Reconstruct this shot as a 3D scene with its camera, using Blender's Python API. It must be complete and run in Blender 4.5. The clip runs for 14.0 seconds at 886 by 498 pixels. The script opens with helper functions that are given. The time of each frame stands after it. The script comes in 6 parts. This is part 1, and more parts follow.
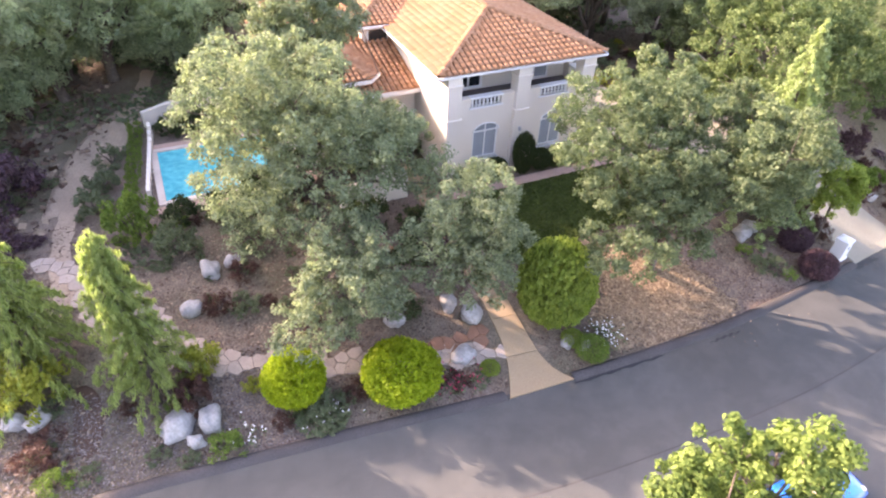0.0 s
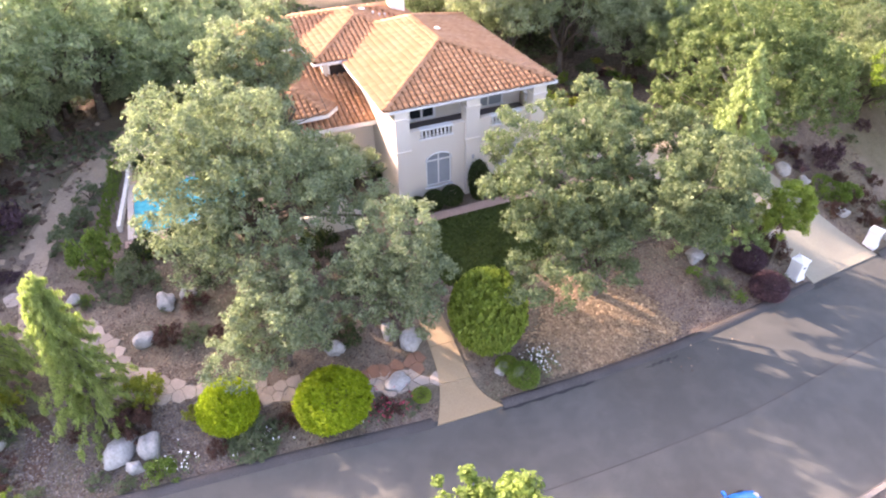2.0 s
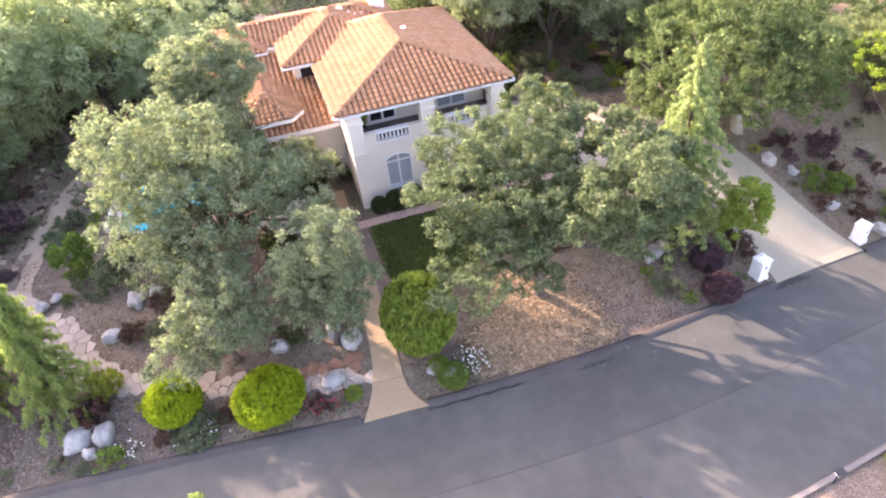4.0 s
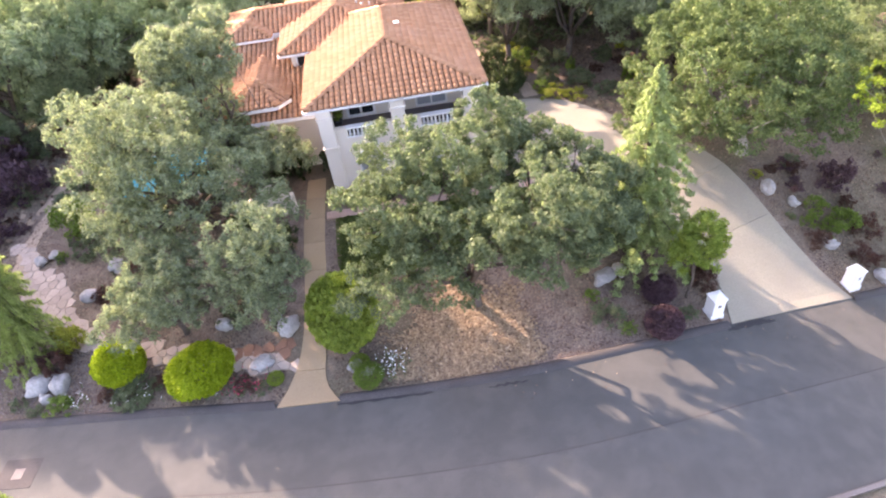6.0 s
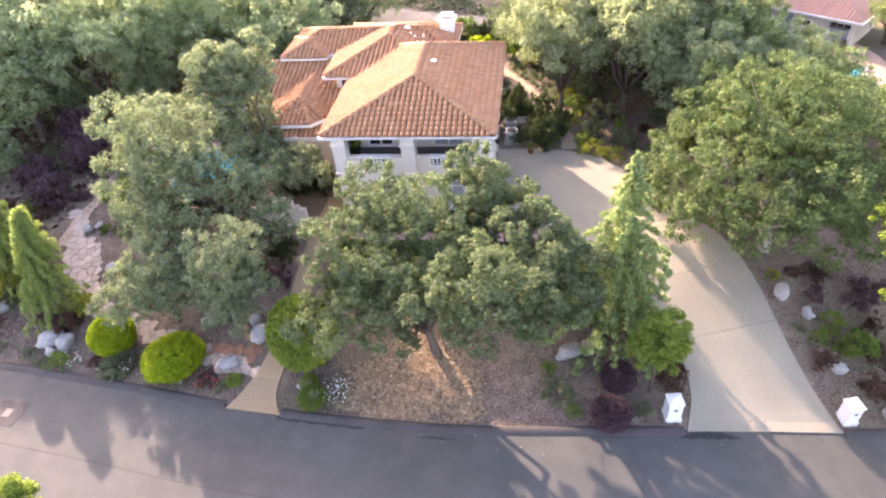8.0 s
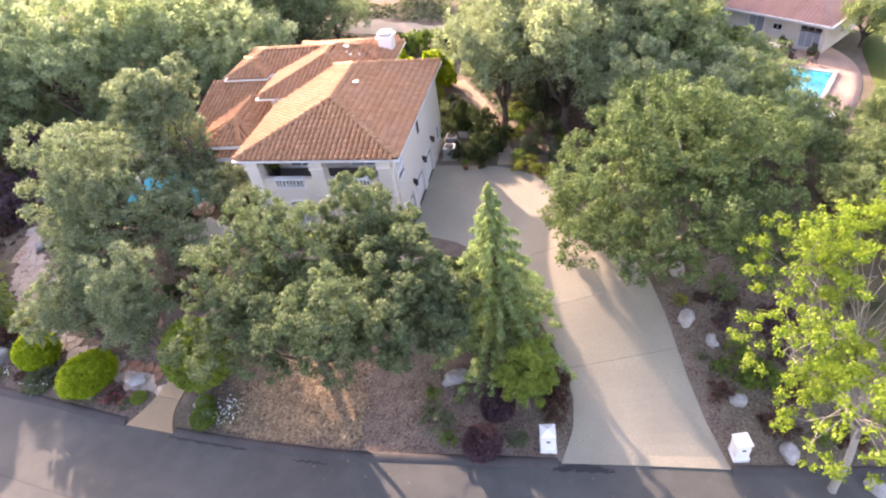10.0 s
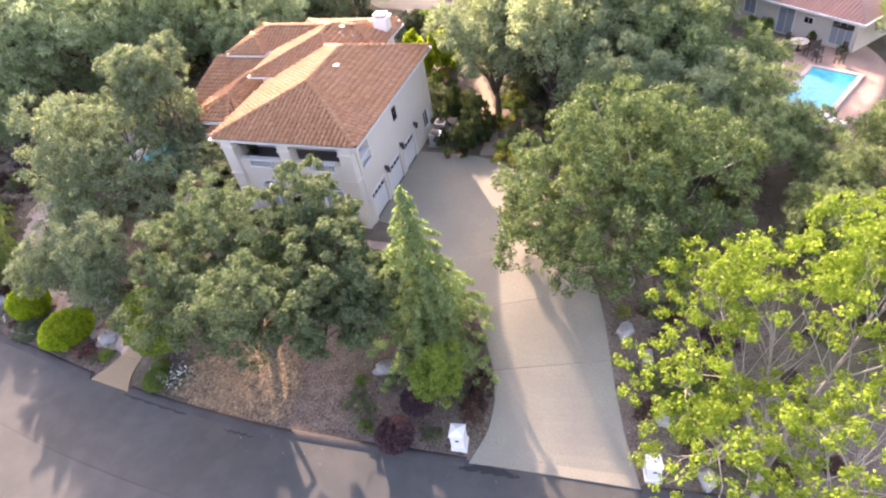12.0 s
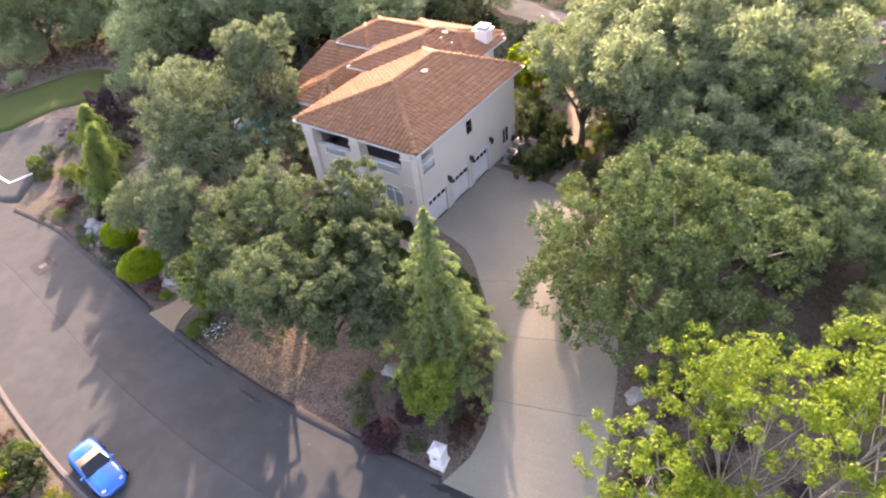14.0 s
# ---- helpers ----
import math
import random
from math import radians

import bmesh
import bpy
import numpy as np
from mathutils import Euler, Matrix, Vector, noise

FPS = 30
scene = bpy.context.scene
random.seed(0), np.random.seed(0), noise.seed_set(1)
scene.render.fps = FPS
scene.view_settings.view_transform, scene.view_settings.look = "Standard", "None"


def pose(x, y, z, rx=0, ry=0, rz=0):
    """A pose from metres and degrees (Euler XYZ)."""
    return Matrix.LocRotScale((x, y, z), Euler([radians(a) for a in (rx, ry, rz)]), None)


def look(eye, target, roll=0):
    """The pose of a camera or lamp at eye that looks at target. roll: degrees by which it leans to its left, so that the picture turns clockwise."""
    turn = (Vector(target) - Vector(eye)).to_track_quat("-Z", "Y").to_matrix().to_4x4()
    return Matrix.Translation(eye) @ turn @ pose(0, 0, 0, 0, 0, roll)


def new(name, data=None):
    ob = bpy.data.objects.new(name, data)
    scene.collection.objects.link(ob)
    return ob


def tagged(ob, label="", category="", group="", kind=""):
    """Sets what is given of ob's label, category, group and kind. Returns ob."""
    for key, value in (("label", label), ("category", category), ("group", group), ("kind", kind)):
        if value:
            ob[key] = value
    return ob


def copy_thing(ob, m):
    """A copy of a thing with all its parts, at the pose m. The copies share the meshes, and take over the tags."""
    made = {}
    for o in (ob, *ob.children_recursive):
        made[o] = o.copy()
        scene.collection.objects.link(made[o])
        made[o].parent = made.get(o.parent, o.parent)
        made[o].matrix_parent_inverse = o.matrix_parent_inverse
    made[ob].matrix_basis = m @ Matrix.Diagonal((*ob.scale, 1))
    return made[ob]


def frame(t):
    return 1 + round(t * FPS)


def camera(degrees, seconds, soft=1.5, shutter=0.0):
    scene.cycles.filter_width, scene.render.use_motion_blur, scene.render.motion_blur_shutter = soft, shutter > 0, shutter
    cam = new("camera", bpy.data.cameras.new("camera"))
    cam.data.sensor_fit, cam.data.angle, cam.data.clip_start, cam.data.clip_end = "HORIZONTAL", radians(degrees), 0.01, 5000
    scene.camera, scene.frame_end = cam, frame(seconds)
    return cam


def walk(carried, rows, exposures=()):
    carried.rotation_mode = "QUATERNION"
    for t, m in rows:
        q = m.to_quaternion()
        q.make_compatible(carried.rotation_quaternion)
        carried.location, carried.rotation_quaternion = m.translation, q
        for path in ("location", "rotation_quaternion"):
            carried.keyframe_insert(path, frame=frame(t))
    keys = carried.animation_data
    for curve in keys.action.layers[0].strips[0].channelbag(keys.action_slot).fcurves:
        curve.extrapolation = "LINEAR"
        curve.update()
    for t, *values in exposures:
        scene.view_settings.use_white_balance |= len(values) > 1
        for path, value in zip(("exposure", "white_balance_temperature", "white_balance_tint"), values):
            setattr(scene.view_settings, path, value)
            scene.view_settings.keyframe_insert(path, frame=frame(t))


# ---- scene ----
cam = camera(72.7, 14.0, soft=2.1)
PATH = [
    (0, (-21.955, -24.904, 17.869), (-21.25, -23.518, 16.611), 3.0),
    (0.5, (-20.987, -25.509, 18.227), (-20.307, -24.098, 16.983), 2.0),
    (1, (-19.963, -25.993, 18.486), (-19.303, -24.559, 17.258), 1.3),
    (1.5, (-19.014, -26.382, 18.852), (-18.377, -24.936, 17.626), 0.3),
    (2, (-18.003, -26.842, 19.261), (-17.401, -25.389, 18.025), -0.8),
    (2.5, (-17.011, -27.144, 19.544), (-16.444, -25.682, 18.303), -1.5),
    (3, (-15.716, -27.693, 19.886), (-15.204, -26.211, 18.644), -3.6),
    (5.5, (-6.706, -29.619, 21.335), (-6.556, -28.166, 19.969), -7.4),
    (6, (-4.921, -29.692, 21.49), (-4.854, -28.208, 20.15), -7.9),
    (6.5, (-3.187, -29.72, 21.724), (-3.206, -28.212, 20.411), -8.0),
    (7, (-1.607, -29.531, 22.131), (-1.734, -28.026, 20.82), -6.8),
    (7.5, (0.038, -29.181, 22.493), (-0.188, -27.683, 21.187), -5.6),
    (8, (1.973, -28.824, 22.784), (1.687, -27.326, 21.489), -5.9),
    (8.5, (4.065, -28.43, 22.93), (3.738, -26.929, 21.649), -7.3),
    (9, (6.157, -27.816, 22.996), (5.794, -26.32, 21.719), -8.4),
    (11.5, (14.683, -25.182, 23.392), (14.079, -23.814, 22.064), -11.1),
    (12, (16.08, -24.465, 23.517), (15.423, -23.13, 22.18), -11.4),
    (12.5, (17.235, -23.871, 23.779), (16.511, -22.558, 22.455), -11.1),
    (13, (18.145, -23.304, 24.052), (17.334, -22.039, 22.733), -9.9),
    (13.5, (18.792, -22.831, 24.257), (17.907, -21.61, 22.944), -8.7),
    (14, (19.516, -22.232, 24.449), (18.549, -21.071, 23.138), -8.0),
]
walk(cam, [(t, look(eye, target, roll)) for t, eye, target, roll in PATH], [(0.0, 3.02, 7380, 33), (3.0, 3.07, 7380, 33), (5.5, 3.01, 7380, 33), (7.0, 3.01, 7380, 33), (9.0, 2.77, 7380, 33), (13.3, 2.65, 7380, 33), (14.0, 2.41, 7380, 33)])

# ---- world, sun, exposure ----
SUN_TO = Vector((-0.616, 0.788, 0.0)).normalized()
SUN_EL = radians(25.2)
sun_dir = Vector((SUN_TO.x * math.cos(SUN_EL), SUN_TO.y * math.cos(SUN_EL), math.sin(SUN_EL)))
world = bpy.data.worlds.new("world")
scene.world = world
world.use_nodes = True
wn = world.node_tree
sky = wn.nodes.new("ShaderNodeTexSky")
sky.sky_type, sky.sun_disc = "NISHITA", False
sky.sun_elevation, sky.sun_rotation = SUN_EL, math.atan2(SUN_TO.x, SUN_TO.y)
sky.dust_density, sky.ozone_density = 2.5, 0.8
wn.links.new(sky.outputs[0], wn.nodes["Background"].inputs[0])
wn.nodes["Background"].inputs[1].default_value = 0.15
sun_data = bpy.data.lights.new("sun", "SUN")
sun_data.energy, sun_data.angle, sun_data.color = 2.5, radians(0.7), (1.0, 0.88, 0.72)
sun_ob = new("sun", sun_data)
sun_ob.matrix_world = look((0, 0, 60), Vector((0, 0, 60)) - sun_dir)


# ---- materials ----
def material(name, rough=0.8, metal=0.0):
    m = bpy.data.materials.new(name)
    m.use_nodes = True
    b = m.node_tree.nodes["Principled BSDF"]
    b.inputs["Roughness"].default_value, b.inputs["Metallic"].default_value = rough, metal
    if rough >= 0.78:
        b.inputs["Specular IOR Level"].default_value = 0.15
    return m, m.node_tree, b


def noise_node(nt, scale, detail=4.0, coords="Object"):
    tc = nt.nodes.new("ShaderNodeTexCoord")
    n = nt.nodes.new("ShaderNodeTexNoise")
    n.inputs["Scale"].default_value, n.inputs["Detail"].default_value = scale, detail
    nt.links.new(tc.outputs[coords], n.inputs["Vector"])
    return n.outputs["Fac"]


def ramp(nt, fac, stops):
    r = nt.nodes.new("ShaderNodeValToRGB")
    while len(r.color_ramp.elements) < len(stops):
        r.color_ramp.elements.new(0.5)
    for e, (p, c) in zip(r.color_ramp.elements, stops):
        e.position, e.color = p, (*c, 1)
    nt.links.new(fac, r.inputs[0])
    return r.outputs[0]


def mixed(nt, fac, a, b, mode="MIX"):
    n = nt.nodes.new("ShaderNodeMix")
    n.data_type, n.blend_type = "RGBA", mode
    for sock, v in ((n.inputs[0], fac), (n.inputs[6], a), (n.inputs[7], b)):
        if isinstance(v, (int, float)):
            sock.default_value = v
        elif isinstance(v, tuple):
            sock.default_value = (*v, 1)
        else:
            nt.links.new(v, sock)
    return n.outputs[2]


def bumped(nt, b, height, strength=0.4, dist=0.05):
    n = nt.nodes.new("ShaderNodeBump")
    n.inputs["Strength"].default_value, n.inputs["Distance"].default_value = strength, dist
    nt.links.new(height, n.inputs["Height"])
    nt.links.new(n.outputs[0], b.inputs["Normal"])


def scaled(c, k):
    return tuple(min(1.0, v * k) for v in c)


def surface(name, color, rough=0.85, big=0.6, fine=18.0, vary=0.3, bump=0.35, stain=None, metal=0.0, per_object=0.0, dist=0.03):
    """Two scales of noise on one base colour, an optional stain colour, and optional change from piece to piece."""
    m, nt, b = material(name, rough, metal)
    n1, n2 = noise_node(nt, big, 5), noise_node(nt, fine, 6)
    c = ramp(nt, n2, [(0.3, scaled(color, 1 - vary)), (0.7, scaled(color, 1 + vary))])
    c2 = ramp(nt, n1, [(0.35, (0, 0, 0)), (0.65, (1, 1, 1))])
    c = mixed(nt, c2, c, mixed(nt, 0.55, c, stain or scaled(color, 0.7)))
    if per_object:
        oi = nt.nodes.new("ShaderNodeObjectInfo")
        c = mixed(nt, 1.0, c, ramp(nt, oi.outputs["Random"], [(0.0, (1 - per_object,) * 3), (1.0, (1, 1, 1))]), "MULTIPLY")
    nt.links.new(c, b.inputs["Base Color"])
    bumped(nt, b, n2, bump, dist)
    return m


def leaf_material(name, dark, light, trans=0.4, gloss=0.45):
    m, nt, b = material(name, gloss)
    geo = nt.nodes.new("ShaderNodeNewGeometry")
    n = noise_node(nt, 0.7, 3)
    c = ramp(nt, geo.outputs["Random Per Island"], [(0.0, dark), (0.55, tuple((p + q) / 2 for p, q in zip(dark, light))), (1.0, light)])
    c = mixed(nt, 1.0, c, ramp(nt, n, [(0.3, (0.72, 0.75, 0.75)), (0.7, (1, 1, 0.95))]), "MULTIPLY")
    nt.links.new(c, b.inputs["Base Color"])
    b.inputs["Specular IOR Level"].default_value = 0.12
    t = nt.nodes.new("ShaderNodeBsdfTranslucent")
    nt.links.new(mixed(nt, 1.0, c, (0.90, 1.0, 0.72), "MULTIPLY"), t.inputs[0])
    mx = nt.nodes.new("ShaderNodeMixShader")
    mx.inputs[0].default_value = trans
    nt.links.new(b.outputs[0], mx.inputs[1])
    nt.links.new(t.outputs[0], mx.inputs[2])
    nt.links.new(mx.outputs[0], nt.nodes["Material Output"].inputs[0])
    return m


def island_surface(name, stops, rough=0.9):
    m, nt, b = material(name, rough)
    geo = nt.nodes.new("ShaderNodeNewGeometry")
    nt.links.new(ramp(nt, geo.outputs["Random Per Island"], stops), b.inputs["Base Color"])
    return m


def plain(name, color, rough=0.5, metal=0.0):
    return surface(name, color, rough, 2.0, 40.0, 0.06, 0.05, scaled(color, 0.85), metal)


def soil_material():
    m, nt, b = material("soil", 0.95)
    big, mid, fine = noise_node(nt, 0.12, 4), noise_node(nt, 1.3, 6), noise_node(nt, 14.0, 8)
    earth = ramp(nt, mid, [(0.3, (0.12, 0.095, 0.082)), (0.5, (0.195, 0.155, 0.13)), (0.7, (0.27, 0.222, 0.19))])
    litter = ramp(nt, fine, [(0.35, (0.08, 0.056, 0.045)), (0.5, (0.175, 0.125, 0.095)), (0.68, (0.33, 0.26, 0.20))])
    c = mixed(nt, 0.6, earth, litter)
    c = mixed(nt, ramp(nt, big, [(0.42, (0, 0, 0)), (0.6, (0.55, 0.55, 0.55))]), c, (0.10, 0.10, 0.05))
    nt.links.new(c, b.inputs["Base Color"])
    bumped(nt, b, fine, 0.8, 0.06)
    return m


def asphalt_material(name, k):
    m, nt, b = material(name, 0.85)
    big, mid, fine = noise_node(nt, 0.16, 5), noise_node(nt, 1.1, 5), noise_node(nt, 90.0, 3)
    c = ramp(nt, big, [(0.35, scaled((0.064, 0.066, 0.062), k)), (0.65, scaled((0.090, 0.091, 0.085), k))])
    c = mixed(nt, 0.35, c, ramp(nt, mid, [(0.4, scaled((0.072, 0.074, 0.069), k)), (0.62, scaled((0.126, 0.124, 0.113), k))]))
    c = mixed(nt, 0.3, c, ramp(nt, fine, [(0.35, scaled((0.045, 0.046, 0.045), k)), (0.7, scaled((0.18, 0.178, 0.165), k))]))
    nt.links.new(c, b.inputs["Base Color"])
    bumped(nt, b, fine, 0.35, 0.01)
    return m


def water_material():
    m, nt, b = material("pool_water", 0.06)
    n = noise_node(nt, 2.5, 3)
    nt.links.new(ramp(nt, n, [(0.35, (0.03, 0.38, 0.45)), (0.7, (0.08, 0.54, 0.58))]), b.inputs["Base Color"])
    bumped(nt, b, n, 0.25, 0.05)
    return m


MAT = {
    "soil": soil_material(),
    "asphalt": asphalt_material("asphalt", 1.0),
    "old_asphalt": asphalt_material("old_asphalt", 0.94),
    "balcony_tile": surface("balcony_tile", (0.12, 0.1, 0.105), 0.6, 0.8, 14, 0.2, 0.2),
    "berm": surface("berm", (0.078, 0.072, 0.070), 0.9, 0.8, 30, 0.3, 0.5),
    "concrete": surface("concrete", (0.315, 0.288, 0.222), 0.85, 0.35, 12, 0.12, 0.2, (0.245, 0.218, 0.178), per_object=0.10),
    "old_concrete": surface("old_concrete", (0.20, 0.178, 0.163), 0.88, 0.3, 10, 0.14, 0.25, (0.165, 0.147, 0.137), per_object=0.06),
    "walk": surface("walk", (0.39, 0.285, 0.175), 0.85, 0.5, 16, 0.14, 0.3, (0.30, 0.22, 0.14), per_object=0.12),
    "kerb": surface("kerb", (0.36, 0.34, 0.31), 0.85, 0.6, 20, 0.12, 0.3),
    "flag": surface("flag", (0.45, 0.365, 0.30), 0.85, 1.2, 14, 0.16, 0.5, (0.35, 0.285, 0.24), per_object=0.22),
    "brickred": surface("brickred", (0.30, 0.16, 0.105), 0.85, 1.2, 20, 0.2, 0.5, per_object=0.25),
    "trail": surface("trail", (0.37, 0.28, 0.205), 0.95, 0.5, 10, 0.2, 0.6),
    "pale_gravel": surface("pale_gravel", (0.40, 0.34, 0.27), 0.95, 0.5, 10, 0.15, 0.5),
    "rock": surface("rock", (0.385, 0.365, 0.345), 0.9, 1.2, 9, 0.22, 0.7, (0.33, 0.325, 0.315), per_object=0.2, dist=0.06),
    "stucco": surface("stucco", (0.76, 0.685, 0.59), 0.9, 0.5, 45, 0.05, 0.25, (0.70, 0.625, 0.535), dist=0.01),
    "white": surface("white", (0.80, 0.79, 0.77), 0.55, 0.9, 30, 0.04, 0.08, (0.72, 0.71, 0.69)),
    "tile": None,
    "deck": surface("deck", (0.13, 0.065, 0.04), 0.9, 0.7, 12, 0.2, 0.3),
    "glass": plain("dark_glass", (0.02, 0.025, 0.03), 0.08),
    "pale_glass": plain("curtained_glass", (0.34, 0.37, 0.40), 0.12),
    "dark": plain("dark_metal", (0.025, 0.025, 0.028), 0.5),
    "steel": plain("grey_metal", (0.45, 0.45, 0.45), 0.4, 0.6),
    "lawn": surface("lawn", (0.055, 0.085, 0.022), 0.95, 0.5, 30, 0.35, 0.6, (0.085, 0.105, 0.03)),
    "water": water_material(),
    "coping": surface("coping", (0.62, 0.52, 0.44), 0.8, 0.8, 20, 0.1, 0.2),
    "patio": surface("patio", (0.46, 0.31, 0.245), 0.85, 0.6, 8, 0.14, 0.2),
    "bark": surface("bark", (0.13, 0.105, 0.085), 0.95, 1.0, 12, 0.4, 1.0, (0.075, 0.06, 0.05), dist=0.08),
    "pale_bark": surface("pale_bark", (0.34, 0.31, 0.27), 0.9, 1.0, 12, 0.25, 0.7, (0.22, 0.20, 0.17), dist=0.05),
    "blue": None,
    "tan": plain("tan_canvas", (0.40, 0.32, 0.22), 0.9),
    "rubber": plain("rubber", (0.02, 0.02, 0.02), 0.9),
    "chip": island_surface("wood_chip", [(0.0, (0.145, 0.098, 0.064)), (0.5, (0.262, 0.188, 0.12)), (1.0, (0.40, 0.305, 0.20))]),
    "litter": island_surface("leaf_litter", [(0.0, (0.075, 0.05, 0.04)), (0.6, (0.165, 0.112, 0.082)), (1.0, (0.32, 0.245, 0.175))]),
    "pebble": island_surface("gravel_stone", [(0.0, (0.11, 0.09, 0.08)), (0.7, (0.185, 0.152, 0.135)), (1.0, (0.30, 0.265, 0.24))]),
    "blade": leaf_material("grass_blade", (0.05, 0.075, 0.02), (0.11, 0.15, 0.04), 0.35, 0.6),
    "flower_w": island_surface("white_petal", [(0.0, (0.75, 0.74, 0.70)), (1.0, (0.85, 0.84, 0.80))]),
    "flower_r": island_surface("red_petal", [(0.0, (0.35, 0.03, 0.06)), (1.0, (0.55, 0.10, 0.16))]),
    "oak": leaf_material("oak_leaf", (0.095, 0.14, 0.058), (0.245, 0.31, 0.125), 0.36, 0.6),
    "oak_dark": leaf_material("dark_oak_leaf", (0.112, 0.150, 0.085), (0.255, 0.310, 0.165), 0.48, 0.6),
    "grey_oak": leaf_material("grey_oak_leaf", (0.19, 0.235, 0.125), (0.40, 0.46, 0.24), 0.58, 0.6),
    "street_leaf": leaf_material("street_tree_leaf", (0.095, 0.15, 0.04), (0.235, 0.315, 0.09), 0.4, 0.6),
    "pink_tile": surface("pink_tile", (0.34, 0.215, 0.18), 0.85, 0.8, 14, 0.2, 0.3),
    # near-black for tar and for the kerb's shade painted with it
    "tar": surface("tar", (0.022, 0.022, 0.024), 0.7, 1.5, 30, 0.3, 0.3),
    "brown_litter": surface("brown_litter", (0.115, 0.07, 0.05), 0.95, 1.2, 22, 0.35, 0.9),
    "live_oak": leaf_material("silvery_oak_leaf", (0.18, 0.222, 0.145), (0.365, 0.415, 0.268), 0.54, 0.6),
    "olive": leaf_material("olive_leaf", (0.245, 0.28, 0.185), (0.46, 0.505, 0.325), 0.6, 0.6),
    "conifer": leaf_material("conifer_needle", (0.25, 0.33, 0.145), (0.50, 0.59, 0.29), 0.52, 0.6),
    # woodland leaf paled: haze over the backlit woods is put into its colour
    "wood_leaf_hazed": leaf_material("woodland_leaf_hazed", (0.35, 0.40, 0.285), (0.60, 0.655, 0.475), 0.76, 0.7),
    "weep": leaf_material("weeping_needle", (0.28, 0.36, 0.125), (0.54, 0.62, 0.25), 0.6, 0.6),
    "bright": leaf_material("bright_leaf", (0.27, 0.37, 0.020), (0.52, 0.62, 0.050), 0.6),
    "maple": leaf_material("spring_leaf", (0.18, 0.27, 0.032), (0.38, 0.475, 0.075), 0.5),
    "lime": leaf_material("lime_shrub_leaf", (0.175, 0.250, 0.045), (0.360, 0.450, 0.100), 0.5),
    "mid": leaf_material("shrub_leaf", (0.110, 0.180, 0.035), (0.250, 0.340, 0.080), 0.45),
    "grey_shrub": leaf_material("grey_shrub_leaf", (0.110, 0.140, 0.080), (0.230, 0.260, 0.150), 0.4),
    "hedge": leaf_material("hedge_leaf", (0.040, 0.060, 0.028), (0.095, 0.125, 0.050), 0.35),
    "purple": leaf_material("purple_leaf", (0.078, 0.046, 0.062), (0.20, 0.118, 0.148), 0.42),
    "red": leaf_material("red_leaf", (0.075, 0.038, 0.034), (0.175, 0.090, 0.072), 0.35),
    "yellow": leaf_material("yellow_leaf", (0.215, 0.250, 0.035), (0.430, 0.430, 0.085), 0.45),
}


def tile_material():
    m, nt, b = material("clay_tile", 0.8)
    geo, oi = nt.nodes.new("ShaderNodeNewGeometry"), nt.nodes.new("ShaderNodeObjectInfo")
    add = nt.nodes.new("ShaderNodeMath")
    add.operation = "ADD"
    nt.links.new(geo.outputs["Random Per Island"], add.inputs[0])
    nt.links.new(oi.outputs["Random"], add.inputs[1])
    fr = nt.nodes.new("ShaderNodeMath")
    fr.operation = "FRACT"
    nt.links.new(add.outputs[0], fr.inputs[0])
    c = ramp(nt, fr.outputs[0], [(0.0, (0.352, 0.178, 0.094)), (0.5, (0.40, 0.206, 0.110)), (1.0, (0.445, 0.241, 0.136))])
    n, n2 = noise_node(nt, 0.5, 4), noise_node(nt, 25, 4)
    c = mixed(nt, ramp(nt, n, [(0.4, (0, 0, 0)), (0.7, (0.35, 0.35, 0.35))]), c, (0.42, 0.25, 0.17))
    nt.links.new(c, b.inputs["Base Color"])
    bumped(nt, b, n2, 0.3, 0.01)
    return m


def paint_material():
    m, nt, b = material("blue_paint", 0.25)
    b.inputs["Base Color"].default_value = (0.006, 0.16, 0.56, 1)
    b.inputs["Coat Weight"].default_value, b.inputs["Coat Roughness"].default_value = 0.8, 0.05
    nt.links.new(ramp(nt, noise_node(nt, 1.5, 3), [(0.3, (0.005, 0.145, 0.52)), (0.7, (0.008, 0.175, 0.60))]), b.inputs["Base Color"])
    return m


MAT["tile"], MAT["blue"] = tile_material(), paint_material()


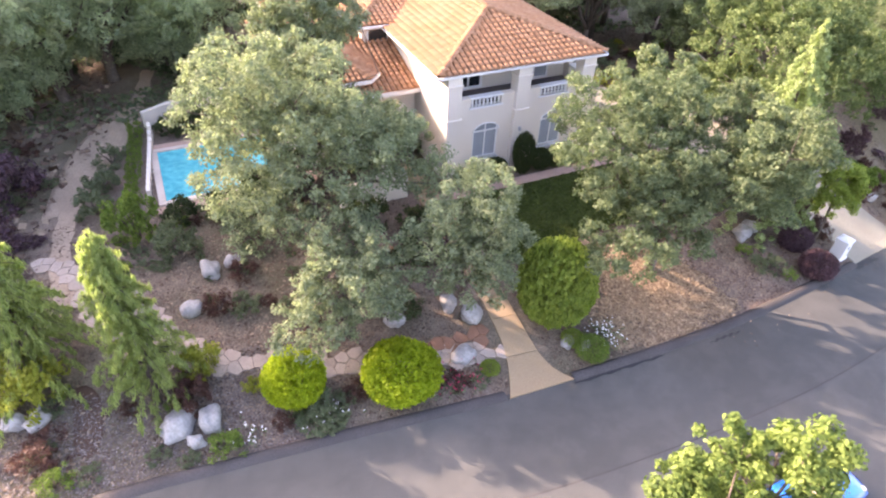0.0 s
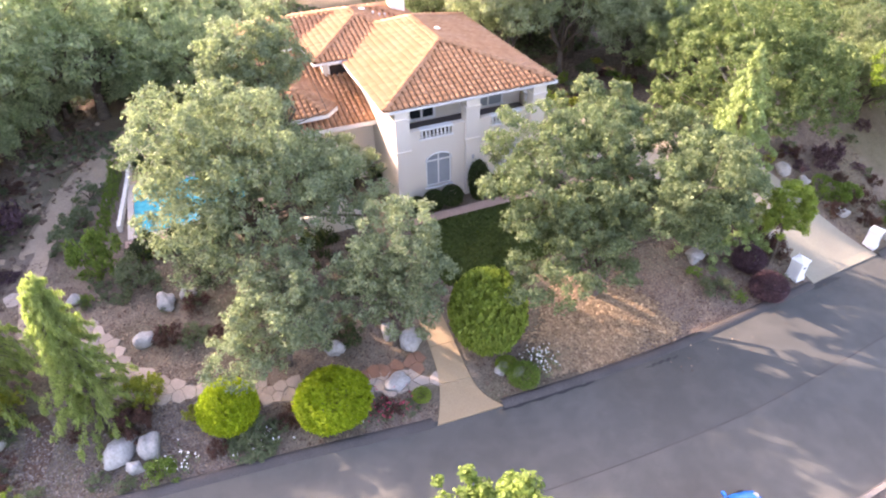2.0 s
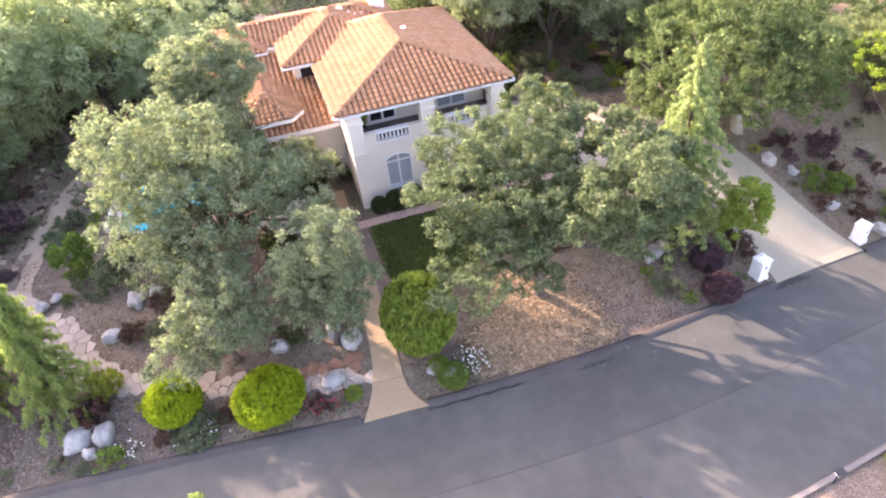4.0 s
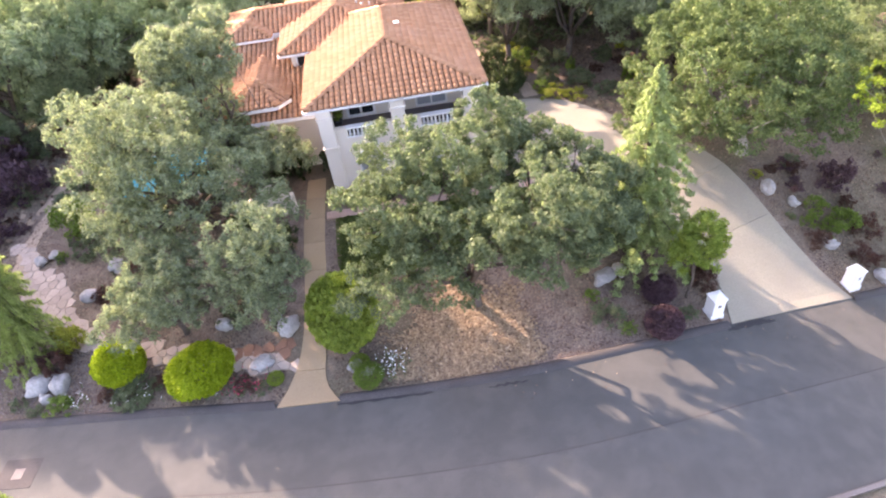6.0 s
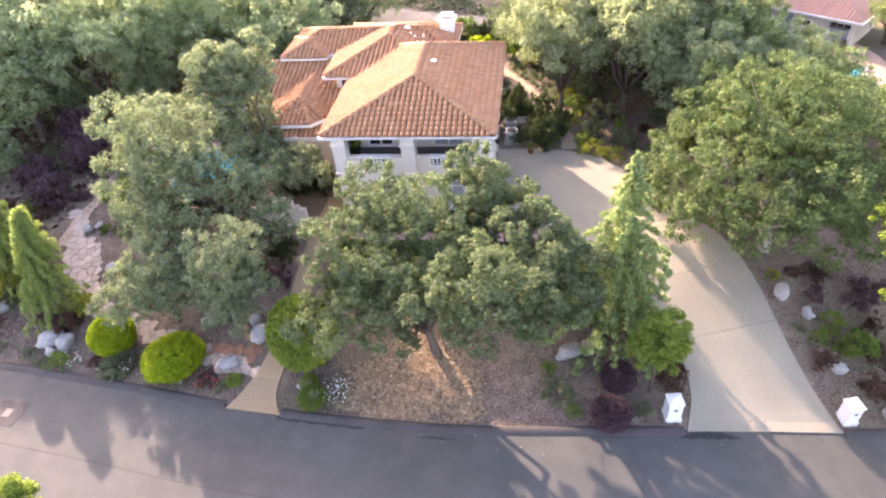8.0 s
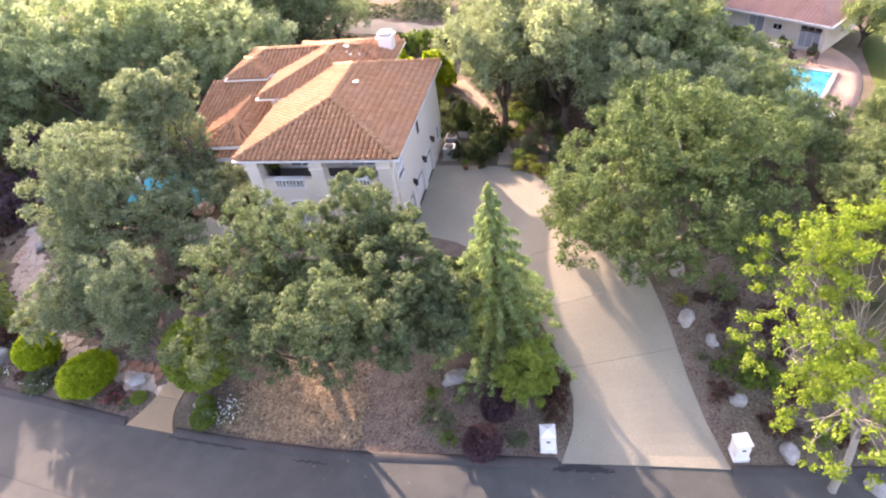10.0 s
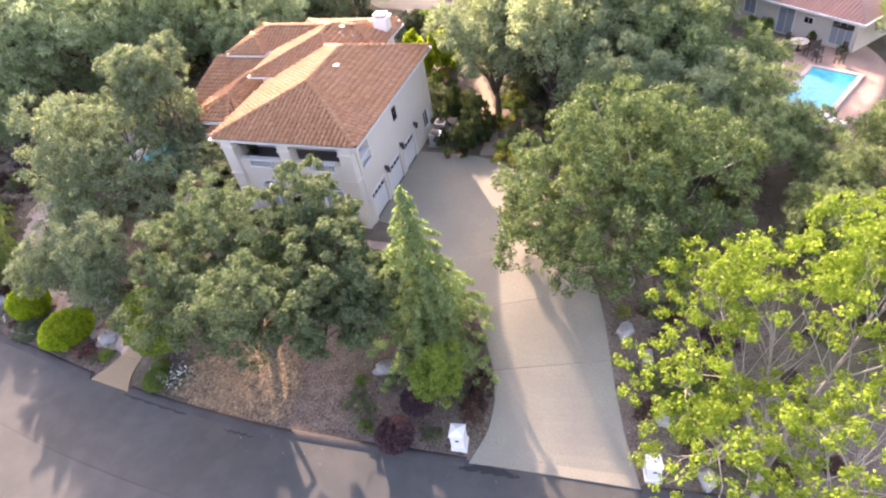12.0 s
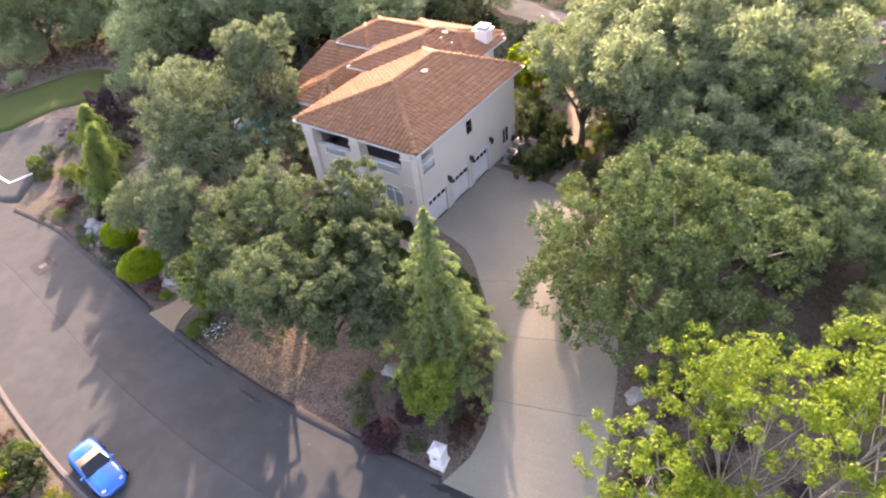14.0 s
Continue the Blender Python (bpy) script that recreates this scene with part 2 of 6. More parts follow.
# ---- mesh helpers ----
class Shape:
    """Collects vertices and faces for one mesh."""

    def __init__(self):
        self.v, self.f = [], []

    def add(self, verts, faces):
        n = len(self.v)
        self.v += [tuple(p) for p in verts]
        self.f += [tuple(i + n for i in f) for f in faces]
        return self

    def box(self, x0, y0, z0, x1, y1, z1):
        c = [(x0, y0, z0), (x1, y0, z0), (x1, y1, z0), (x0, y1, z0), (x0, y0, z1), (x1, y0, z1), (x1, y1, z1), (x0, y1, z1)]
        return self.add(c, [(3, 2, 1, 0), (4, 5, 6, 7), (0, 1, 5, 4), (1, 2, 6, 5), (2, 3, 7, 6), (3, 0, 4, 7)])

    def prism(self, poly, z0, z1):
        """A polygon, counter-clockwise, raised from z0 to z1 (numbers or functions of x and y)."""
        n = len(poly)
        low = [(x, y, z0(x, y) if callable(z0) else z0) for x, y in poly]
        high = [(x, y, z1(x, y) if callable(z1) else z1) for x, y in poly]
        sides = [(i, (i + 1) % n, n + (i + 1) % n, n + i) for i in range(n)]
        return self.add(low + high, [tuple(range(n - 1, -1, -1)), tuple(range(n, 2 * n)), *sides])

    def tube(self, points, radii, seg=7):
        rings, last = [], len(points) - 1
        for i, p in enumerate(points):
            d = (Vector(points[min(i + 1, last)]) - Vector(points[max(i - 1, 0)])).normalized()
            a = d.orthogonal().normalized()
            b = d.cross(a)
            rings += [Vector(p) + radii[i] * (a * math.cos(t) + b * math.sin(t)) for t in (2 * math.pi * k / seg for k in range(seg))]
        faces = [(i * seg + k, i * seg + (k + 1) % seg, (i + 1) * seg + (k + 1) % seg, (i + 1) * seg + k) for i in range(last) for k in range(seg)]
        faces += [tuple(range(seg - 1, -1, -1)), tuple(range(last * seg, (last + 1) * seg))]
        return self.add(rings, faces)

    def turned(self, profile, seg=12, at=(0, 0, 0)):
        """A profile of (radius, height) turned round z."""
        verts = [(at[0] + r * math.cos(2 * math.pi * k / seg), at[1] + r * math.sin(2 * math.pi * k / seg), at[2] + z) for r, z in profile for k in range(seg)]
        n = len(profile)
        faces = [(i * seg + k, i * seg + (k + 1) % seg, (i + 1) * seg + (k + 1) % seg, (i + 1) * seg + k) for i in range(n - 1) for k in range(seg)]
        return self.add(verts, faces + [tuple(range(seg - 1, -1, -1)), tuple(range((n - 1) * seg, n * seg))])

    def mesh(self, name, mat=None, smooth=False, bevel=0.0):
        me = bpy.data.meshes.new(name)
        me.from_pydata(self.v, [], self.f)
        if bevel:
            bm = bmesh.new()
            bm.from_mesh(me)
            bmesh.ops.recalc_face_normals(bm, faces=bm.faces)
            bmesh.ops.bevel(bm, geom=bm.edges[:], offset=bevel, segments=2, affect="EDGES", clamp_overlap=True)
            bm.to_mesh(me)
            bm.free()
        if smooth:
            me.polygons.foreach_set("use_smooth", [True] * len(me.polygons))
        if mat:
            me.materials.append(mat)
        me.update()
        return me


def part(name, shape, mat, parent=None, label="", smooth=False, bevel=0.0):
    ob = new(name, shape.mesh(name, mat, smooth, bevel))
    ob.parent = parent
    return tagged(ob, label)


def thing(name, label, category, group="", kind="", at=(0, 0, 0)):
    ob = new(name)
    ob.location = at
    ob.empty_display_size = 0.2
    return tagged(ob, label, category, group, kind)


def setting(name, shape, mat, label, category, smooth=False, bevel=0.0):
    return tagged(part(name, shape, mat, None, "", smooth, bevel), label, category, "", "structure")


# ---- ground ----
KERB = [(-120, -11.5), (-60, -11.5), (-35, -11.7), (-27, -11.1), (-23, -11.6), (-17.6, -12.2), (-12.8, -12.88), (-8, -13.25), (-4, -13.4), (0, -13.4), (4.6, -12.95), (9.2, -12.3), (16.6, -11.0), (30, -8.0), (60, 1.0), (120, 20.0)]
KX, KY = np.array([k[0] for k in KERB]), np.array([k[1] for k in KERB])
ROAD_W = 8.7


def kerb_y(x):
    x = np.asarray(x, float)
    return sum(np.interp(x + d, KX, KY) for d in (-2, -1, 0, 1, 2)) / 5


def road_z(x):
    x = np.asarray(x, float)
    return np.maximum(-1.45 - 0.21 * 2.5 * np.log1p(np.exp(np.clip((x - 6.4) / 2.5, -40, 40))), -6.5)


def ground_z(x, y):
    x, y = np.asarray(x, float), np.asarray(y, float)
    a = np.clip((y - kerb_y(x) - 0.3) / 11.0, 0, 1)
    return road_z(x) * (1 - 0.5 * a - 0.5 * a * a * (3 - 2 * a))


def gz(x, y, up=0.0):
    return float(ground_z(x, y)) + up


def axis_steps(lo, hi, far, step):
    near = list(np.arange(lo, hi + 0.01, step))
    out = [hi + (far - hi) * (k / 12) ** 2 for k in range(1, 13)]
    back = [lo - (far + lo) * (k / 12) ** 2 for k in range(12, 0, -1)]
    return np.array(back + near + out)


def build_ground():
    xs, ys = axis_steps(-62, 44, 1500, 0.5), axis_steps(-34, 48, 1500, 0.5)
    X, Y = np.meshgrid(xs, ys)
    Z = ground_z(X, Y)
    off = kerb_y(X) - Y
    Z = Z - 0.25 * ((off > 0.4) & (off < ROAD_W - 0.4))
    nx = len(xs)
    verts = np.stack([X, Y, Z], -1).reshape(-1, 3)
    faces = [(j * nx + i, j * nx + i + 1, (j + 1) * nx + i + 1, (j + 1) * nx + i) for j in range(len(ys) - 1) for i in range(nx - 1)]
    s = Shape()
    s.v, s.f = verts.tolist(), faces
    setting("ground", s, MAT["soil"], "brown mulched earth with leaf litter", "ground", True)


def strip(x0, x1, profile, step=0.5):
    """A band along the kerb: profile is rows of (metres towards the house from the kerb line, height above the road)."""
    xs = np.linspace(x0, x1, max(2, int((x1 - x0) / step) + 1))
    ky, rz = kerb_y(xs), road_z(xs)
    n, s = len(profile), Shape()
    s.v = [(x, k + o, z + h) for x, k, z in zip(xs, ky, rz) for o, h in profile]
    s.f = [(i * n + j, (i + 1) * n + j, (i + 1) * n + j + 1, i * n + j + 1) for i in range(len(xs) - 1) for j in range(n - 1)]
    return s


build_ground()
setting("road", strip(-110, 90, [(-ROAD_W, 0.0), (-6.5, 0.05), (-4.22, 0.09)]), MAT["asphalt"], "paler grey asphalt lane of the street with faint patches", "road", True)
setting("road", strip(-110, 90, [(-4.22, 0.086), (-2, 0.05), (0.05, 0.0)]), MAT["old_asphalt"], "darker grey asphalt lane of the street along the garden", "road", True)
setting("road_seam", strip(-110, 90, [(-4.25, 0.094), (-4.19, 0.092)]), MAT["berm"], "dark sealed seam between the two lanes", "seam")
BERM = [(-0.32, 0.0), (-0.24, 0.06), (-0.10, 0.13), (0.06, 0.13), (0.2, 0.03), (0.22, -0.1)]
for a, b in ((-110, -52.0), (-33.2, -12.75), (-9.75, 9.1), (16.8, 90)):
    setting("kerb", strip(a, b, BERM), MAT["berm"], "dark rolled asphalt kerb", "kerb", True)
setting("kerb", strip(-110, 90, [(-ROAD_W - 0.16, -0.1), (-ROAD_W - 0.16, 0.12), (-ROAD_W + 0.0, 0.12), (-ROAD_W + 0.04, 0.0), (-ROAD_W + 0.08, 0.008)]), MAT["old_concrete"], "pale concrete kerb across the street", "kerb")


def resample(line, n):
    p = np.array(line, float)
    d = np.r_[0, np.cumsum(np.hypot(*np.diff(p, axis=0).T))]
    s = np.linspace(0, d[-1], n)
    return np.stack([np.interp(s, d, p[:, 0]), np.interp(s, d, p[:, 1])], -1)


def smooth_line(line, n, rounds=2):
    p = np.array(line, float)
    for _ in range(rounds):
        q = 0.75 * p[:-1] + 0.25 * p[1:]
        r = 0.25 * p[:-1] + 0.75 * p[1:]
        p = np.concatenate([p[:1], np.stack([q, r], 1).reshape(-1, 2), p[-1:]])
    return resample(p, n)


def loft_slab(left, right, i0, i1, up, across=8, gap=0.012):
    """A slab between two edge lines, from row i0 to row i1, with sides."""
    s, rows = Shape(), []
    for i in range(i0, i1 + 1):
        a, b = Vector(left[i]), Vector(right[i])
        if i in (i0, i1):
            j = i0 + 1 if i == i0 else i1 - 1
            a, b = a.lerp(Vector(left[j]), gap * 2), b.lerp(Vector(right[j]), gap * 2)
        rows.append([a.lerp(b, k / across) for k in range(across + 1)])
    n = across + 1
    s.v = [(p.x, p.y, gz(p.x, p.y, up)) for r in rows for p in r] + [(p.x, p.y, gz(p.x, p.y, -0.1)) for r in rows for p in r]
    m, h = len(rows), len(rows) * n
    s.f = [(i * n + k, i * n + k + 1, (i + 1) * n + k + 1, (i + 1) * n + k) for i in range(m - 1) for k in range(across)]
    rim = [k for k in range(n)] + [i * n + across for i in range(1, m)] + [(m - 1) * n + k for k in range(across - 1, -1, -1)] + [i * n for i in range(m - 2, 0, -1)]
    s.f += [(rim[k], h + rim[k], h + rim[(k + 1) % len(rim)], rim[(k + 1) % len(rim)]) for k in range(len(rim))]
    return s


drive = tagged(new("driveway"), "pale concrete driveway with saw-cut joints", "driveway", "", "structure")


def edge(*spans):
    """An edge line in spans that meet at the joints, ten rows each."""
    return np.concatenate([resample(s, 11)[:10] for s in spans] + [np.array([spans[-1][-1]])])


drive_l = edge([(9.25, -12.35), (9.72, -10.6), (9.7, -9.2), (9.25, -7.7)], [(9.25, -7.7), (8.5, -6.3), (7.5, -4.7)], [(7.5, -4.7), (6.4, -3.3), (5.0, -1.95)], [(5.0, -1.95), (3.9, -0.8), (2.7, 0.1), (1.0, 0.6), (-0.45, 0.8)])
drive_r = edge([(16.75, -11.0), (15.8, -8.9), (15.1, -7.0), (14.7, -5.7)], [(14.7, -5.7), (14.2, -4.0), (13.5, -2.2)], [(13.5, -2.2), (12.5, -0.5), (11.2, 1.3)], [(11.2, 1.3), (9.6, 3.6), (7.9, 6.0), (6.4, 7.5), (4.6, 8.3), (2.0, 8.5), (-0.45, 8.5)])
for a, b in ((0, 10), (10, 20), (20, 30), (30, 40)):
    part("slab", loft_slab(drive_l, drive_r, a, b, 0.06), MAT["concrete"], drive)
walkway = tagged(new("walkway"), "tan concrete garden walkway flaring at the street", "walkway", "", "structure")
walk_l = smooth_line([(-12.65, -13.1), (-12.15, -12.2), (-11.7, -11.0), (-11.45, -9.5), (-11.35, -6.7), (-11.45, -2.7), (-11.4, -1.0), (-11.3, 2.5)], 33)
walk_r = smooth_line([(-9.75, -13.3), (-10.3, -12.5), (-10.45, -11.5), (-10.3, -9.6), (-10.2, -6.3), (-10.25, -3.0), (-10.2, -1.8), (-10.2, 2.5)], 33)
for a in range(0, 32, 4):
    part("slab", loft_slab(walk_l, walk_r, a, a + 4, 0.07, 3), MAT["walk"], walkway)


def band(line, half, up, n=40):
    p = smooth_line(line, n)
    d = np.gradient(p, axis=0)
    d /= np.hypot(d[:, 0], d[:, 1])[:, None]
    w = half * (1 + 0.15 * np.sin(np.arange(n) * 1.7))[:, None]
    nrm = np.stack([-d[:, 1], d[:, 0]], -1)
    return loft_slab((p + nrm * w)[::1], (p - nrm * w)[::1], 0, n - 1, up, 2)


setting("trail", band([(-27.8, -2.6), (-28.1, -0.8), (-27.95, 2.5), (-27.5, 6.0), (-26.5, 9.0), (-25.0, 12.2), (-23.8, 15.9), (-22.8, 21)], 0.42, 0.03), MAT["trail"], "narrow worn dirt trail beside the pool wall", "trail")
EARTH = [(-28.9, 4.0), (-28.3, 8.0), (-27.2, 11.5), (-25.6, 14.6), (-24.0, 16.2), (-23.2, 14.6), (-24.4, 11.4), (-25.6, 8.6), (-26.6, 6.2), (-27.2, 4.2)]
setting("side_path", band([(4.6, 8.6), (4.4, 10.6), (3.0, 14.5), (1.8, 17.5), (-1, 22)], 0.5, 0.04), MAT["trail"], "pale earth path behind the driveway", "path")
setting("lane", band([(-45, 47), (-30, 42), (-19, 38.6), (-10, 34.8), (-1, 32), (10, 34), (22, 44)], 1.9, 0.04, 60), MAT["pale_gravel"], "pale gravel lane behind the house", "lane")


def patch(poly, up, mat, name, label, category, n=28):
    """A sheet over the ground inside a smoothed outline."""
    p = smooth_line(list(poly) + [poly[0]], n + 1)[:-1]
    c = p.mean(0)
    s, rings = Shape(), 6
    for r in range(1, rings + 1):
        q = c + (p - c) * r / rings
        s.v += [(x, y, gz(x, y, up)) for x, y in q]
    s.v.append((c[0], c[1], gz(c[0], c[1], up)))
    s.v += [(x, y, gz(x, y, -0.1)) for x, y in p]
    s.f = [(r * n + k, r * n + (k + 1) % n, (r + 1) * n + (k + 1) % n, (r + 1) * n + k) for r in range(rings - 1) for k in range(n)]
    s.f = [f[::-1] for f in s.f]
    s.f += [(rings * n, (k + 1) % n, k)[::-1] for k in range(n)]
    b, t = rings * n + 1, (rings - 1) * n
    s.f += [(t + k, b + k, b + (k + 1) % n, t + (k + 1) % n) for k in range(n)]
    return setting(name, s, mat, label, category, True)


patch(EARTH, 0.018, MAT["trail"], "bare_earth", "bare tan earth round the upper trail", "earth", 30)
patch([(-27.9, -6.6), (-27.3, -6.4), (-26.8, -7.4), (-26.9, -9.0), (-27.4, -9.7), (-27.9, -9.2), (-27.8, -7.8)], 0.02, MAT["brown_litter"], "litter_bed", "dark brown leaf litter in a shallow bed", "leaf litter", 24)
LAWN = [(-9.6, -1.7), (-9.6, -7.2), (-6, -6.6), (-2, -6.0), (3, -5.6), (7.0, -5.4), (7.2, -4.9), (4.8, -2.3), (3.0, -0.9), (0, -1.5), (-5, -1.7)]
patch(LAWN, 0.03, MAT["lawn"], "lawn", "short shaded green front lawn", "lawn", 44)
patch([(-66, -9), (-56, -8.5), (-47.3, -6.8), (-45.4, -4.4), (-45, -1.6), (-42.9, -0.3), (-41.9, 2.5), (-44, 6.5), (-47.7, 7), (-51.3, 5.2), (-51.2, 1.5), (-54, -2.5), (-64, -4)], 0.03, MAT["lawn"], "lawn", "green neighbouring lawn with curved edge", "lawn")
patch([(29.5, 14), (44, 10), (46, 30), (36, 34), (31.5, 27), (30.5, 20)], 0.03, MAT["lawn"], "lawn", "green neighbouring lawn beside the patio", "lawn")
patch([(-54, -11.9), (-33.4, -11.9), (-34.6, -10.0), (-36.2, -8.0), (-37.2, -5.0), (-36.4, -2.0), (-39.9, -1.4), (-43.8, -2.2), (-46.6, -6.6), (-54, -8.6)], 0.04, MAT["asphalt"], "side_road", "grey paved turnout off the street", "road")
s = Shape()
for a, b in (((-41.5, -9.8), (-37.6, -9.9)), ((-37.6, -9.9), (-36.6, -8.0))):
    d = Vector((b[0] - a[0], b[1] - a[1])).normalized() * 0.09
    s.prism([(a[0] + d.y, a[1] - d.x), (b[0] + d.y, b[1] - d.x), (b[0] - d.y, b[1] + d.x), (a[0] - d.y, a[1] + d.x)], lambda x, y: gz(x, y, 0), lambda x, y: gz(x, y, 0.10))
setting("marking", s, MAT["white"], "white edge line on the turnout", "marking")


# ---- plants ----
def leaf_cloud(rng, centres, radii, counts, size, flat=0.0, droop=0.0, slim=1.0):
    """Small folded leaves round the clump centres: arrays of vertices and faces."""
    total = int(sum(counts))
    idx = np.repeat(np.arange(len(centres)), counts)
    d = rng.normal(size=(total, 3))
    d /= np.linalg.norm(d, axis=1)[:, None]
    r = rng.random(total) ** 0.5
    c = np.asarray(centres, float)[idx] + d * (r * np.asarray(radii, float)[idx])[:, None] * (1, 1, 0.8)
    n = d * 0.9 + rng.normal(size=(total, 3)) * 0.6 + (0, 0, 0.5 + flat)
    n /= np.linalg.norm(n, axis=1)[:, None]
    a = np.cross(n, rng.normal(size=(total, 3)))
    a /= np.linalg.norm(a, axis=1)[:, None] + 1e-9
    a[:, 2] -= droop
    b = np.cross(n, a)
    L = size * (0.6 + 0.8 * rng.random(total))[:, None]
    W = L * slim * (0.42 + 0.2 * rng.random(total))[:, None]
    v = np.stack([c - a * L * 0.5, c + b * W * 0.5 + n * L * 0.08, c + a * L * 0.5, c - b * W * 0.5 + n * L * 0.08], 1).reshape(-1, 3)
    return v, total


def leaf_mesh(name, v, total, mat, simple=False):
    """simple: three-cornered leaves, for trees far off."""
    k = 3 if simple else 4
    if simple:
        v = np.asarray(v).reshape(-1, 4, 3)[:, :3].reshape(-1, 3)
    me = bpy.data.meshes.new(name)
    me.vertices.add(len(v))
    me.vertices.foreach_set("co", np.asarray(v, np.float32).ravel())
    me.loops.add(total * k)
    me.loops.foreach_set("vertex_index", np.arange(total * k, dtype=np.int32))
    me.polygons.add(total)
    me.polygons.foreach_set("loop_start", np.arange(0, total * k, k, dtype=np.int32))
    me.polygons.foreach_set("loop_total", np.full(total, k, dtype=np.int32))
    me.materials.append(mat)
    me.update(calc_edges=True)
    return me


def clumps_on(rng, lobes, per_area, size):
    """Clump centres over the upper and outer skins of the lobes, some inside."""
    cs, rs = [], []
    for x, y, z, r, h in lobes:
        n = max(5, int(per_area * r * (r + h) * 0.5))
        for _ in range(n):
            d = rng.normal(size=3)
            d /= np.linalg.norm(d)
            if d[2] < -0.75:
                d[2] *= -1
            k = 0.62 + 0.42 * rng.random()
            cs.append((x + d[0] * r * k, y + d[1] * r * k, z + d[2] * h * k))
            rs.append(size * (0.5 + 0.8 * rng.random()))
    return cs, rs


def billows(rng, lobes, size, reach):
    """Clump centres over smaller billows that sit on the skins of the lobes, with a thin filling behind them."""
    cs, rs = [], []
    for x, y, z, r, h in lobes:
        mean = 0.5 * (r + h)
        n = max(6, int(1.75 * (mean / reach) ** 2))
        turn = rng.random() * 6.283
        for i in range(n):
            u = 1 - 1.72 * (i + 0.5) / n
            a = turn + i * 2.39996 + rng.normal() * 0.25
            w = math.sqrt(1 - u * u)
            k = 0.72 + 0.26 * rng.random()
            o = np.array((w * math.cos(a), w * math.sin(a), u))
            q = np.array((x, y, z)) + o * (r * k, r * k, h * k)
            b = reach * (0.62 + 0.6 * rng.random())
            for _ in range(max(5, int(2.6 * (b / size) ** 2))):
                d = rng.normal(size=3)
                d /= np.linalg.norm(d)
                if d @ o < -0.25 and d[2] < 0.3:
                    d = -d
                e = b * (0.66 + 0.4 * rng.random())
                cs.append(tuple(q + d * (e, e, e * 0.86)))
                rs.append(size * (0.55 + 0.7 * rng.random()))
        for _ in range(int(n * 1.6)):
            d = rng.normal(size=3)
            d *= 0.75 * rng.random() ** 0.4 / np.linalg.norm(d)
            cs.append((x + d[0] * r, y + d[1] * r, z + d[2] * h))
            rs.append(size * 1.3)
    return cs, rs


def tree(name, label, base, lobes, leaf, bark="bark", leaves=24000, size=0.2, clump=0.55, per_area=9.0, trunk=0.28, seed=1, category="tree", group="", limbs=7, fork=0.35, simple=False, reach=0.0):
    """Lobes: (x, y, z above the ground at the base, radius, half height), relative to the base."""
    rng = np.random.default_rng(seed)
    bx, by = base
    bz = gz(bx, by) - 0.05
    t = thing(name, label, category, group, "", (bx, by, bz))
    cs, rs = billows(rng, lobes, clump, reach) if reach else clumps_on(rng, lobes, per_area, clump)
    w = np.array(rs) ** 2
    counts = np.maximum(3, (leaves * w / w.sum()).astype(int))
    v, total = leaf_cloud(rng, cs, rs, counts, size)
    crown = new("crown", leaf_mesh("crown", v, total, MAT[leaf], simple))
    crown.parent = t
    mean = np.average(np.array([l[:3] for l in lobes]), axis=0, weights=[l[3] for l in lobes])
    top = Vector((mean[0] * fork, mean[1] * fork, max(0.8, mean[2] * fork)))
    s = Shape().tube([(0, 0, -0.3), (0.02, 0.03, 0.15), tuple(top * 0.5 + Vector((0.08, -0.06, 0))), tuple(top)], [trunk * 1.5, trunk * 1.1, trunk * 0.9, trunk * 0.72], 9)
    part("trunk", s, MAT[bark], t, "", True)
    arms = []
    for k, l in enumerate(lobes):
        e, root = Vector(l[:3]), top * (0.72 + 0.28 * (k % 4) / 3)
        bend = Vector(rng.normal(size=3).tolist()) * 0.1 * (e - root).length
        arm = [root, root.lerp(e, 0.3) + Vector((0, 0, 0.1)) - bend * 0.4, root.lerp(e, 0.62) + bend, e]
        part("limb", Shape().tube([tuple(p) for p in arm], [trunk * 0.55, trunk * 0.42, trunk * 0.26, trunk * 0.08], 6), MAT[bark], t, "", True)
        arms.append(arm)
    twigs = Shape()
    for _ in range(limbs * 3):
        q = Vector(cs[int(rng.integers(len(cs)))])
        arm = min(arms, key=lambda a: (a[3] - q).length)
        root = arm[2].lerp(arm[3], rng.random() * 0.8) if rng.random() < 0.6 else arm[1].lerp(arm[2], 0.3 + 0.7 * rng.random())
        side = Vector(rng.normal(size=3).tolist()) * 0.12 * (q - root).length
        twigs.tube([tuple(root), tuple(root.lerp(q, 0.5) + side), tuple(q)], [trunk * 0.16, trunk * 0.1, trunk * 0.035], 5)
    tagged(part("branchwork", twigs, MAT[bark], t), "", "", "", "stuff")
    return t


def lobed(seed, r, h, z, n=6, spread=0.62):
    """Lobes for a rounded uneven crown of radius r and half height h round the height z."""
    rng = random.Random(seed)
    out = [(0, 0, z + 0.15 * h, r * 0.66, h * 0.8)]
    for k in range(n):
        a = 2 * math.pi * (k + rng.random() * 0.7) / n
        d = r * spread * (0.8 + 0.35 * rng.random())
        out.append((d * math.cos(a), d * math.sin(a), z + h * rng.uniform(-0.42, 0.40), r * rng.uniform(0.34, 0.5), h * rng.uniform(0.38, 0.55)))
    return out


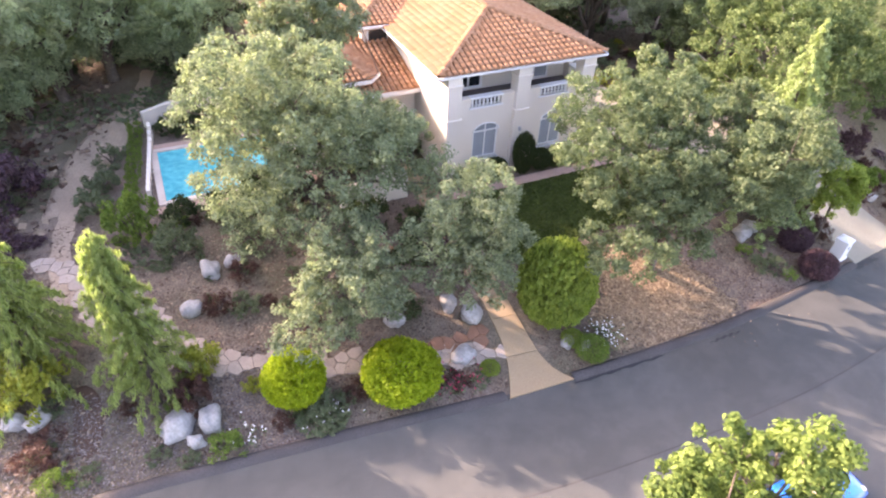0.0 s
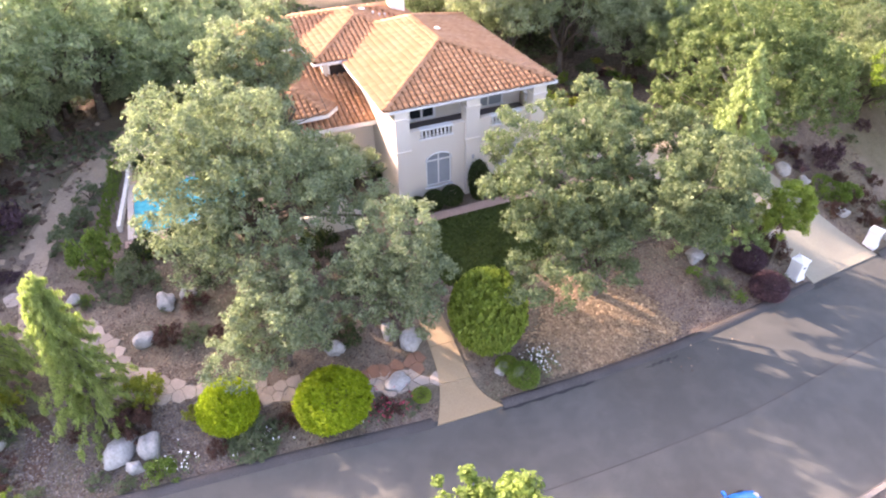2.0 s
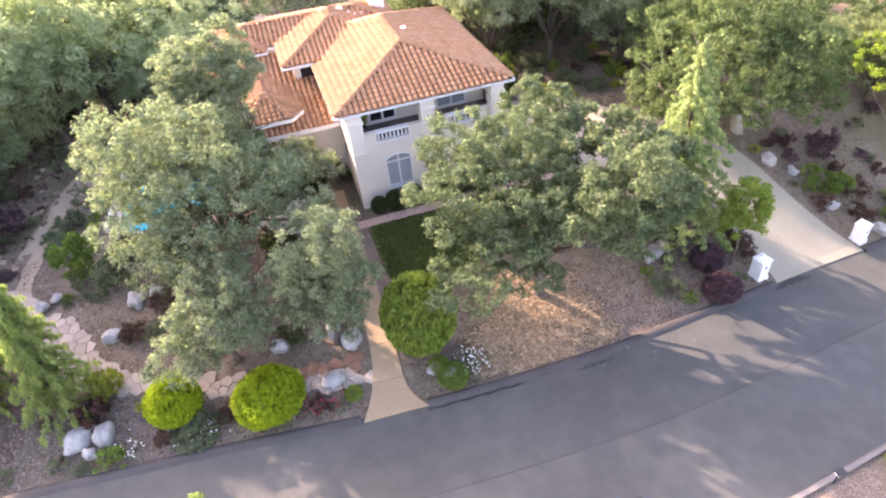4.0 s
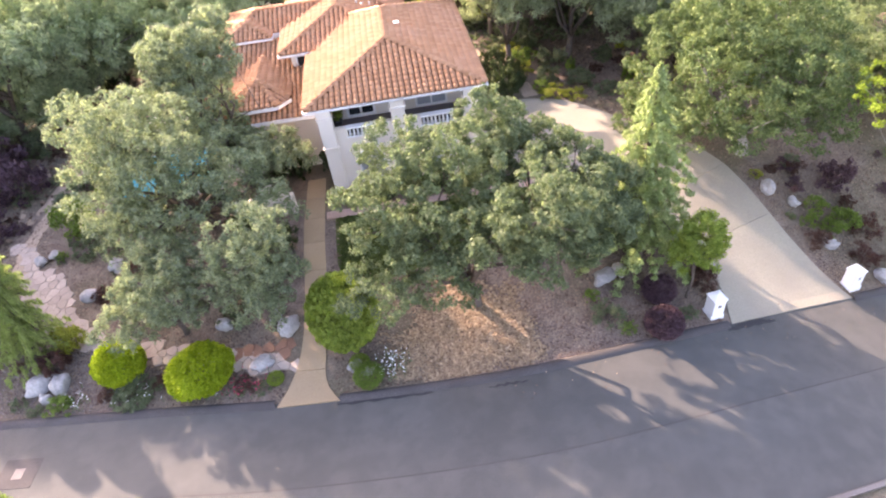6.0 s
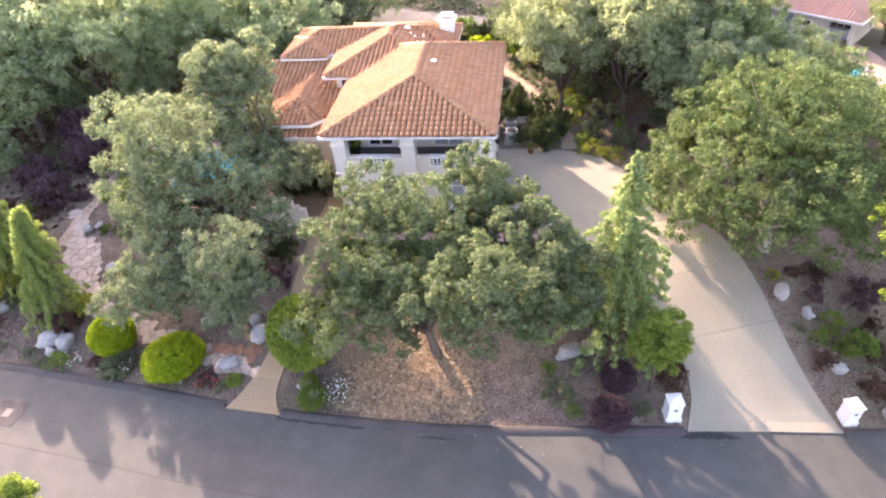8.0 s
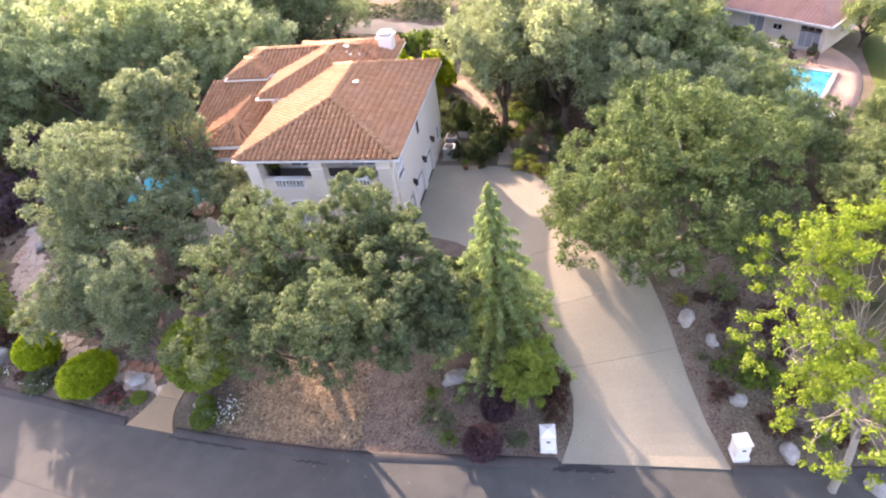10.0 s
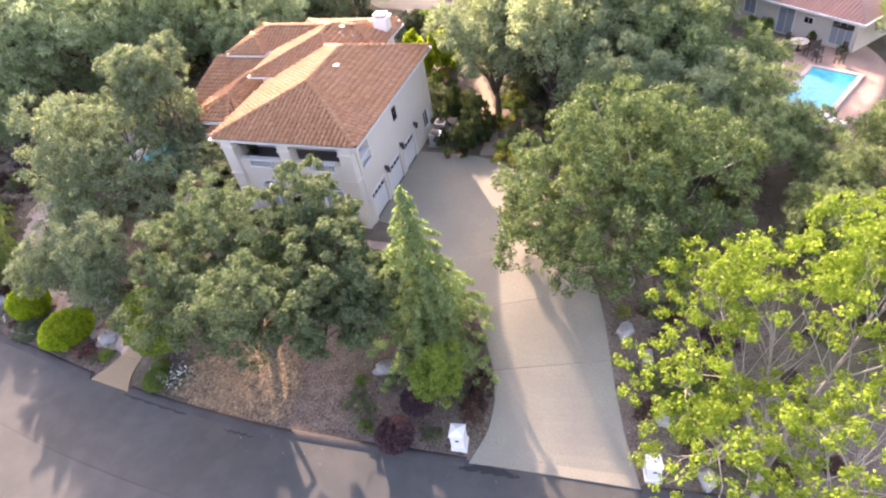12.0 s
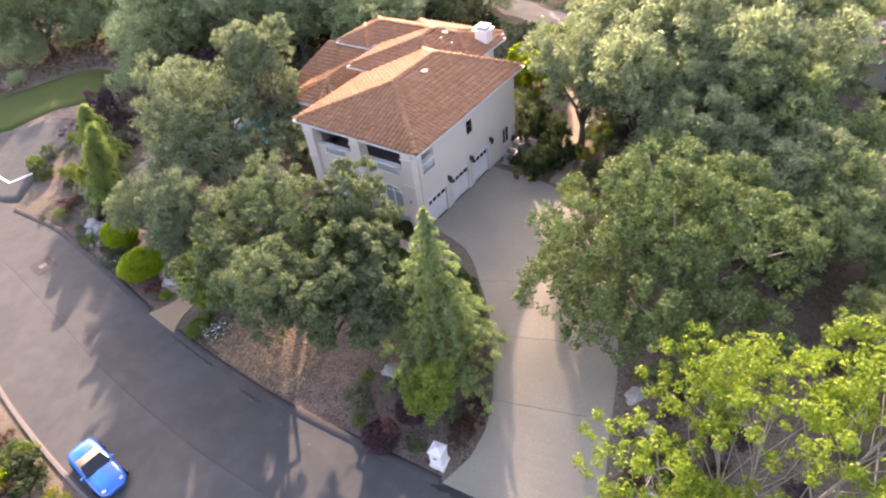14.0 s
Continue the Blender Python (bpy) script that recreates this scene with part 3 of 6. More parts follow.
def conifer(name, label, base, height, radius, leaf, leaves=14000, seed=1, size=0.2, droop=0.5, lean=(0, 0), gap=0.0, power=0.8):
    rng = np.random.default_rng(seed)
    bz = gz(*base) - 0.05
    t = thing(name, label, "conifer", "", "", (*base, bz))
    pts = [(lean[0] * k / 5, lean[1] * k / 5, -0.3 + (height + 0.2) * k / 5) for k in range(6)]
    part("trunk", Shape().tube(pts, [0.04 * height ** 0.75 * (1.05 - k / 5.2) for k in range(6)], 8), MAT["bark"], t, "", True)
    cs, rs, ends = [], [], []
    n = int(height * 15)
    for i in range(n):
        h = 0.05 + 0.95 * (i + rng.random()) / n
        a = i * 2.399 + rng.random() * 0.5
        reach = radius * (1 - h) ** power * (0.72 + 0.5 * rng.random()) + 0.06
        z0 = height * h
        for k in (0.2, 0.36, 0.52, 0.66, 0.8, 0.91, 1.0):
            if rng.random() < gap:
                continue
            cs.append((lean[0] * h + reach * k * math.cos(a), lean[1] * h + reach * k * math.sin(a), z0 - droop * reach * k * k))
            rs.append((0.07 + 0.085 * reach * (1.15 - 0.6 * k)) * (0.8 + 0.4 * rng.random()))
        ends.append((lean[0] * h, lean[1] * h, z0, *cs[-1]) if cs else (0, 0, z0, 0.2, 0, z0))
    w = np.array(rs) ** 1.6
    v, total = leaf_cloud(rng, cs, rs, np.maximum(3, (leaves * w / w.sum()).astype(int)), size, 0.3, 0.5, 0.45)
    crown = new("crown", leaf_mesh("crown", v, total, MAT[leaf]))
    crown.parent = t
    b = Shape()
    for e in ends[::2]:
        b.tube([e[:3], tuple((p + q) / 2 + (0.05 if k == 2 else 0) for k, (p, q) in enumerate(zip(e[:3], e[3:]))), e[3:]], [0.03, 0.02, 0.008], 4)
    tagged(part("branchwork", b, MAT["bark"], t), "", "", "", "stuff")
    return t


def weeping(name, label, base, top, spread, leaf, leaves, branches, seed):
    """A leaning cedar whose arching branches hang with thin sprays; top is relative to the base."""
    rng = np.random.default_rng(seed)
    t = thing(name, label, "conifer", "", "", (*base, gz(*base) - 0.05))
    top = np.array(top, float)
    stem = lambda h: top * h + np.array((0.12 * math.sin(5 * h), 0.1 * math.sin(4 * h + 1), 0.0))
    nod = top + (-0.25, 0.1, 0.12)
    part("trunk", Shape().tube([(0, 0, -0.3)] + [tuple(stem(k / 7)) for k in range(1, 8)] + [tuple(nod)], [0.15 - 0.016 * k for k in range(9)], 8), MAT["bark"], t, "", True)
    cs, rs, boughs = [], [], Shape()
    for i in range(branches):
        h = 0.1 + 0.9 * ((i + rng.random()) / branches) ** 0.85
        a = i * 2.399 + rng.normal() * 0.3
        reach = spread * (1 - h) ** 0.75 * (0.55 + 0.6 * rng.random()) + 0.28
        out = np.array((math.cos(a), math.sin(a), 0.0))
        at = lambda k: stem(h) + out * reach * k + (0, 0, reach * (0.45 * k - 0.75 * k * k))
        boughs.tube([tuple(at(k)) for k in (0, 0.35, 0.7, 1.0)], [0.032, 0.022, 0.014, 0.006], 4)
        for k in np.arange(0.15, 1.02, 0.09):
            q = at(k) + rng.normal(size=3) * 0.05
            hang = int(1 + (1.2 + 2.4 * rng.random()) * (0.4 + 0.6 * (1 - h)))
            for j in range(hang):
                cs.append(tuple(q + (0.05 * j * out[0], 0.05 * j * out[1], -0.13 * j)))
                rs.append((0.105 - 0.012 * j) * (0.7 + 0.5 * rng.random()))
    for k in range(7):
        cs.append(tuple(stem(0.93 + 0.01 * k) + rng.normal(size=3) * 0.06))
        rs.append(0.12)
    w = np.maximum(np.array(rs), 0.05) ** 1.5
    v, total = leaf_cloud(rng, cs, rs, np.maximum(3, (leaves * w / w.sum()).astype(int)), 0.17, 0.0, 1.0, 0.26)
    new("crown", leaf_mesh("crown", v, total, MAT[leaf])).parent = t
    tagged(part("branchwork", boughs, MAT["bark"], t), "", "", "", "stuff")
    return t


SHRUB = {}


def shrub(name, label, x, y, r, h, leaf, leaves=2500, size=0.11, seed=1, group="", z=0.0, category="shrub", turn=0.0, clump=0.2, clipped=False):
    """A low rounded shrub; alike shrubs share their mesh."""
    key = (name, leaf, leaves, seed % 3)
    m = pose(x, y, gz(x, y, z - 0.03), 0, 0, turn or (x * 57 + y * 31) % 360) @ Matrix.Diagonal((r, r, h, 1))
    if key in SHRUB:
        ob = copy_thing(SHRUB[key], m)
        ob.matrix_basis = m
        return tagged(ob, label, category, group)
    rng = np.random.default_rng(seed + 77)
    cs, rs = clumps_on(rng, [(0, 0, 0.45, 0.82, 0.5)] + [(0.5 * math.cos(a), 0.5 * math.sin(a), 0.4 + 0.25 * math.sin(a * 2.3 + seed), 0.42, 0.38) for a in (0.3, 1.7, 2.9, 4.2, 5.4)], 30, clump)
    if clipped:
        i = np.arange(640)
        u = 1 - 2 * (i + 0.5) / 640
        d = np.stack([np.sqrt(1 - u * u) * np.cos(i * 2.39996), np.sqrt(1 - u * u) * np.sin(i * 2.39996), u], -1)
        d *= (np.where(i % 4 == 3, 0.7, 0.90) + 0.06 * rng.random(640) + 0.025 * np.sin(d[:, 0] * 5 + d[:, 2] * 4))[:, None]
        cs, rs = [(p[0], p[1], 0.5 + 0.5 * p[2]) for p in d], [clump] * 640
    w = np.array(rs) ** 2
    v, total = leaf_cloud(rng, cs, rs, np.maximum(2, (leaves * w / w.sum()).astype(int)), size)
    v[:, 2] = np.maximum(v[:, 2], 0.0)
    t = thing(name, label, category, group)
    f = new("foliage", leaf_mesh("foliage", v, total, MAT[leaf], leaves < 2000))
    f.parent = t
    st = Shape()
    for k in range(5):
        a = k * 1.256
        st.tube([(0.03 * math.cos(a), 0.03 * math.sin(a), -0.1), (0.2 * math.cos(a), 0.2 * math.sin(a), 0.35), (0.45 * math.cos(a), 0.45 * math.sin(a), 0.7)], [0.035, 0.025, 0.01], 5)
    tagged(part("stemwork", st, MAT["bark"], t), "", "", "", "stuff")
    t.matrix_basis = m
    SHRUB[key] = t
    return t


# the garden oaks
tree("oak_tree", "large spreading live oak with silvery green crown", (-17.0, -0.5), [(-0.8, -1.9, 7.4, 2.7, 2.3), (-2.4, -1.9, 7.8, 2.0, 2.1), (-2.6, -2.6, 5.2, 2.4, 2.2), (0.6, -3.4, 5.2, 2.6, 2.2), (2.2, -1.7, 5.3, 2.3, 2.0), (4.0, -2.9, 4.2, 1.6, 1.3), (-0.9, -4.6, 3.6, 2.0, 1.7), (-2.9, 0.4, 6.4, 2.2, 2.0), (0.4, 0.6, 6.6, 2.2, 2.0), (5.2, -3.6, 3.0, 1.1, 1.0), (3.4, 0.6, 3.2, 1.7, 1.3), (-2.9, -1.0, 4.0, 1.6, 1.6), (-2.7, -3.2, 3.2, 1.4, 1.4)], "live_oak", leaves=64000, size=0.15, clump=0.3, per_area=13, trunk=0.34, seed=3, reach=0.72)
tree("oak_tree", "tall oak with pale green crown above the pool", (-14.8, 3.0), [(0.2, 0.3, 9.6, 1.4, 1.3), (0.7, 0.0, 8.6, 1.15, 1.0), (-1.4, -0.9, 9.4, 1.3, 1.3), (-2.0, -0.8, 8.1, 1.4, 1.3), (-0.4, -0.8, 8.5, 1.7, 1.6), (-1.1, -1.3, 7.2, 1.4, 1.3), (-1.6, 0.8, 5.8, 2.0, 1.6), (-0.4, 0.4, 4.1, 1.4, 1.2), (0.3, 0.0, 3.4, 1.4, 1.3), (-0.6, -1.4, 3.8, 1.7, 1.4), (2.3, -1.5, 3.4, 1.3, 1.1), (3.0, -2.3, 3.3, 1.3, 1.0)], "live_oak", leaves=66000, size=0.15, clump=0.3, per_area=13, trunk=0.24, seed=4, reach=0.66)
tree("oak_tree", "young oak with open green crown beside the walkway", (-12.9, -8.6), [(0.4, -0.2, 5.6, 1.8, 1.9), (1.1, -0.5, 4.3, 1.4, 1.4), (-0.8, 0.3, 4.2, 1.5, 1.5), (0.3, -1.0, 3.2, 1.4, 1.2)], "live_oak", leaves=26000, size=0.13, clump=0.25, per_area=20, trunk=0.14, seed=5, reach=0.52)
tree("oak_tree", "low oak leaning over the flagstone path", (-17.5, -7.9), [(-0.2, -0.6, 3.4, 1.9, 1.7), (-1.5, -1.0, 2.5, 1.4, 1.2), (1.2, -0.4, 2.9, 1.5, 1.3), (0.3, 0.4, 4.2, 1.5, 1.3)], "live_oak", leaves=22000, size=0.13, clump=0.25, per_area=20, trunk=0.14, seed=6, reach=0.52)
tree("oak_tree", "broad dark oak with billowing crown on the mulch slope", (-2.7, -9.3), [(-0.3, 1.7, 7.4, 2, 1.9), (-2.5, 2.9, 7.3, 2, 1.9), (-3.3, 0.7, 6.3, 2.1, 2), (-4.0, -1.8, 4.3, 1.8, 1.6), (-2.0, -0.9, 5.6, 1.9, 1.7), (2.9, -2.2, 7.2, 1.9, 1.6), (0.8, -1.7, 6.0, 1.8, 1.6), (2.4, -2.0, 5.2, 1.7, 1.3), (-1.2, -2.0, 4.2, 1.4, 1.2), (0.6, 0.4, 5.6, 1.7, 1.5)], "oak_dark", leaves=68000, size=0.145, clump=0.28, per_area=14, trunk=0.25, seed=7, reach=0.62)
tree("oak_tree", "dark oak with rounded crown above the mulch", (1, -7.2), [(1.2, -0.9, 6.2, 1.9, 1.6), (2.8, -1.2, 5.1, 1.6, 1.5), (-1.8, 2.5, 7.0, 1.7, 1.7), (-0.2, 1.9, 5.9, 1.6, 1.5), (0.9, -3.4, 5.5, 1.7, 1.5), (1.8, -2.6, 4.1, 1.7, 1.3), (-2.2, 1.2, 5.4, 1.25, 1.1)], "oak_dark", leaves=74000, size=0.145, clump=0.28, per_area=14, trunk=0.26, seed=8, reach=0.62)
tree("oak_tree", "huge full oak with dense dark green crown beside the driveway", (14.9, -1.4), [(-0.6, 2.0, 7.4, 3.4, 2.4), (-3.4, 0.0, 6.0, 3.0, 2.4), (2.4, 1.6, 6.6, 3.0, 2.2), (0.0, -1.8, 5.6, 2.8, 2.2), (-1.8, 4.4, 6.2, 3.0, 2.2), (3.0, -1.0, 4.4, 2.4, 2.0), (-4.0, -2.2, 3.8, 1.9, 1.6), (0.6, 5.4, 6.0, 2.6, 2.0), (-1.6, -2.8, 3.6, 1.9, 1.5), (1.8, -2.4, 3.4, 1.9, 1.5), (-4.5, 0.8, 3.4, 1.9, 1.8), (-5.2, 2.8, 3.5, 1.6, 1.6), (-5.2, 2.0, 2.6, 1.6, 1.6)], "oak", "pale_bark", leaves=92000, size=0.155, clump=0.3, per_area=12, trunk=0.36, seed=9, reach=0.72)
tree("spring_tree", "open-branched tree with bright yellow-green spring leaves", (21.0, -11.0), [(-0.6, 3.2, 11.4, 2.6, 1.8), (-2.6, 3.6, 10.6, 2.2, 1.5), (-3.6, -0.2, 10.0, 2.1, 1.4), (-2.6, -2.8, 9.2, 2.2, 1.5), (1.6, -1.6, 10.0, 2.8, 2.0), (2.4, 3.2, 12.0, 2.6, 2.0), (-0.6, 0.0, 7.6, 2.6, 1.4), (4.2, 0.8, 11.0, 2.6, 1.8), (2.0, 5.4, 12.2, 2.2, 1.6)], "maple", "pale_bark", leaves=40000, size=0.14, clump=0.27, per_area=22, trunk=0.17, seed=10, limbs=40, fork=0.45)
conifer("cedar_tree", "slender deodar cedar with drooping light green branches", (6.2, -7.2), 10.4, 3.9, "conifer", 64000, 11, 0.18, 0.5, (0, 0), 0.2, 0.92)
weeping("weeping_cedar", "leaning weeping cedar with yellow-green hanging sprays", (-25.0, -8.4), (-0.35, 2.6, 6.4), 1.9, "weep", 34000, 110, 12)
weeping("weeping_cedar", "bushy weeping cedar with soft green hanging sprays", (-29.1, -5.6), (0.3, 1.2, 6.0), 2.7, "weep", 40000, 120, 13)
t = tree("ball_tree", "small clipped round tree on a thin stem", (7.7, -10.55), [(0, 0, 3.5, 1.25, 1.3), (0.35, 0.2, 4.1, 0.95, 0.9), (-0.4, -0.1, 3.3, 1.0, 0.9)], "lime", leaves=15000, size=0.11, clump=0.3, per_area=30, trunk=0.07, seed=14, limbs=3, fork=0.7)
tree("street_tree", "leafy green tree across the street", (-15.7, -22.75), [(0.4, -0.25, 12.4, 0.4, 0.5), (-0.2, 0.55, 11.8, 0.36, 0.45), (0.1, 0.25, 11.8, 0.36, 0.45), (0.35, 0.0, 11.9, 0.4, 0.5), (0.1, 0.15, 11.0, 0.85, 0.7), (-0.55, 0.55, 11.0, 0.5, 0.5), (0.6, -0.35, 11.4, 0.5, 0.6), (0.55, -0.35, 10.5, 0.6, 0.7), (0.70, -0.35, 11.60, 0.45, 0.5), (-0.05, 0.0, 9.8, 1.05, 1.0)], "street_leaf", leaves=26000, size=0.085, clump=0.2, per_area=40, trunk=0.16, seed=15, limbs=2, fork=0.8)
tree("street_tree", "smaller pale green tree across the street", (-13.5, -22.3), [(0.2, 0.8, 7.9, 0.35, 0.5), (-0.5, 0.7, 7.5, 0.5, 0.5), (0.6, 0.5, 7.3, 0.45, 0.5), (0, 0.3, 6.5, 0.9, 0.8)], "lime", leaves=9000, size=0.13, clump=0.3, per_area=22, trunk=0.12, seed=16)
for x, y, r, h, lab in ((-20.2, -9.75, 1.2, 2.1, "low"), (-16.3, -10.75, 1.6, 1.5, "wide")):
    shrub("round_shrub", "vivid lime-green clipped round shrub, %s" % lab, x, y, r, h, "bright", 20000, 0.075, 1, "clipped shrubs by the street", category="shrub", clump=0.11, clipped=True)
shrub("tall_shrub", "tall clipped egg-shaped green shrub by the walkway", -9.05, -10.2, 1.7, 3.9, "lime", 26000, 0.075, 2, z=0.3, clump=0.1, clipped=True)
for x, y, r, h, leaf, name in (
    (9.0, -9.0, 0.9, 1.6, "red", "red_shrub"), (8.9, -10.0, 0.8, 1.1, "red", "red_shrub"),
    (3.4, -11.3, 1.0, 0.9, "grey_shrub", "grey_shrub"), (4.1, -12.1, 0.5, 0.5, "mid", "green_shrub"), (3.0, -10.0, 0.5, 0.6, "mid", "green_shrub"), (7.3, -11.6, 0.6, 0.6, "grey_shrub", "grey_shrub"),
    (-23.05, -11.0, 0.85, 0.8, "mid", "green_shrub"),
    (-19.4, -10.9, 1.1, 0.9, "grey_shrub", "grey_shrub"), (-25.25, -10.4, 0.5, 0.5, "grey_shrub", "grey_shrub"), (-24.3, -10.95, 0.45, 0.45, "grey_shrub", "grey_shrub"), (-27.4, -10.25, 0.5, 0.5, "grey_shrub", "grey_shrub"),
    (-28.4, -10.2, 0.7, 0.7, "mid", "green_shrub"), (-28.8, -9.0, 1.1, 0.8, "red", "red_shrub"), (-26.0, -8.2, 0.4, 0.4, "red", "red_shrub"), (-22.15, -4.75, 0.85, 0.9, "red", "red_shrub"),
    (-21.2, -5.0, 0.9, 0.6, "grey_shrub", "purple_shrub"), (-20.8, -3.2, 0.8, 0.8, "red", "red_shrub"), (-20.0, -1.2, 1.4, 1.0, "grey_shrub", "grey_shrub"), (-26.4, 3.6, 1.1, 1.3, "grey_shrub", "grey_shrub"),
    (-24.8, 0.9, 1.35, 2.5, "mid", "green_shrub"), (-23.2, -0.9, 1.3, 1.5, "grey_shrub", "grey_shrub"), (-26.2, 5.5, 1.2, 1.2, "grey_shrub", "grey_shrub"), (-25.6, 8.5, 1.1, 1.0, "grey_shrub", "grey_shrub"),
    (-28.6, 7.2, 0.6, 0.5, "grey_shrub", "grey_shrub"), (-24.8, -0.4, 0.5, 0.4, "grey_shrub", "grey_shrub"), (-25.6, 0.8, 0.5, 0.5, "mid", "green_shrub"), (-24.0, -1.6, 0.5, 0.4, "grey_shrub", "grey_shrub"),
    (-21.0, -10.8, 0.5, 0.5, "red", "red_shrub"), (-18.2, -10.6, 0.6, 0.6, "red", "red_shrub"), (-14.2, -11.6, 0.7, 0.45, "red", "red_shrub"), (-13.4, -11.9, 0.5, 0.35, "grey_shrub", "grey_shrub"),
    (-23.25, -7.5, 0.9, 1.6, "yellow", "yellow_shrub"), (-28.9, -6.7, 1.45, 2.4, "yellow", "yellow_shrub"), (-21.7, -8.9, 0.5, 0.6, "yellow", "yellow_shrub"), (-15.0, -7.6, 1.0, 0.8, "hedge", "dark_shrub"),
    (-12.2, -5.4, 0.9, 1.4, "purple", "purple_shrub"), (-13.6, -5.0, 1.0, 1.5, "hedge", "dark_shrub"), (-12.5, -3.2, 1.0, 1.6, "hedge", "dark_shrub"), (-14.6, -2.2, 1.2, 1.8, "hedge", "dark_shrub"),
    (1.0, 9.6, 0.9, 1.2, "hedge", "dark_shrub"), (2.6, 9.5, 1.2, 2.1, "hedge", "dark_shrub"), (3.6, 10.2, 1.0, 2.2, "hedge", "dark_shrub"), (0.2, 11.8, 0.9, 1.6, "hedge", "dark_shrub"), (2.6, 11.6, 1.2, 2.0, "hedge", "dark_shrub"),
    (6.0, 8.2, 1.2, 0.8, "yellow", "yellow_shrub"), (7.4, 7.6, 1.0, 0.7, "yellow", "yellow_shrub"), (5.6, 9.4, 0.9, 0.8, "mid", "green_shrub"), (4.9, 12.4, 0.9, 0.9, "yellow", "yellow_shrub"), (5.4, 14.2, 1.2, 1.1, "mid", "green_shrub"),
    (16.6, -7.6, 0.7, 0.9, "red", "red_shrub"), (18.8, -8.6, 0.9, 1.0, "red", "red_shrub"), (17.6, -5.6, 0.8, 0.9, "mid", "green_shrub"), (19.4, -4.2, 1.2, 1.8, "purple", "purple_shrub"), (18.6, -6.6, 1.0, 1.3, "mid", "green_shrub"), (20.0, -6.8, 1.1, 1.1, "red", "red_shrub"), (15.0, -3.2, 0.5, 0.4, "yellow", "yellow_shrub"), (16.0, -3.0, 0.5, 0.5, "red", "red_shrub"), (17.4, -2.6, 0.7, 0.6, "grey_shrub", "grey_shrub"), (15.8, -6.0, 0.4, 0.4, "grey_shrub", "grey_shrub"), (22.5, -8.4, 1.0, 1.0, "red", "red_shrub"),
    (-30.5, 6.0, 2.2, 2.6, "purple", "purple_shrub"), (-33.0, 9.5, 2.4, 3.0, "purple", "purple_shrub"), (-31.0, 1.8, 2.0, 2.0, "purple", "purple_shrub"), (-33.5, 4.0, 2.0, 2.0, "purple", "purple_shrub"), (-31.4, 12.0, 1.6, 1.6, "grey_shrub", "grey_shrub"),
    (-7.6, -23.4, 1.1, 1.0, "hedge", "dark_shrub"), (-6.2, -23.0, 0.5, 0.5, "yellow", "yellow_shrub"), (-5.4, -22.8, 0.5, 0.45, "yellow", "yellow_shrub"), (-9.6, -22.8, 1.1, 0.9, "mid", "green_shrub"), (-8.4, -24.2, 1.0, 1.0, "red", "red_shrub"), (-11.4, -22.9, 0.9, 0.7, "red", "red_shrub"), (-3.6, -23.0, 0.9, 0.8, "mid", "green_shrub"), (6.1, -22.3, 0.7, 0.6, "yellow", "yellow_shrub"), (8.3, -22.3, 0.9, 0.8, "red", "red_shrub"), (7.2, -23.0, 0.8, 0.7, "grey_shrub", "grey_shrub"), (9.8, -22.2, 0.8, 0.7, "grey_shrub", "grey_shrub"),
):
    word = {"purple": "dark purple-leaved", "red": "dark reddish-brown", "mid": "mid-green leafy", "lime": "bright green", "grey_shrub": "grey-green low", "hedge": "dark green dense", "yellow": "yellow-green flowering"}[leaf]
    big = max(r, h) > 1.1
    shrub(name, "%s %s shrub on the mulch" % ("tall" if h > 1.4 else "small" if r < 0.6 else "rounded", word), x, y, r, h, leaf, 2700 if big else 1900, 0.10 if big else 0.135, int(abs(x * 7 + y * 3)), "garden shrubs")

for x, y, r, h in ((6.25, -10.4, 0.85, 1.35), (5.75, -12.35, 0.92, 1.35)):
    shrub("plum_shrub", "ball-shaped dark purple-leaved shrub beside the driveway", x, y, r, h, "purple", 9000, 0.09, 1, "ball-shaped purple shrubs", clump=0.12, clipped=True)

for x, y, r, h, leaf in ((-8.35, -12.45, 0.72, 0.85, "mid"), (-8.75, -11.6, 0.5, 0.6, "lime"), (-12.75, -11.6, 0.42, 0.5, "lime")):
    shrub("mound_shrub", "low rounded %s shrub beside the walkway" % ("yellow-green" if leaf == "lime" else "bright green"), x, y, r, h, leaf, 5000, 0.09, 1, "low mounds by the walkway", clump=0.14, clipped=True)

# woods round the garden
kinds = [
    # the first kind and the bushy one wear the leaf paled for haze
    tree("woodland_oak", "tall woodland oak with grey-green crown", (-38.0, 30.0), lobed(21, 4.4, 4.0, 5.6, 7), "wood_leaf_hazed", leaves=16000, size=0.33, clump=0.42, per_area=9, trunk=0.3, seed=21, group="woodland trees", limbs=3, simple=True, reach=0.95),
    tree("woodland_oak", "tall woodland oak with dark grey-green crown", (-32.0, 26.0), lobed(22, 4.0, 4.1, 5.6, 7), "oak_dark", leaves=14000, size=0.33, clump=0.42, per_area=9, trunk=0.3, seed=22, group="woodland trees", limbs=3, simple=True, reach=0.95),
    tree("olive_tree", "grey-green olive tree with soft feathery crown", (4.0, 13.8), lobed(23, 3.8, 3.7, 6.3), "olive", leaves=18000, size=0.33, clump=0.42, per_area=9, trunk=0.24, seed=23, group="woodland trees", limbs=3, simple=True, reach=0.95),
    tree("woodland_oak", "broad woodland oak with mid-green crown", (38.0, 6.0), lobed(24, 3.8, 3.0, 5.0), "grey_oak", leaves=15000, size=0.33, clump=0.42, per_area=9, trunk=0.28, seed=24, group="woodland trees", limbs=3, simple=True, reach=0.95),
]
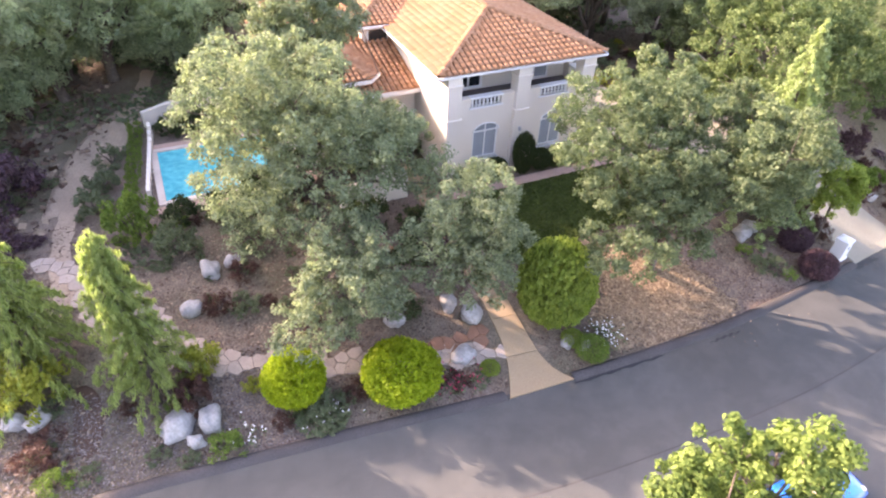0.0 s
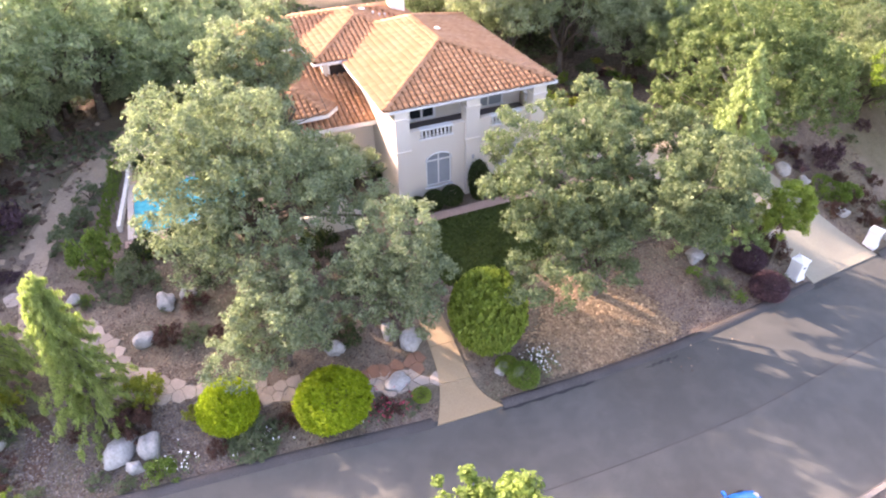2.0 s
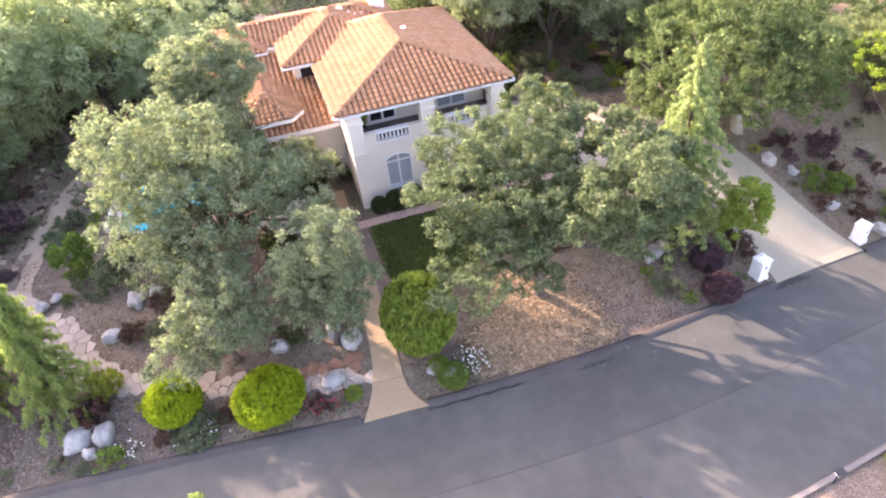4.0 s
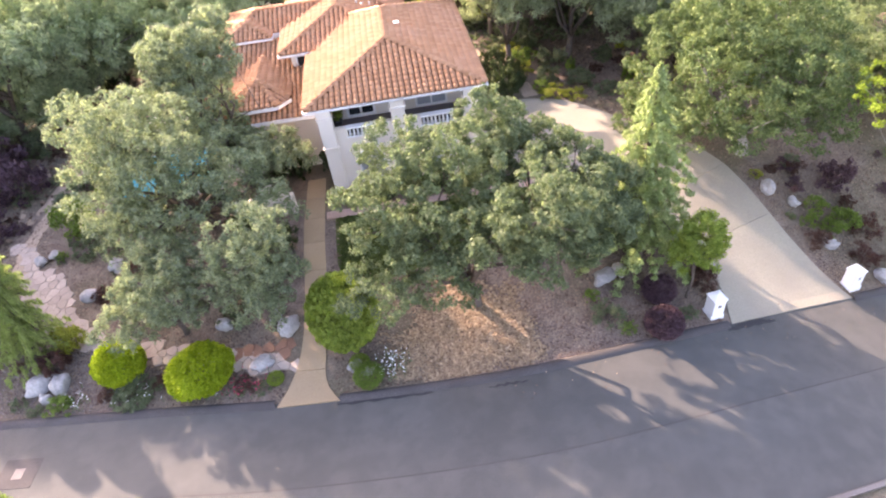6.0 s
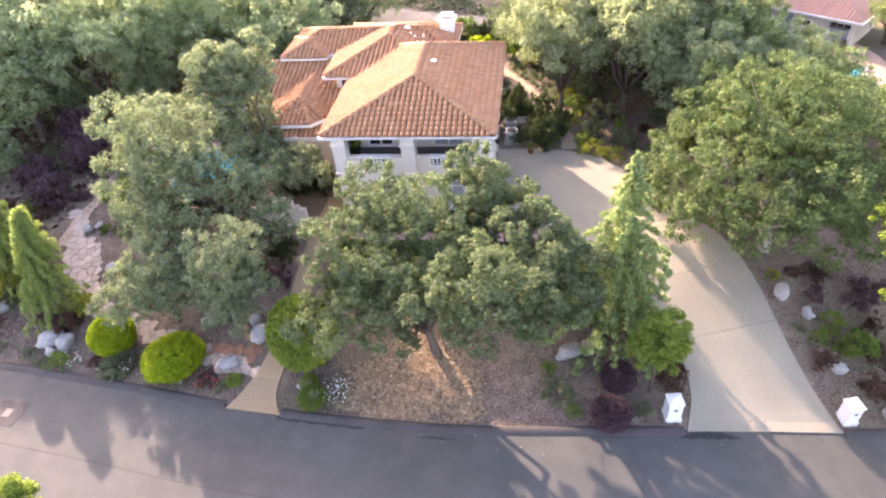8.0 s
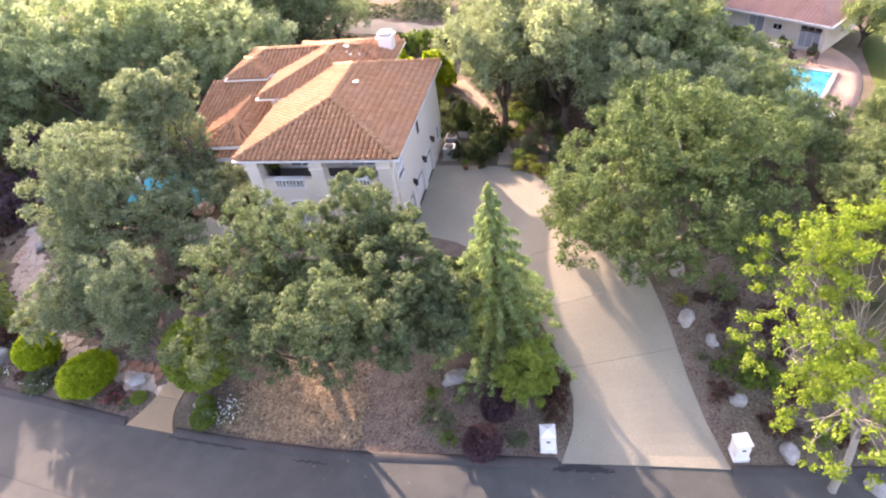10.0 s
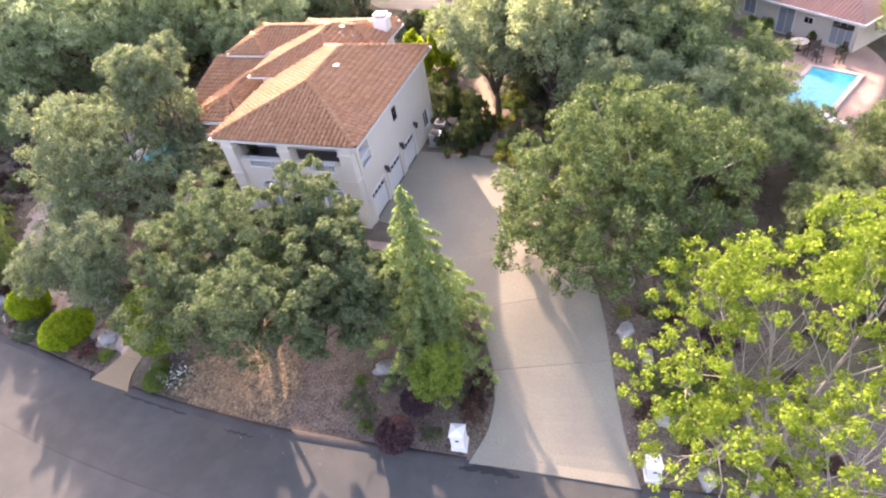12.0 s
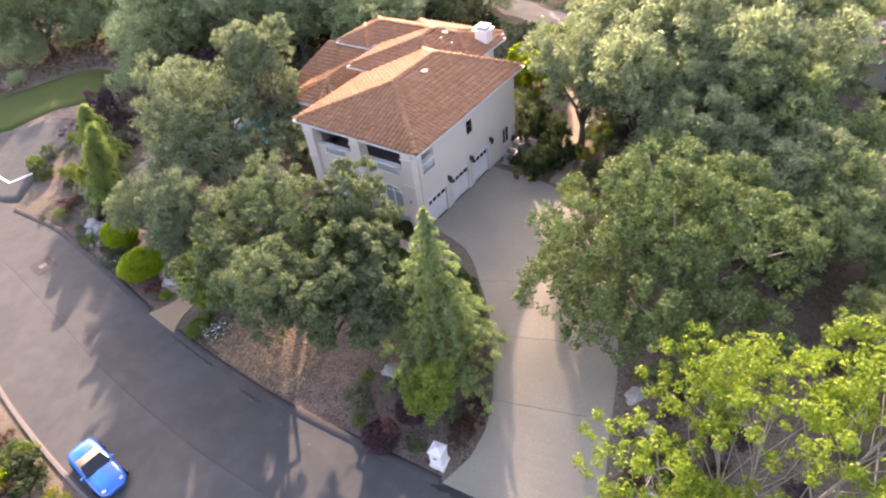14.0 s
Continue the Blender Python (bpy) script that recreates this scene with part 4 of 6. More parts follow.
kinds.append(tree("woodland_oak", "bushy woodland oak with low full crown", (-25.5, 23.5), lobed(25, 3.6, 2.9, 3.2, 7), "wood_leaf_hazed", leaves=12000, size=0.33, clump=0.42, per_area=9, trunk=0.2, seed=25, group="woodland trees", limbs=3, simple=True, reach=0.95))
rng = random.Random(5)
WOODS = [
    (2, 8.6, 12.6, 1.1), (2, 6.8, 17.6, 1.15), (2, 11.8, 16.0, 1.1), (2, 10.5, 21.0, 1.2), (3, 15.8, 13.5, 1.05), (2, 15.0, 18.5, 1.1), (3, 20.0, 15.5, 0.75), (3, 19.6, 9.6, 0.8), (3, 23.5, 9.0, 0.55), (3, 27.5, 9.5, 0.5), (3, 31.5, 13.0, 0.5), (3, 17.0, 24.0, 0.85), (2, 13.0, 27.5, 1.2), (3, 7.5, 27.0, 1.1),
    (3, 24.0, 1.8, 0.6), (1, 28.5, 2.5, 0.65), (3, 29.5, -3.0, 0.95), (1, 34.0, 0.0, 1.0), (3, 33.0, 8.0, 0.8), (3, 38.5, 4.5, 1.0), (1, 40.0, 14.0, 1.0),
    (4, -63.0, 3.0, 1.0), (1, -59.0, 6.5, 1.0), (4, -57.5, 3.8, 0.7), (4, -54.5, 9.5, 0.9), (0, -57.0, 12.0, 1.1), (4, -50.0, 12.5, 0.9), (1, -67.0, 8.0, 1.1), (0, -63.5, 14.5, 1.2), (4, -46.5, 10.6, 0.6), (1, -50.5, 18.5, 1.0), (4, -53.5, -0.2, 0.3),
    (3, 14.2, 7.4, 0.7), (2, 17.2, 8.8, 0.8), (2, 12.8, 10.0, 0.8), (3, 31.2, 25.2, 0.55), (2, 32.0, 19.0, 0.4), (3, 20.0, 6.6, 0.75), (3, 24.5, 5.0, 0.55), (3, 26.5, -0.5, 0.7),
    (4, -37.0, 12.5, 1.0), (4, -29.8, 15.4, 0.8), (4, -33.6, 14.0, 0.75), (4, -41.5, 9.0, 0.9), (4, -27.6, 21.0, 1.0), (4, -21.0, 19.0, 0.75), (4, -38.5, 5.0, 0.7), (4, -46.0, 14.5, 1.0),
    (4, -27.0, 30.0, 1.1), (4, -34.5, 20.0, 1.0), (4, -22.0, 22.5, 0.9), (4, -25.0, 35.5, 1.0), (4, -40.0, 17.5, 1.0), (4, -44.0, 20.5, 1.0), (4, 7.0, 24.0, 0.9), (4, 2.5, 27.5, 0.8), (4, 11.0, 31.0, 1.0), 
    (0, -28.0, 17.5, 1.15), (0, -32.5, 13.5, 1.25), (0, -38.0, 10.5, 1.3), (1, -45.0, 12.0, 0.9), (0, -55.0, 20.0, 1.1), (1, -18.5, 35.0, 0.8), (1, 2.0, 24.0, 0.9), (2, 4.0, 20.0, 0.9), (3, 16.0, 31.0, 1.0), (0, 11.0, 38.0, 1.1),
    (0, -25.0, 20.0, 1.3), (0, -18.6, 19.4, 0.95), (1, -19.5, 27.5, 1.4), (0, -27.5, 26.0, 1.15), (0, -34.5, 16.0, 1.4), (1, -40.5, 14.0, 1.5), (1, -46.0, 18.5, 1.1), (1, -52.0, 14.5, 1.1), (0, -29.5, 34.0, 1.2), (1, -24.0, 31.0, 1.0), (1, -16.5, 26.5, 1.0), (0, -15.0, 31.0, 0.8), (1, -22.5, 46.0, 1.2), (0, -12.0, 46.5, 1.2), (1, -2.0, 44.5, 1.2), (3, 6.0, 42.5, 1.2), (0, -62.0, 12.0, 1.2), (1, 50.0, 26.0, 1.3), 
]
for k, x, y, sc in WOODS:
    m = pose(x, y, gz(x, y, -0.05), 0, 0, rng.uniform(0, 360)) @ Matrix.Diagonal((sc, sc, sc * rng.uniform(0.9, 1.1), 1))
    copy_thing(kinds[k], m).matrix_basis = m

rng = random.Random(8)
for k in range(76):
    x, y = rng.uniform(-58, 30), rng.uniform(14, 52)
    if (-19 < x < -1 and y < 20) or (20 < x and 12 < y < 32) or (x < -44 and y < 12) or (abs(x + 24) < 3 and y < 20) or (0 < x < 5 and y < 20):
        continue
    if abs(y - np.interp(x, [-45, -19, -1, 10, 22], [47, 38.6, 32, 34, 44])) < 3.2:
        continue
    leaf = rng.choice(["hedge", "grey_shrub", "grey_shrub", "mid"])
    shrub("undergrowth_shrub", "rounded %s undergrowth shrub below the woodland trees" % {"hedge": "dark green", "grey_shrub": "grey-green", "mid": "mid-green"}[leaf], x, y, rng.uniform(1.2, 2.6), rng.uniform(1.0, 2.2), leaf, 1500, 0.19, k, "woodland undergrowth")

rng = random.Random(12)
for k in range(46):
    x, y = rng.uniform(-30, -13.5), rng.uniform(-11.2, 1.5)
    line = np.array([(-28.2, 0), (-27.3, -2.6), (-25.0, -3.8), (-23.4, -6.2), (-21.5, -7.3), (-18.5, -8.8), (-16.0, -9.6), (-12.3, -10.9), (-26.0, -3.4), (-24.4, -5.0), (-22.4, -6.8), (-20, -8.0), (-14.2, -10.2)])
    if np.hypot(line[:, 0] - x, line[:, 1] - y).min() < 1.5:
        continue
    leaf = rng.choice(["grey_shrub", "grey_shrub", "grey_shrub", "red", "mid"])
    shrub({"grey_shrub": "grey_shrub", "red": "red_shrub", "mid": "green_shrub"}[leaf], "small %s tuft on the mulch" % {"grey_shrub": "grey-green", "red": "reddish-brown", "mid": "mid-green"}[leaf], x, y, rng.uniform(0.25, 0.65), rng.uniform(0.25, 0.6), leaf, 1900, 0.135, k, "garden shrubs")
for k in range(26):
    x, y = rng.uniform(15.5, 27), rng.uniform(-9.5, 4)
    if x < np.interp(y, [-11, -5.4, -0.9, 4], [17.6, 15.6, 14.0, 12]):
        continue
    leaf = rng.choice(["grey_shrub", "red", "mid", "purple"])
    shrub({"grey_shrub": "grey_shrub", "red": "red_shrub", "mid": "green_shrub", "purple": "purple_shrub"}[leaf], "small %s shrub on the bank" % {"grey_shrub": "grey-green", "red": "reddish-brown", "mid": "mid-green", "purple": "dark purple"}[leaf], x, y, rng.uniform(0.3, 0.9), rng.uniform(0.3, 1.0), leaf, 1900, 0.135, k, "garden shrubs")

for k in range(30):
    x, y = rng.uniform(-3.5, 5.5), rng.uniform(13.5, 30)
    if x < -3 and y < 19 or abs(x - np.interp(y, [8, 14.5, 17.5, 22], [4.5, 3.0, 1.8, -1])) < 0.9 and y < 23:
        continue
    leaf = rng.choice(["hedge", "mid", "grey_shrub", "yellow"])
    shrub("back_shrub", "leafy %s shrub behind the garage" % {"hedge": "dark green", "mid": "mid-green", "grey_shrub": "grey-green", "yellow": "yellow-green"}[leaf], x, y, rng.uniform(0.7, 1.5), rng.uniform(0.7, 1.9), leaf, 1500, 0.19, k, "shrubs behind the garage")

for x, y, r, h in ((-7.6, -0.55, 0.62, 1.15), (-6.5, -0.55, 0.65, 1.2), (-4.85, -0.55, 0.62, 2.45), (-3.7, -0.55, 0.62, 1.25), (-2.8, -0.55, 0.6, 1.1), (-8.6, -0.55, 0.5, 1.0), (-1.5, -0.55, 0.6, 1.0)):
    shrub("clipped_shrub", "%s clipped dark green shrub against the house front" % ("tall" if h > 2 else "low"), x, y, r, h, "hedge", 5600, 0.11, 4, "clipped shrubs at the house", clump=0.12, clipped=True)
shrub("green_shrub", "rounded bright green shrub across the street", -9.3, -24.6, 1.3, 2.2, "bright", 3400, 0.10, 3, "garden shrubs")
shrub("dark_shrub", "tall dark green dense shrub across the street", -14.7, -22.7, 1.0, 2.4, "grey_shrub", 3400, 0.10, 4, "garden shrubs")
shrub("dark_shrub", "spreading dark green shrub beside the kerb across the street", -8.6, -22.9, 1.15, 1.0, "hedge", 3400, 0.10, 7, "garden shrubs")
shrub("dark_shrub", "low dark green shrub beside the kerb across the street", -10.3, -22.9, 0.8, 0.7, "grey_shrub", 3400, 0.10, 8, "garden shrubs")
shrub("grey_shrub", "low grey-green ground cover below the clipped shrub", -19.6, -11.0, 1.2, 0.55, "grey_shrub", 3400, 0.1, 5, "garden shrubs")
shrub("red_shrub", "rounded dark reddish-brown grass clump beside the cedar", -23.85, -8.75, 0.85, 1.35, "red", 3400, 0.1, 6, "garden shrubs")
shrub("lime_bush", "tall rounded bright lime-green bush behind the chimney", -2.6, 20.6, 1.9, 3.6, "bright", 9000, 0.13, 3, clump=0.2)
shrub("lime_bush", "rounded bright lime-green bush behind the house", -5.4, 21.4, 1.5, 3.0, "bright", 9000, 0.13, 3, clump=0.2)
for k in range(9):
    shrub("lane_hedge_shrub", "dense dark green hedge shrub along the lane", -8.0 + 1.75 * k, 28.6 - 0.18 * k + 0.5 * (k % 2), 1.35, 1.9 + 0.3 * (k % 3), "mid" if k % 3 else "hedge", 1900, 0.17, k, "hedge along the lane")
for x, y, r, h in ((3.0, 8.9, 1.0, 1.9), (3.5, 10.3, 1.1, 2.2), (2.6, 12.9, 1.2, 2.4), (0.9, 13.4, 1.1, 2.0), (4.1, 12.0, 0.9, 1.6), (6.3, 10.6, 1.2, 1.3), (8.4, 9.2, 1.3, 1.2), (9.8, 7.6, 1.0, 0.9), (7.2, 13.0, 1.5, 1.4)):
    shrub("dark_shrub", "%s dark green dense shrub behind the garage" % ("tall" if h > 1.8 else "low"), x, y, r, h, "hedge" if h > 1.5 else "grey_shrub", 2700, 0.10, int(abs(x * 7 + y * 3)), "garden shrubs")
rng = random.Random(21)
for k in range(24):
    x, y = rng.uniform(8, 20), rng.uniform(4, 14)
    if x < np.interp(y, [4, 6, 8.5, 14], [10.6, 9.4, 7.5, 7.0]):
        continue
    leaf = rng.choice(["mid", "grey_shrub", "red", "yellow"])
    shrub("back_shrub", "leafy %s shrub under the oaks" % {"mid": "mid-green", "grey_shrub": "grey-green", "red": "reddish-brown", "yellow": "yellow-green"}[leaf], x, y, rng.uniform(0.4, 0.9), rng.uniform(0.4, 1.2), leaf, 1500, 0.19, k, "shrubs under the oaks")
for x, y, r, h in ((-11.6, 3.35, 0.8, 2.4), (-12.7, 3.3, 0.9, 2.2), (-14.0, 3.2, 0.9, 1.8), (-9.9, 3.3, 0.55, 1.6), (0.7, 13.2, 0.85, 2.6)):
    shrub("dark_shrub", "dark green dense shrub against the house wall", x, y, r, h, "hedge", 3400, 0.10, int(abs(x * 7 + y * 3)), "garden shrubs")
rng = random.Random(33)
for k in range(34):
    x, y = rng.uniform(-37, -29.2), rng.uniform(-2, 13)
    leaf = rng.choice(["red", "purple", "grey_shrub", "grey_shrub"])
    shrub({"grey_shrub": "grey_shrub", "red": "red_shrub", "purple": "purple_shrub"}[leaf], "rounded %s shrub beside the trail" % {"grey_shrub": "grey-green", "red": "reddish-brown", "purple": "dark purple"}[leaf], x, y, rng.uniform(0.35, 0.9), rng.uniform(0.35, 0.9), leaf, 1900, 0.135, k, "garden shrubs")
shrub("purple_shrub", "tall dark purple-leaved shrub beside the turnout", -37.4, 0.4, 1.7, 2.7, "purple", 2700, 0.10, 2, "garden shrubs")
for k in range(26):
    x, y = rng.uniform(-37.5, -30.2), rng.uniform(-9.0, 0.5)
    leaf = rng.choice(["red", "hedge", "grey_shrub", "mid"])
    shrub({"grey_shrub": "grey_shrub", "red": "red_shrub", "hedge": "dark_shrub", "mid": "green_shrub"}[leaf], "rounded %s shrub on the bank by the turnout" % {"grey_shrub": "grey-green", "red": "reddish-brown", "hedge": "dark green", "mid": "mid-green"}[leaf], x, y, rng.uniform(0.5, 1.3), rng.uniform(0.5, 1.3), leaf, 1900, 0.135, k, "garden shrubs")


# ---- the house ----
EAVE = 6.0
house = thing("house", "two-storey cream stucco house with clay tile hip roofs", "house")


def wall_with_holes(x0, x1, z0, z1, holes, depth):
    """An upright wall in the xz plane, front at y = 0, with rectangular holes (x0, z0, x1, z1) cut through."""
    xs = sorted({x0, x1, *(h[0] for h in holes), *(h[2] for h in holes)})
    zs = sorted({z0, z1, *(h[1] for h in holes), *(h[3] for h in holes)})
    s = Shape()
    solid = lambda i, j: 0 <= i < len(xs) - 1 and 0 <= j < len(zs) - 1 and not any(h[0] <= (xs[i] + xs[i + 1]) / 2 <= h[2] and h[1] <= (zs[j] + zs[j + 1]) / 2 <= h[3] for h in holes)
    for i in range(len(xs) - 1):
        for j in range(len(zs) - 1):
            if not solid(i, j):
                continue
            a, b, c, d = xs[i], xs[i + 1], zs[j], zs[j + 1]
            s.add([(a, 0, c), (b, 0, c), (b, 0, d), (a, 0, d)], [(0, 1, 2, 3)])
            s.add([(a, depth, c), (b, depth, c), (b, depth, d), (a, depth, d)], [(3, 2, 1, 0)])
            for di, dj, quad in ((-1, 0, [(a, 0, c), (a, 0, d), (a, depth, d), (a, depth, c)]), (1, 0, [(b, 0, d), (b, 0, c), (b, depth, c), (b, depth, d)]), (0, -1, [(b, 0, c), (a, 0, c), (a, depth, c), (b, depth, c)]), (0, 1, [(a, 0, d), (b, 0, d), (b, depth, d), (a, depth, d)])):
                if not solid(i + di, j + dj):
                    s.add(quad, [(0, 1, 2, 3)])
    return s


def put(ob, m):
    ob.matrix_basis = m
    return ob


FRONT = pose(0, 0.3, 0)
SIDE = pose(-0.45, 0, 0, 0, 0, 90)
# front wall: ground floor and parapet, with arched windows and baluster openings
WIN = [(-7.7, -6.15), (-3.45, -1.92)]
BAL = [(-7.95, -6.15), (-3.75, -1.95)]
holes = [(a, 0.9, b, 3.0) for a, b in WIN] + [(a, 4.02, b, 4.5) for a, b in BAL]
put(part("wall", wall_with_holes(-9.4, -0.6, -1.2, 4.5, holes, 0.28), MAT["stucco"], house), FRONT)
GAR = [(0.95, 2.95), (3.6, 5.6), (6.2, 8.15)]
holes = [(a, 0.0, b, 1.95) for a, b in GAR] + [(0.9, 4.08, 2.1, 5.6), (5.75, 4.05, 6.5, 5.05), (10.2, 0.75, 11.2, 2.1)]
put(part("wall", wall_with_holes(0.58, 12.0, -1.2, 5.9, holes, 0.28), MAT["stucco"], house), SIDE)
s = Shape().box(-9.4, 0.58, -0.6, -9.12, 12.0, 5.9).box(-9.12, 11.72, -0.6, -0.88, 12.0, 5.9)
part("wall", s, MAT["stucco"], house)
s = Shape().box(-9.12, 0.58, 3.75, -0.88, 3.3, 3.97)
part("balcony_floor", s, MAT["balcony_tile"], house, "dark tiled balcony floor")
inner = wall_with_holes(-9.12, -0.88, 3.97, 5.78, [(-7.95, 4.05, -6.25, 5.72), (-3.9, 4.05, -2.0, 5.72)], 0.2)
put(part("balcony_wall", inner, MAT["stucco"], house), pose(0, 2.38, 0))
part("soffit", Shape().box(-9.8, 0.1, 5.86, -0.2, 3.3, 5.92), MAT["stucco"], house)
for x in (-9.42, -5.38, -1.32):
    c = Shape().box(x, 0.05, -1.2, x + 0.78, 0.75, 5.85).box(x - 0.06, -0.01, 5.35, x + 0.84, 0.81, 5.47).box(x - 0.06, -0.01, 3.5, x + 0.84, 0.77, 3.6)
    part("pillar", c, MAT["stucco"], house)
part("ledge", Shape().box(-9.4, 0.24, 4.5, -0.56, 0.62, 4.56), MAT["stucco"], house, "stucco parapet ledge", bevel=0.02)
for a, b in BAL:
    part("handrail", Shape().box(a - 0.06, 0.2, 4.47, b + 0.06, 0.6, 4.58), MAT["white"], house, "white balustrade handrail", bevel=0.015)


def baluster():
    return Shape().turned([(0.07, 0), (0.07, 0.05), (0.035, 0.09), (0.075, 0.22), (0.04, 0.34), (0.055, 0.39), (0.07, 0.42), (0.07, 0.46)], 8)


bal = baluster().mesh("baluster", MAT["white"], True)
for a, b in BAL:
    for k in range(8):
        ob = new("baluster", bal)
        ob.parent, ob.location = house, (a + 0.12 + (b - a - 0.24) * k / 7, 0.4, 4.02)
for k in range(6):
    ob = new("baluster", bal)
    ob.parent, ob.location = house, (-0.6, 1.0 + k * 0.2, 4.08)
part("ledge", Shape().box(-0.82, 0.9, 4.64, -0.36, 2.1, 4.74), MAT["white"], house, "white parapet ledge", bevel=0.02)
part("ledge", Shape().box(-0.82, 0.9, 3.98, -0.36, 2.1, 4.08), MAT["white"], house, bevel=0.02)
for a, b in BAL:
    part("ledge", Shape().box(a - 0.1, 0.23, 3.92, b + 0.1, 0.62, 4.02), MAT["white"], house, bevel=0.02)


def frame_window(x0, z0, x1, z1, m, cols, rows, glass, arch=0.0, frame_mat="white", t=0.06):
    """A framed window in the xz plane, with panes and bars; arch: rise of a curved head."""
    w = part("window", Shape().box(x0, 0.02, z0, x0 + t, 0.1, z1).box(x1 - t, 0.02, z0, x1, 0.1, z1).box(x0 + t, 0.02, z0, x1 - t, 0.1, z0 + t).box(x0 + t, 0.02, z1 - t, x1 - t, 0.1, z1), MAT[frame_mat], house)
    w.matrix_basis = m
    bars = Shape()
    for k in range(1, cols):
        x = x0 + (x1 - x0) * k / cols
        bars.box(x - t * 0.4, 0.03, z0 + t, x + t * 0.4, 0.09, z1 - t)
    part("glazing_bars", bars, MAT[frame_mat], w)
    for c in range(cols):
        for r in range(rows):
            a, b = x0 + (x1 - x0) * c / cols, x0 + (x1 - x0) * (c + 1) / cols
            d, e = z0 + (z1 - z0) * r / rows, z0 + (z1 - z0) * (r + 1) / rows
            part("pane", Shape().box(a + 0.015, 0.06, d + 0.015, b - 0.015, 0.072, e - 0.015), MAT[glass], w)
    if arch:
        n, cx, hw = 12, (x0 + x1) / 2, (x1 - x0) / 2
        pts = [(cx - hw * math.cos(math.pi * k / n), z1 + arch * math.sin(math.pi * k / n) - arch) for k in range(n + 1)]
        s = Shape()
        for (a, za), (b, zb) in zip(pts, pts[1:]):
            s.add([(a, -0.064, za), (b, -0.064, zb), (b, -0.064, z1 + 0.01), (a, -0.064, z1 + 0.01), (a, 0.11, za), (b, 0.11, zb), (b, 0.11, z1 + 0.01), (a, 0.11, z1 + 0.01)], [(0, 1, 2, 3), (4, 7, 6, 5), (0, 4, 5, 1)])
        part("arch_head", s, MAT["stucco"], w, "stucco arched head")
        part("arch_trim", Shape().tube([(x, -0.075, z) for x, z in pts], [0.045] * len(pts), 6), MAT["white"], w, "white arched moulding")
        part("transom", Shape().box(x0 + t, 0.03, z1 - arch - 0.08, x1 - t, 0.095, z1 - arch), MAT[frame_mat], w)
    return w


for a, b in WIN:
    frame_window(a, 0.9, b, 3.0, pose(0, 0.36, 0), 2, 1, "pale_glass", 0.46, t=0.09)
    part("window_sill", Shape().box(a - 0.1, 0.2, 0.8, b + 0.1, 0.45, 0.9), MAT["white"], house, bevel=0.015)
frame_window(-7.95, 4.05, -6.25, 5.72, pose(0, 2.31, 0), 2, 1, "glass", t=0.15)
frame_window(-3.9, 4.05, -2.0, 5.72, pose(0, 2.31, 0), 2, 1, "pale_glass", t=0.12)
SIDE_IN = pose(-0.51, 0, 0, 0, 0, 90)
frame_window(5.75, 4.05, 6.5, 5.05, SIDE_IN, 1, 2, "glass", frame_mat="dark")
frame_window(10.2, 0.75, 11.2, 2.1, SIDE_IN, 2, 2, "glass")
for k, (a, b) in enumerate(GAR):
    d = part("garage_door", Shape().box(a + 0.04, 0.0, 0.02, b - 0.04, 0.05, 1.93), MAT["white"], house, "white panelled garage door")
    d.matrix_basis = pose(-0.56, 0, 0, 0, 0, 90)
    for r in range(4):
        for c in range(4):
            w, h = (b - a - 0.08) / 4, 1.91 / 4
            x, z = a + 0.04 + c * w, 0.02 + r * h
            part("pane" if r == 3 else "panel", Shape().box(x + 0.06, -0.015, z + 0.06, x + w - 0.06, 0.0, z + h - 0.06), MAT["glass" if r == 3 else "white"], d)
    part("door_trim", Shape().box(a - 0.1, 0.02, 1.95, b + 0.1, -0.05, 2.08).box(a - 0.1, 0.02, 0, a, -0.05, 1.95).box(b, 0.02, 0, b + 0.1, -0.05, 1.95), MAT["white"], house).matrix_basis = SIDE
for y in (3.28, 5.9, 8.45):
    l = part("wall_lamp", Shape().box(-0.47, y - 0.06, 2.2, -0.35, y + 0.06, 2.5).turned([(0.1, 0), (0.13, 0.3), (0.16, 0.32), (0.03, 0.45)], 6, (-0.27, y, 2.05)), MAT["dark"], house, "black metal lantern")
for x in (-5.0, -1.0):
    part("wall_lamp", Shape().turned([(0.07, 0), (0.09, 0.18), (0.02, 0.24)], 6, (x, -0.05, 2.35)), MAT["steel"], house)

# back and left wings
part("wall", Shape().box(-11.15, 8.0, -0.6, -4.6, 16.0, 6.14), MAT["stucco"], house)
part("wall", Shape().box(-15.1, 11.2, -0.6, -11.15, 15.3, 6.14), MAT["stucco"], house)
part("wall", Shape().box(-16.2, 4.3, -0.6, -9.4, 10.8, 3.8), MAT["stucco"], house)
oct_pts = [(-14.6, 5.2), (-14.15, 4.4), (-12.2, 4.4), (-11.65, 5.2), (-11.65, 7.4), (-14.6, 7.4)]
part("bay", Shape().prism(oct_pts, -0.6, 4.66), MAT["stucco"], house)
frame_window(-10.85, 5.05, -9.55, 5.9, pose(0, 7.9, 0), 1, 1, "glass", t=0.09)
frame_window(-15.0, 1.0, -14.2, 2.4, pose(0, 4.24, 0), 2, 3, "glass")
frame_window(-13.7, 1.0, -12.6, 3.2, pose(0, 4.3, 0), 2, 3, "glass", 0.3)
ch = part("chimney", Shape().box(-4.75, 13.9, 3.0, -3.75, 14.8, 7.42), MAT["white"], house, "white stucco chimney", bevel=0.02)
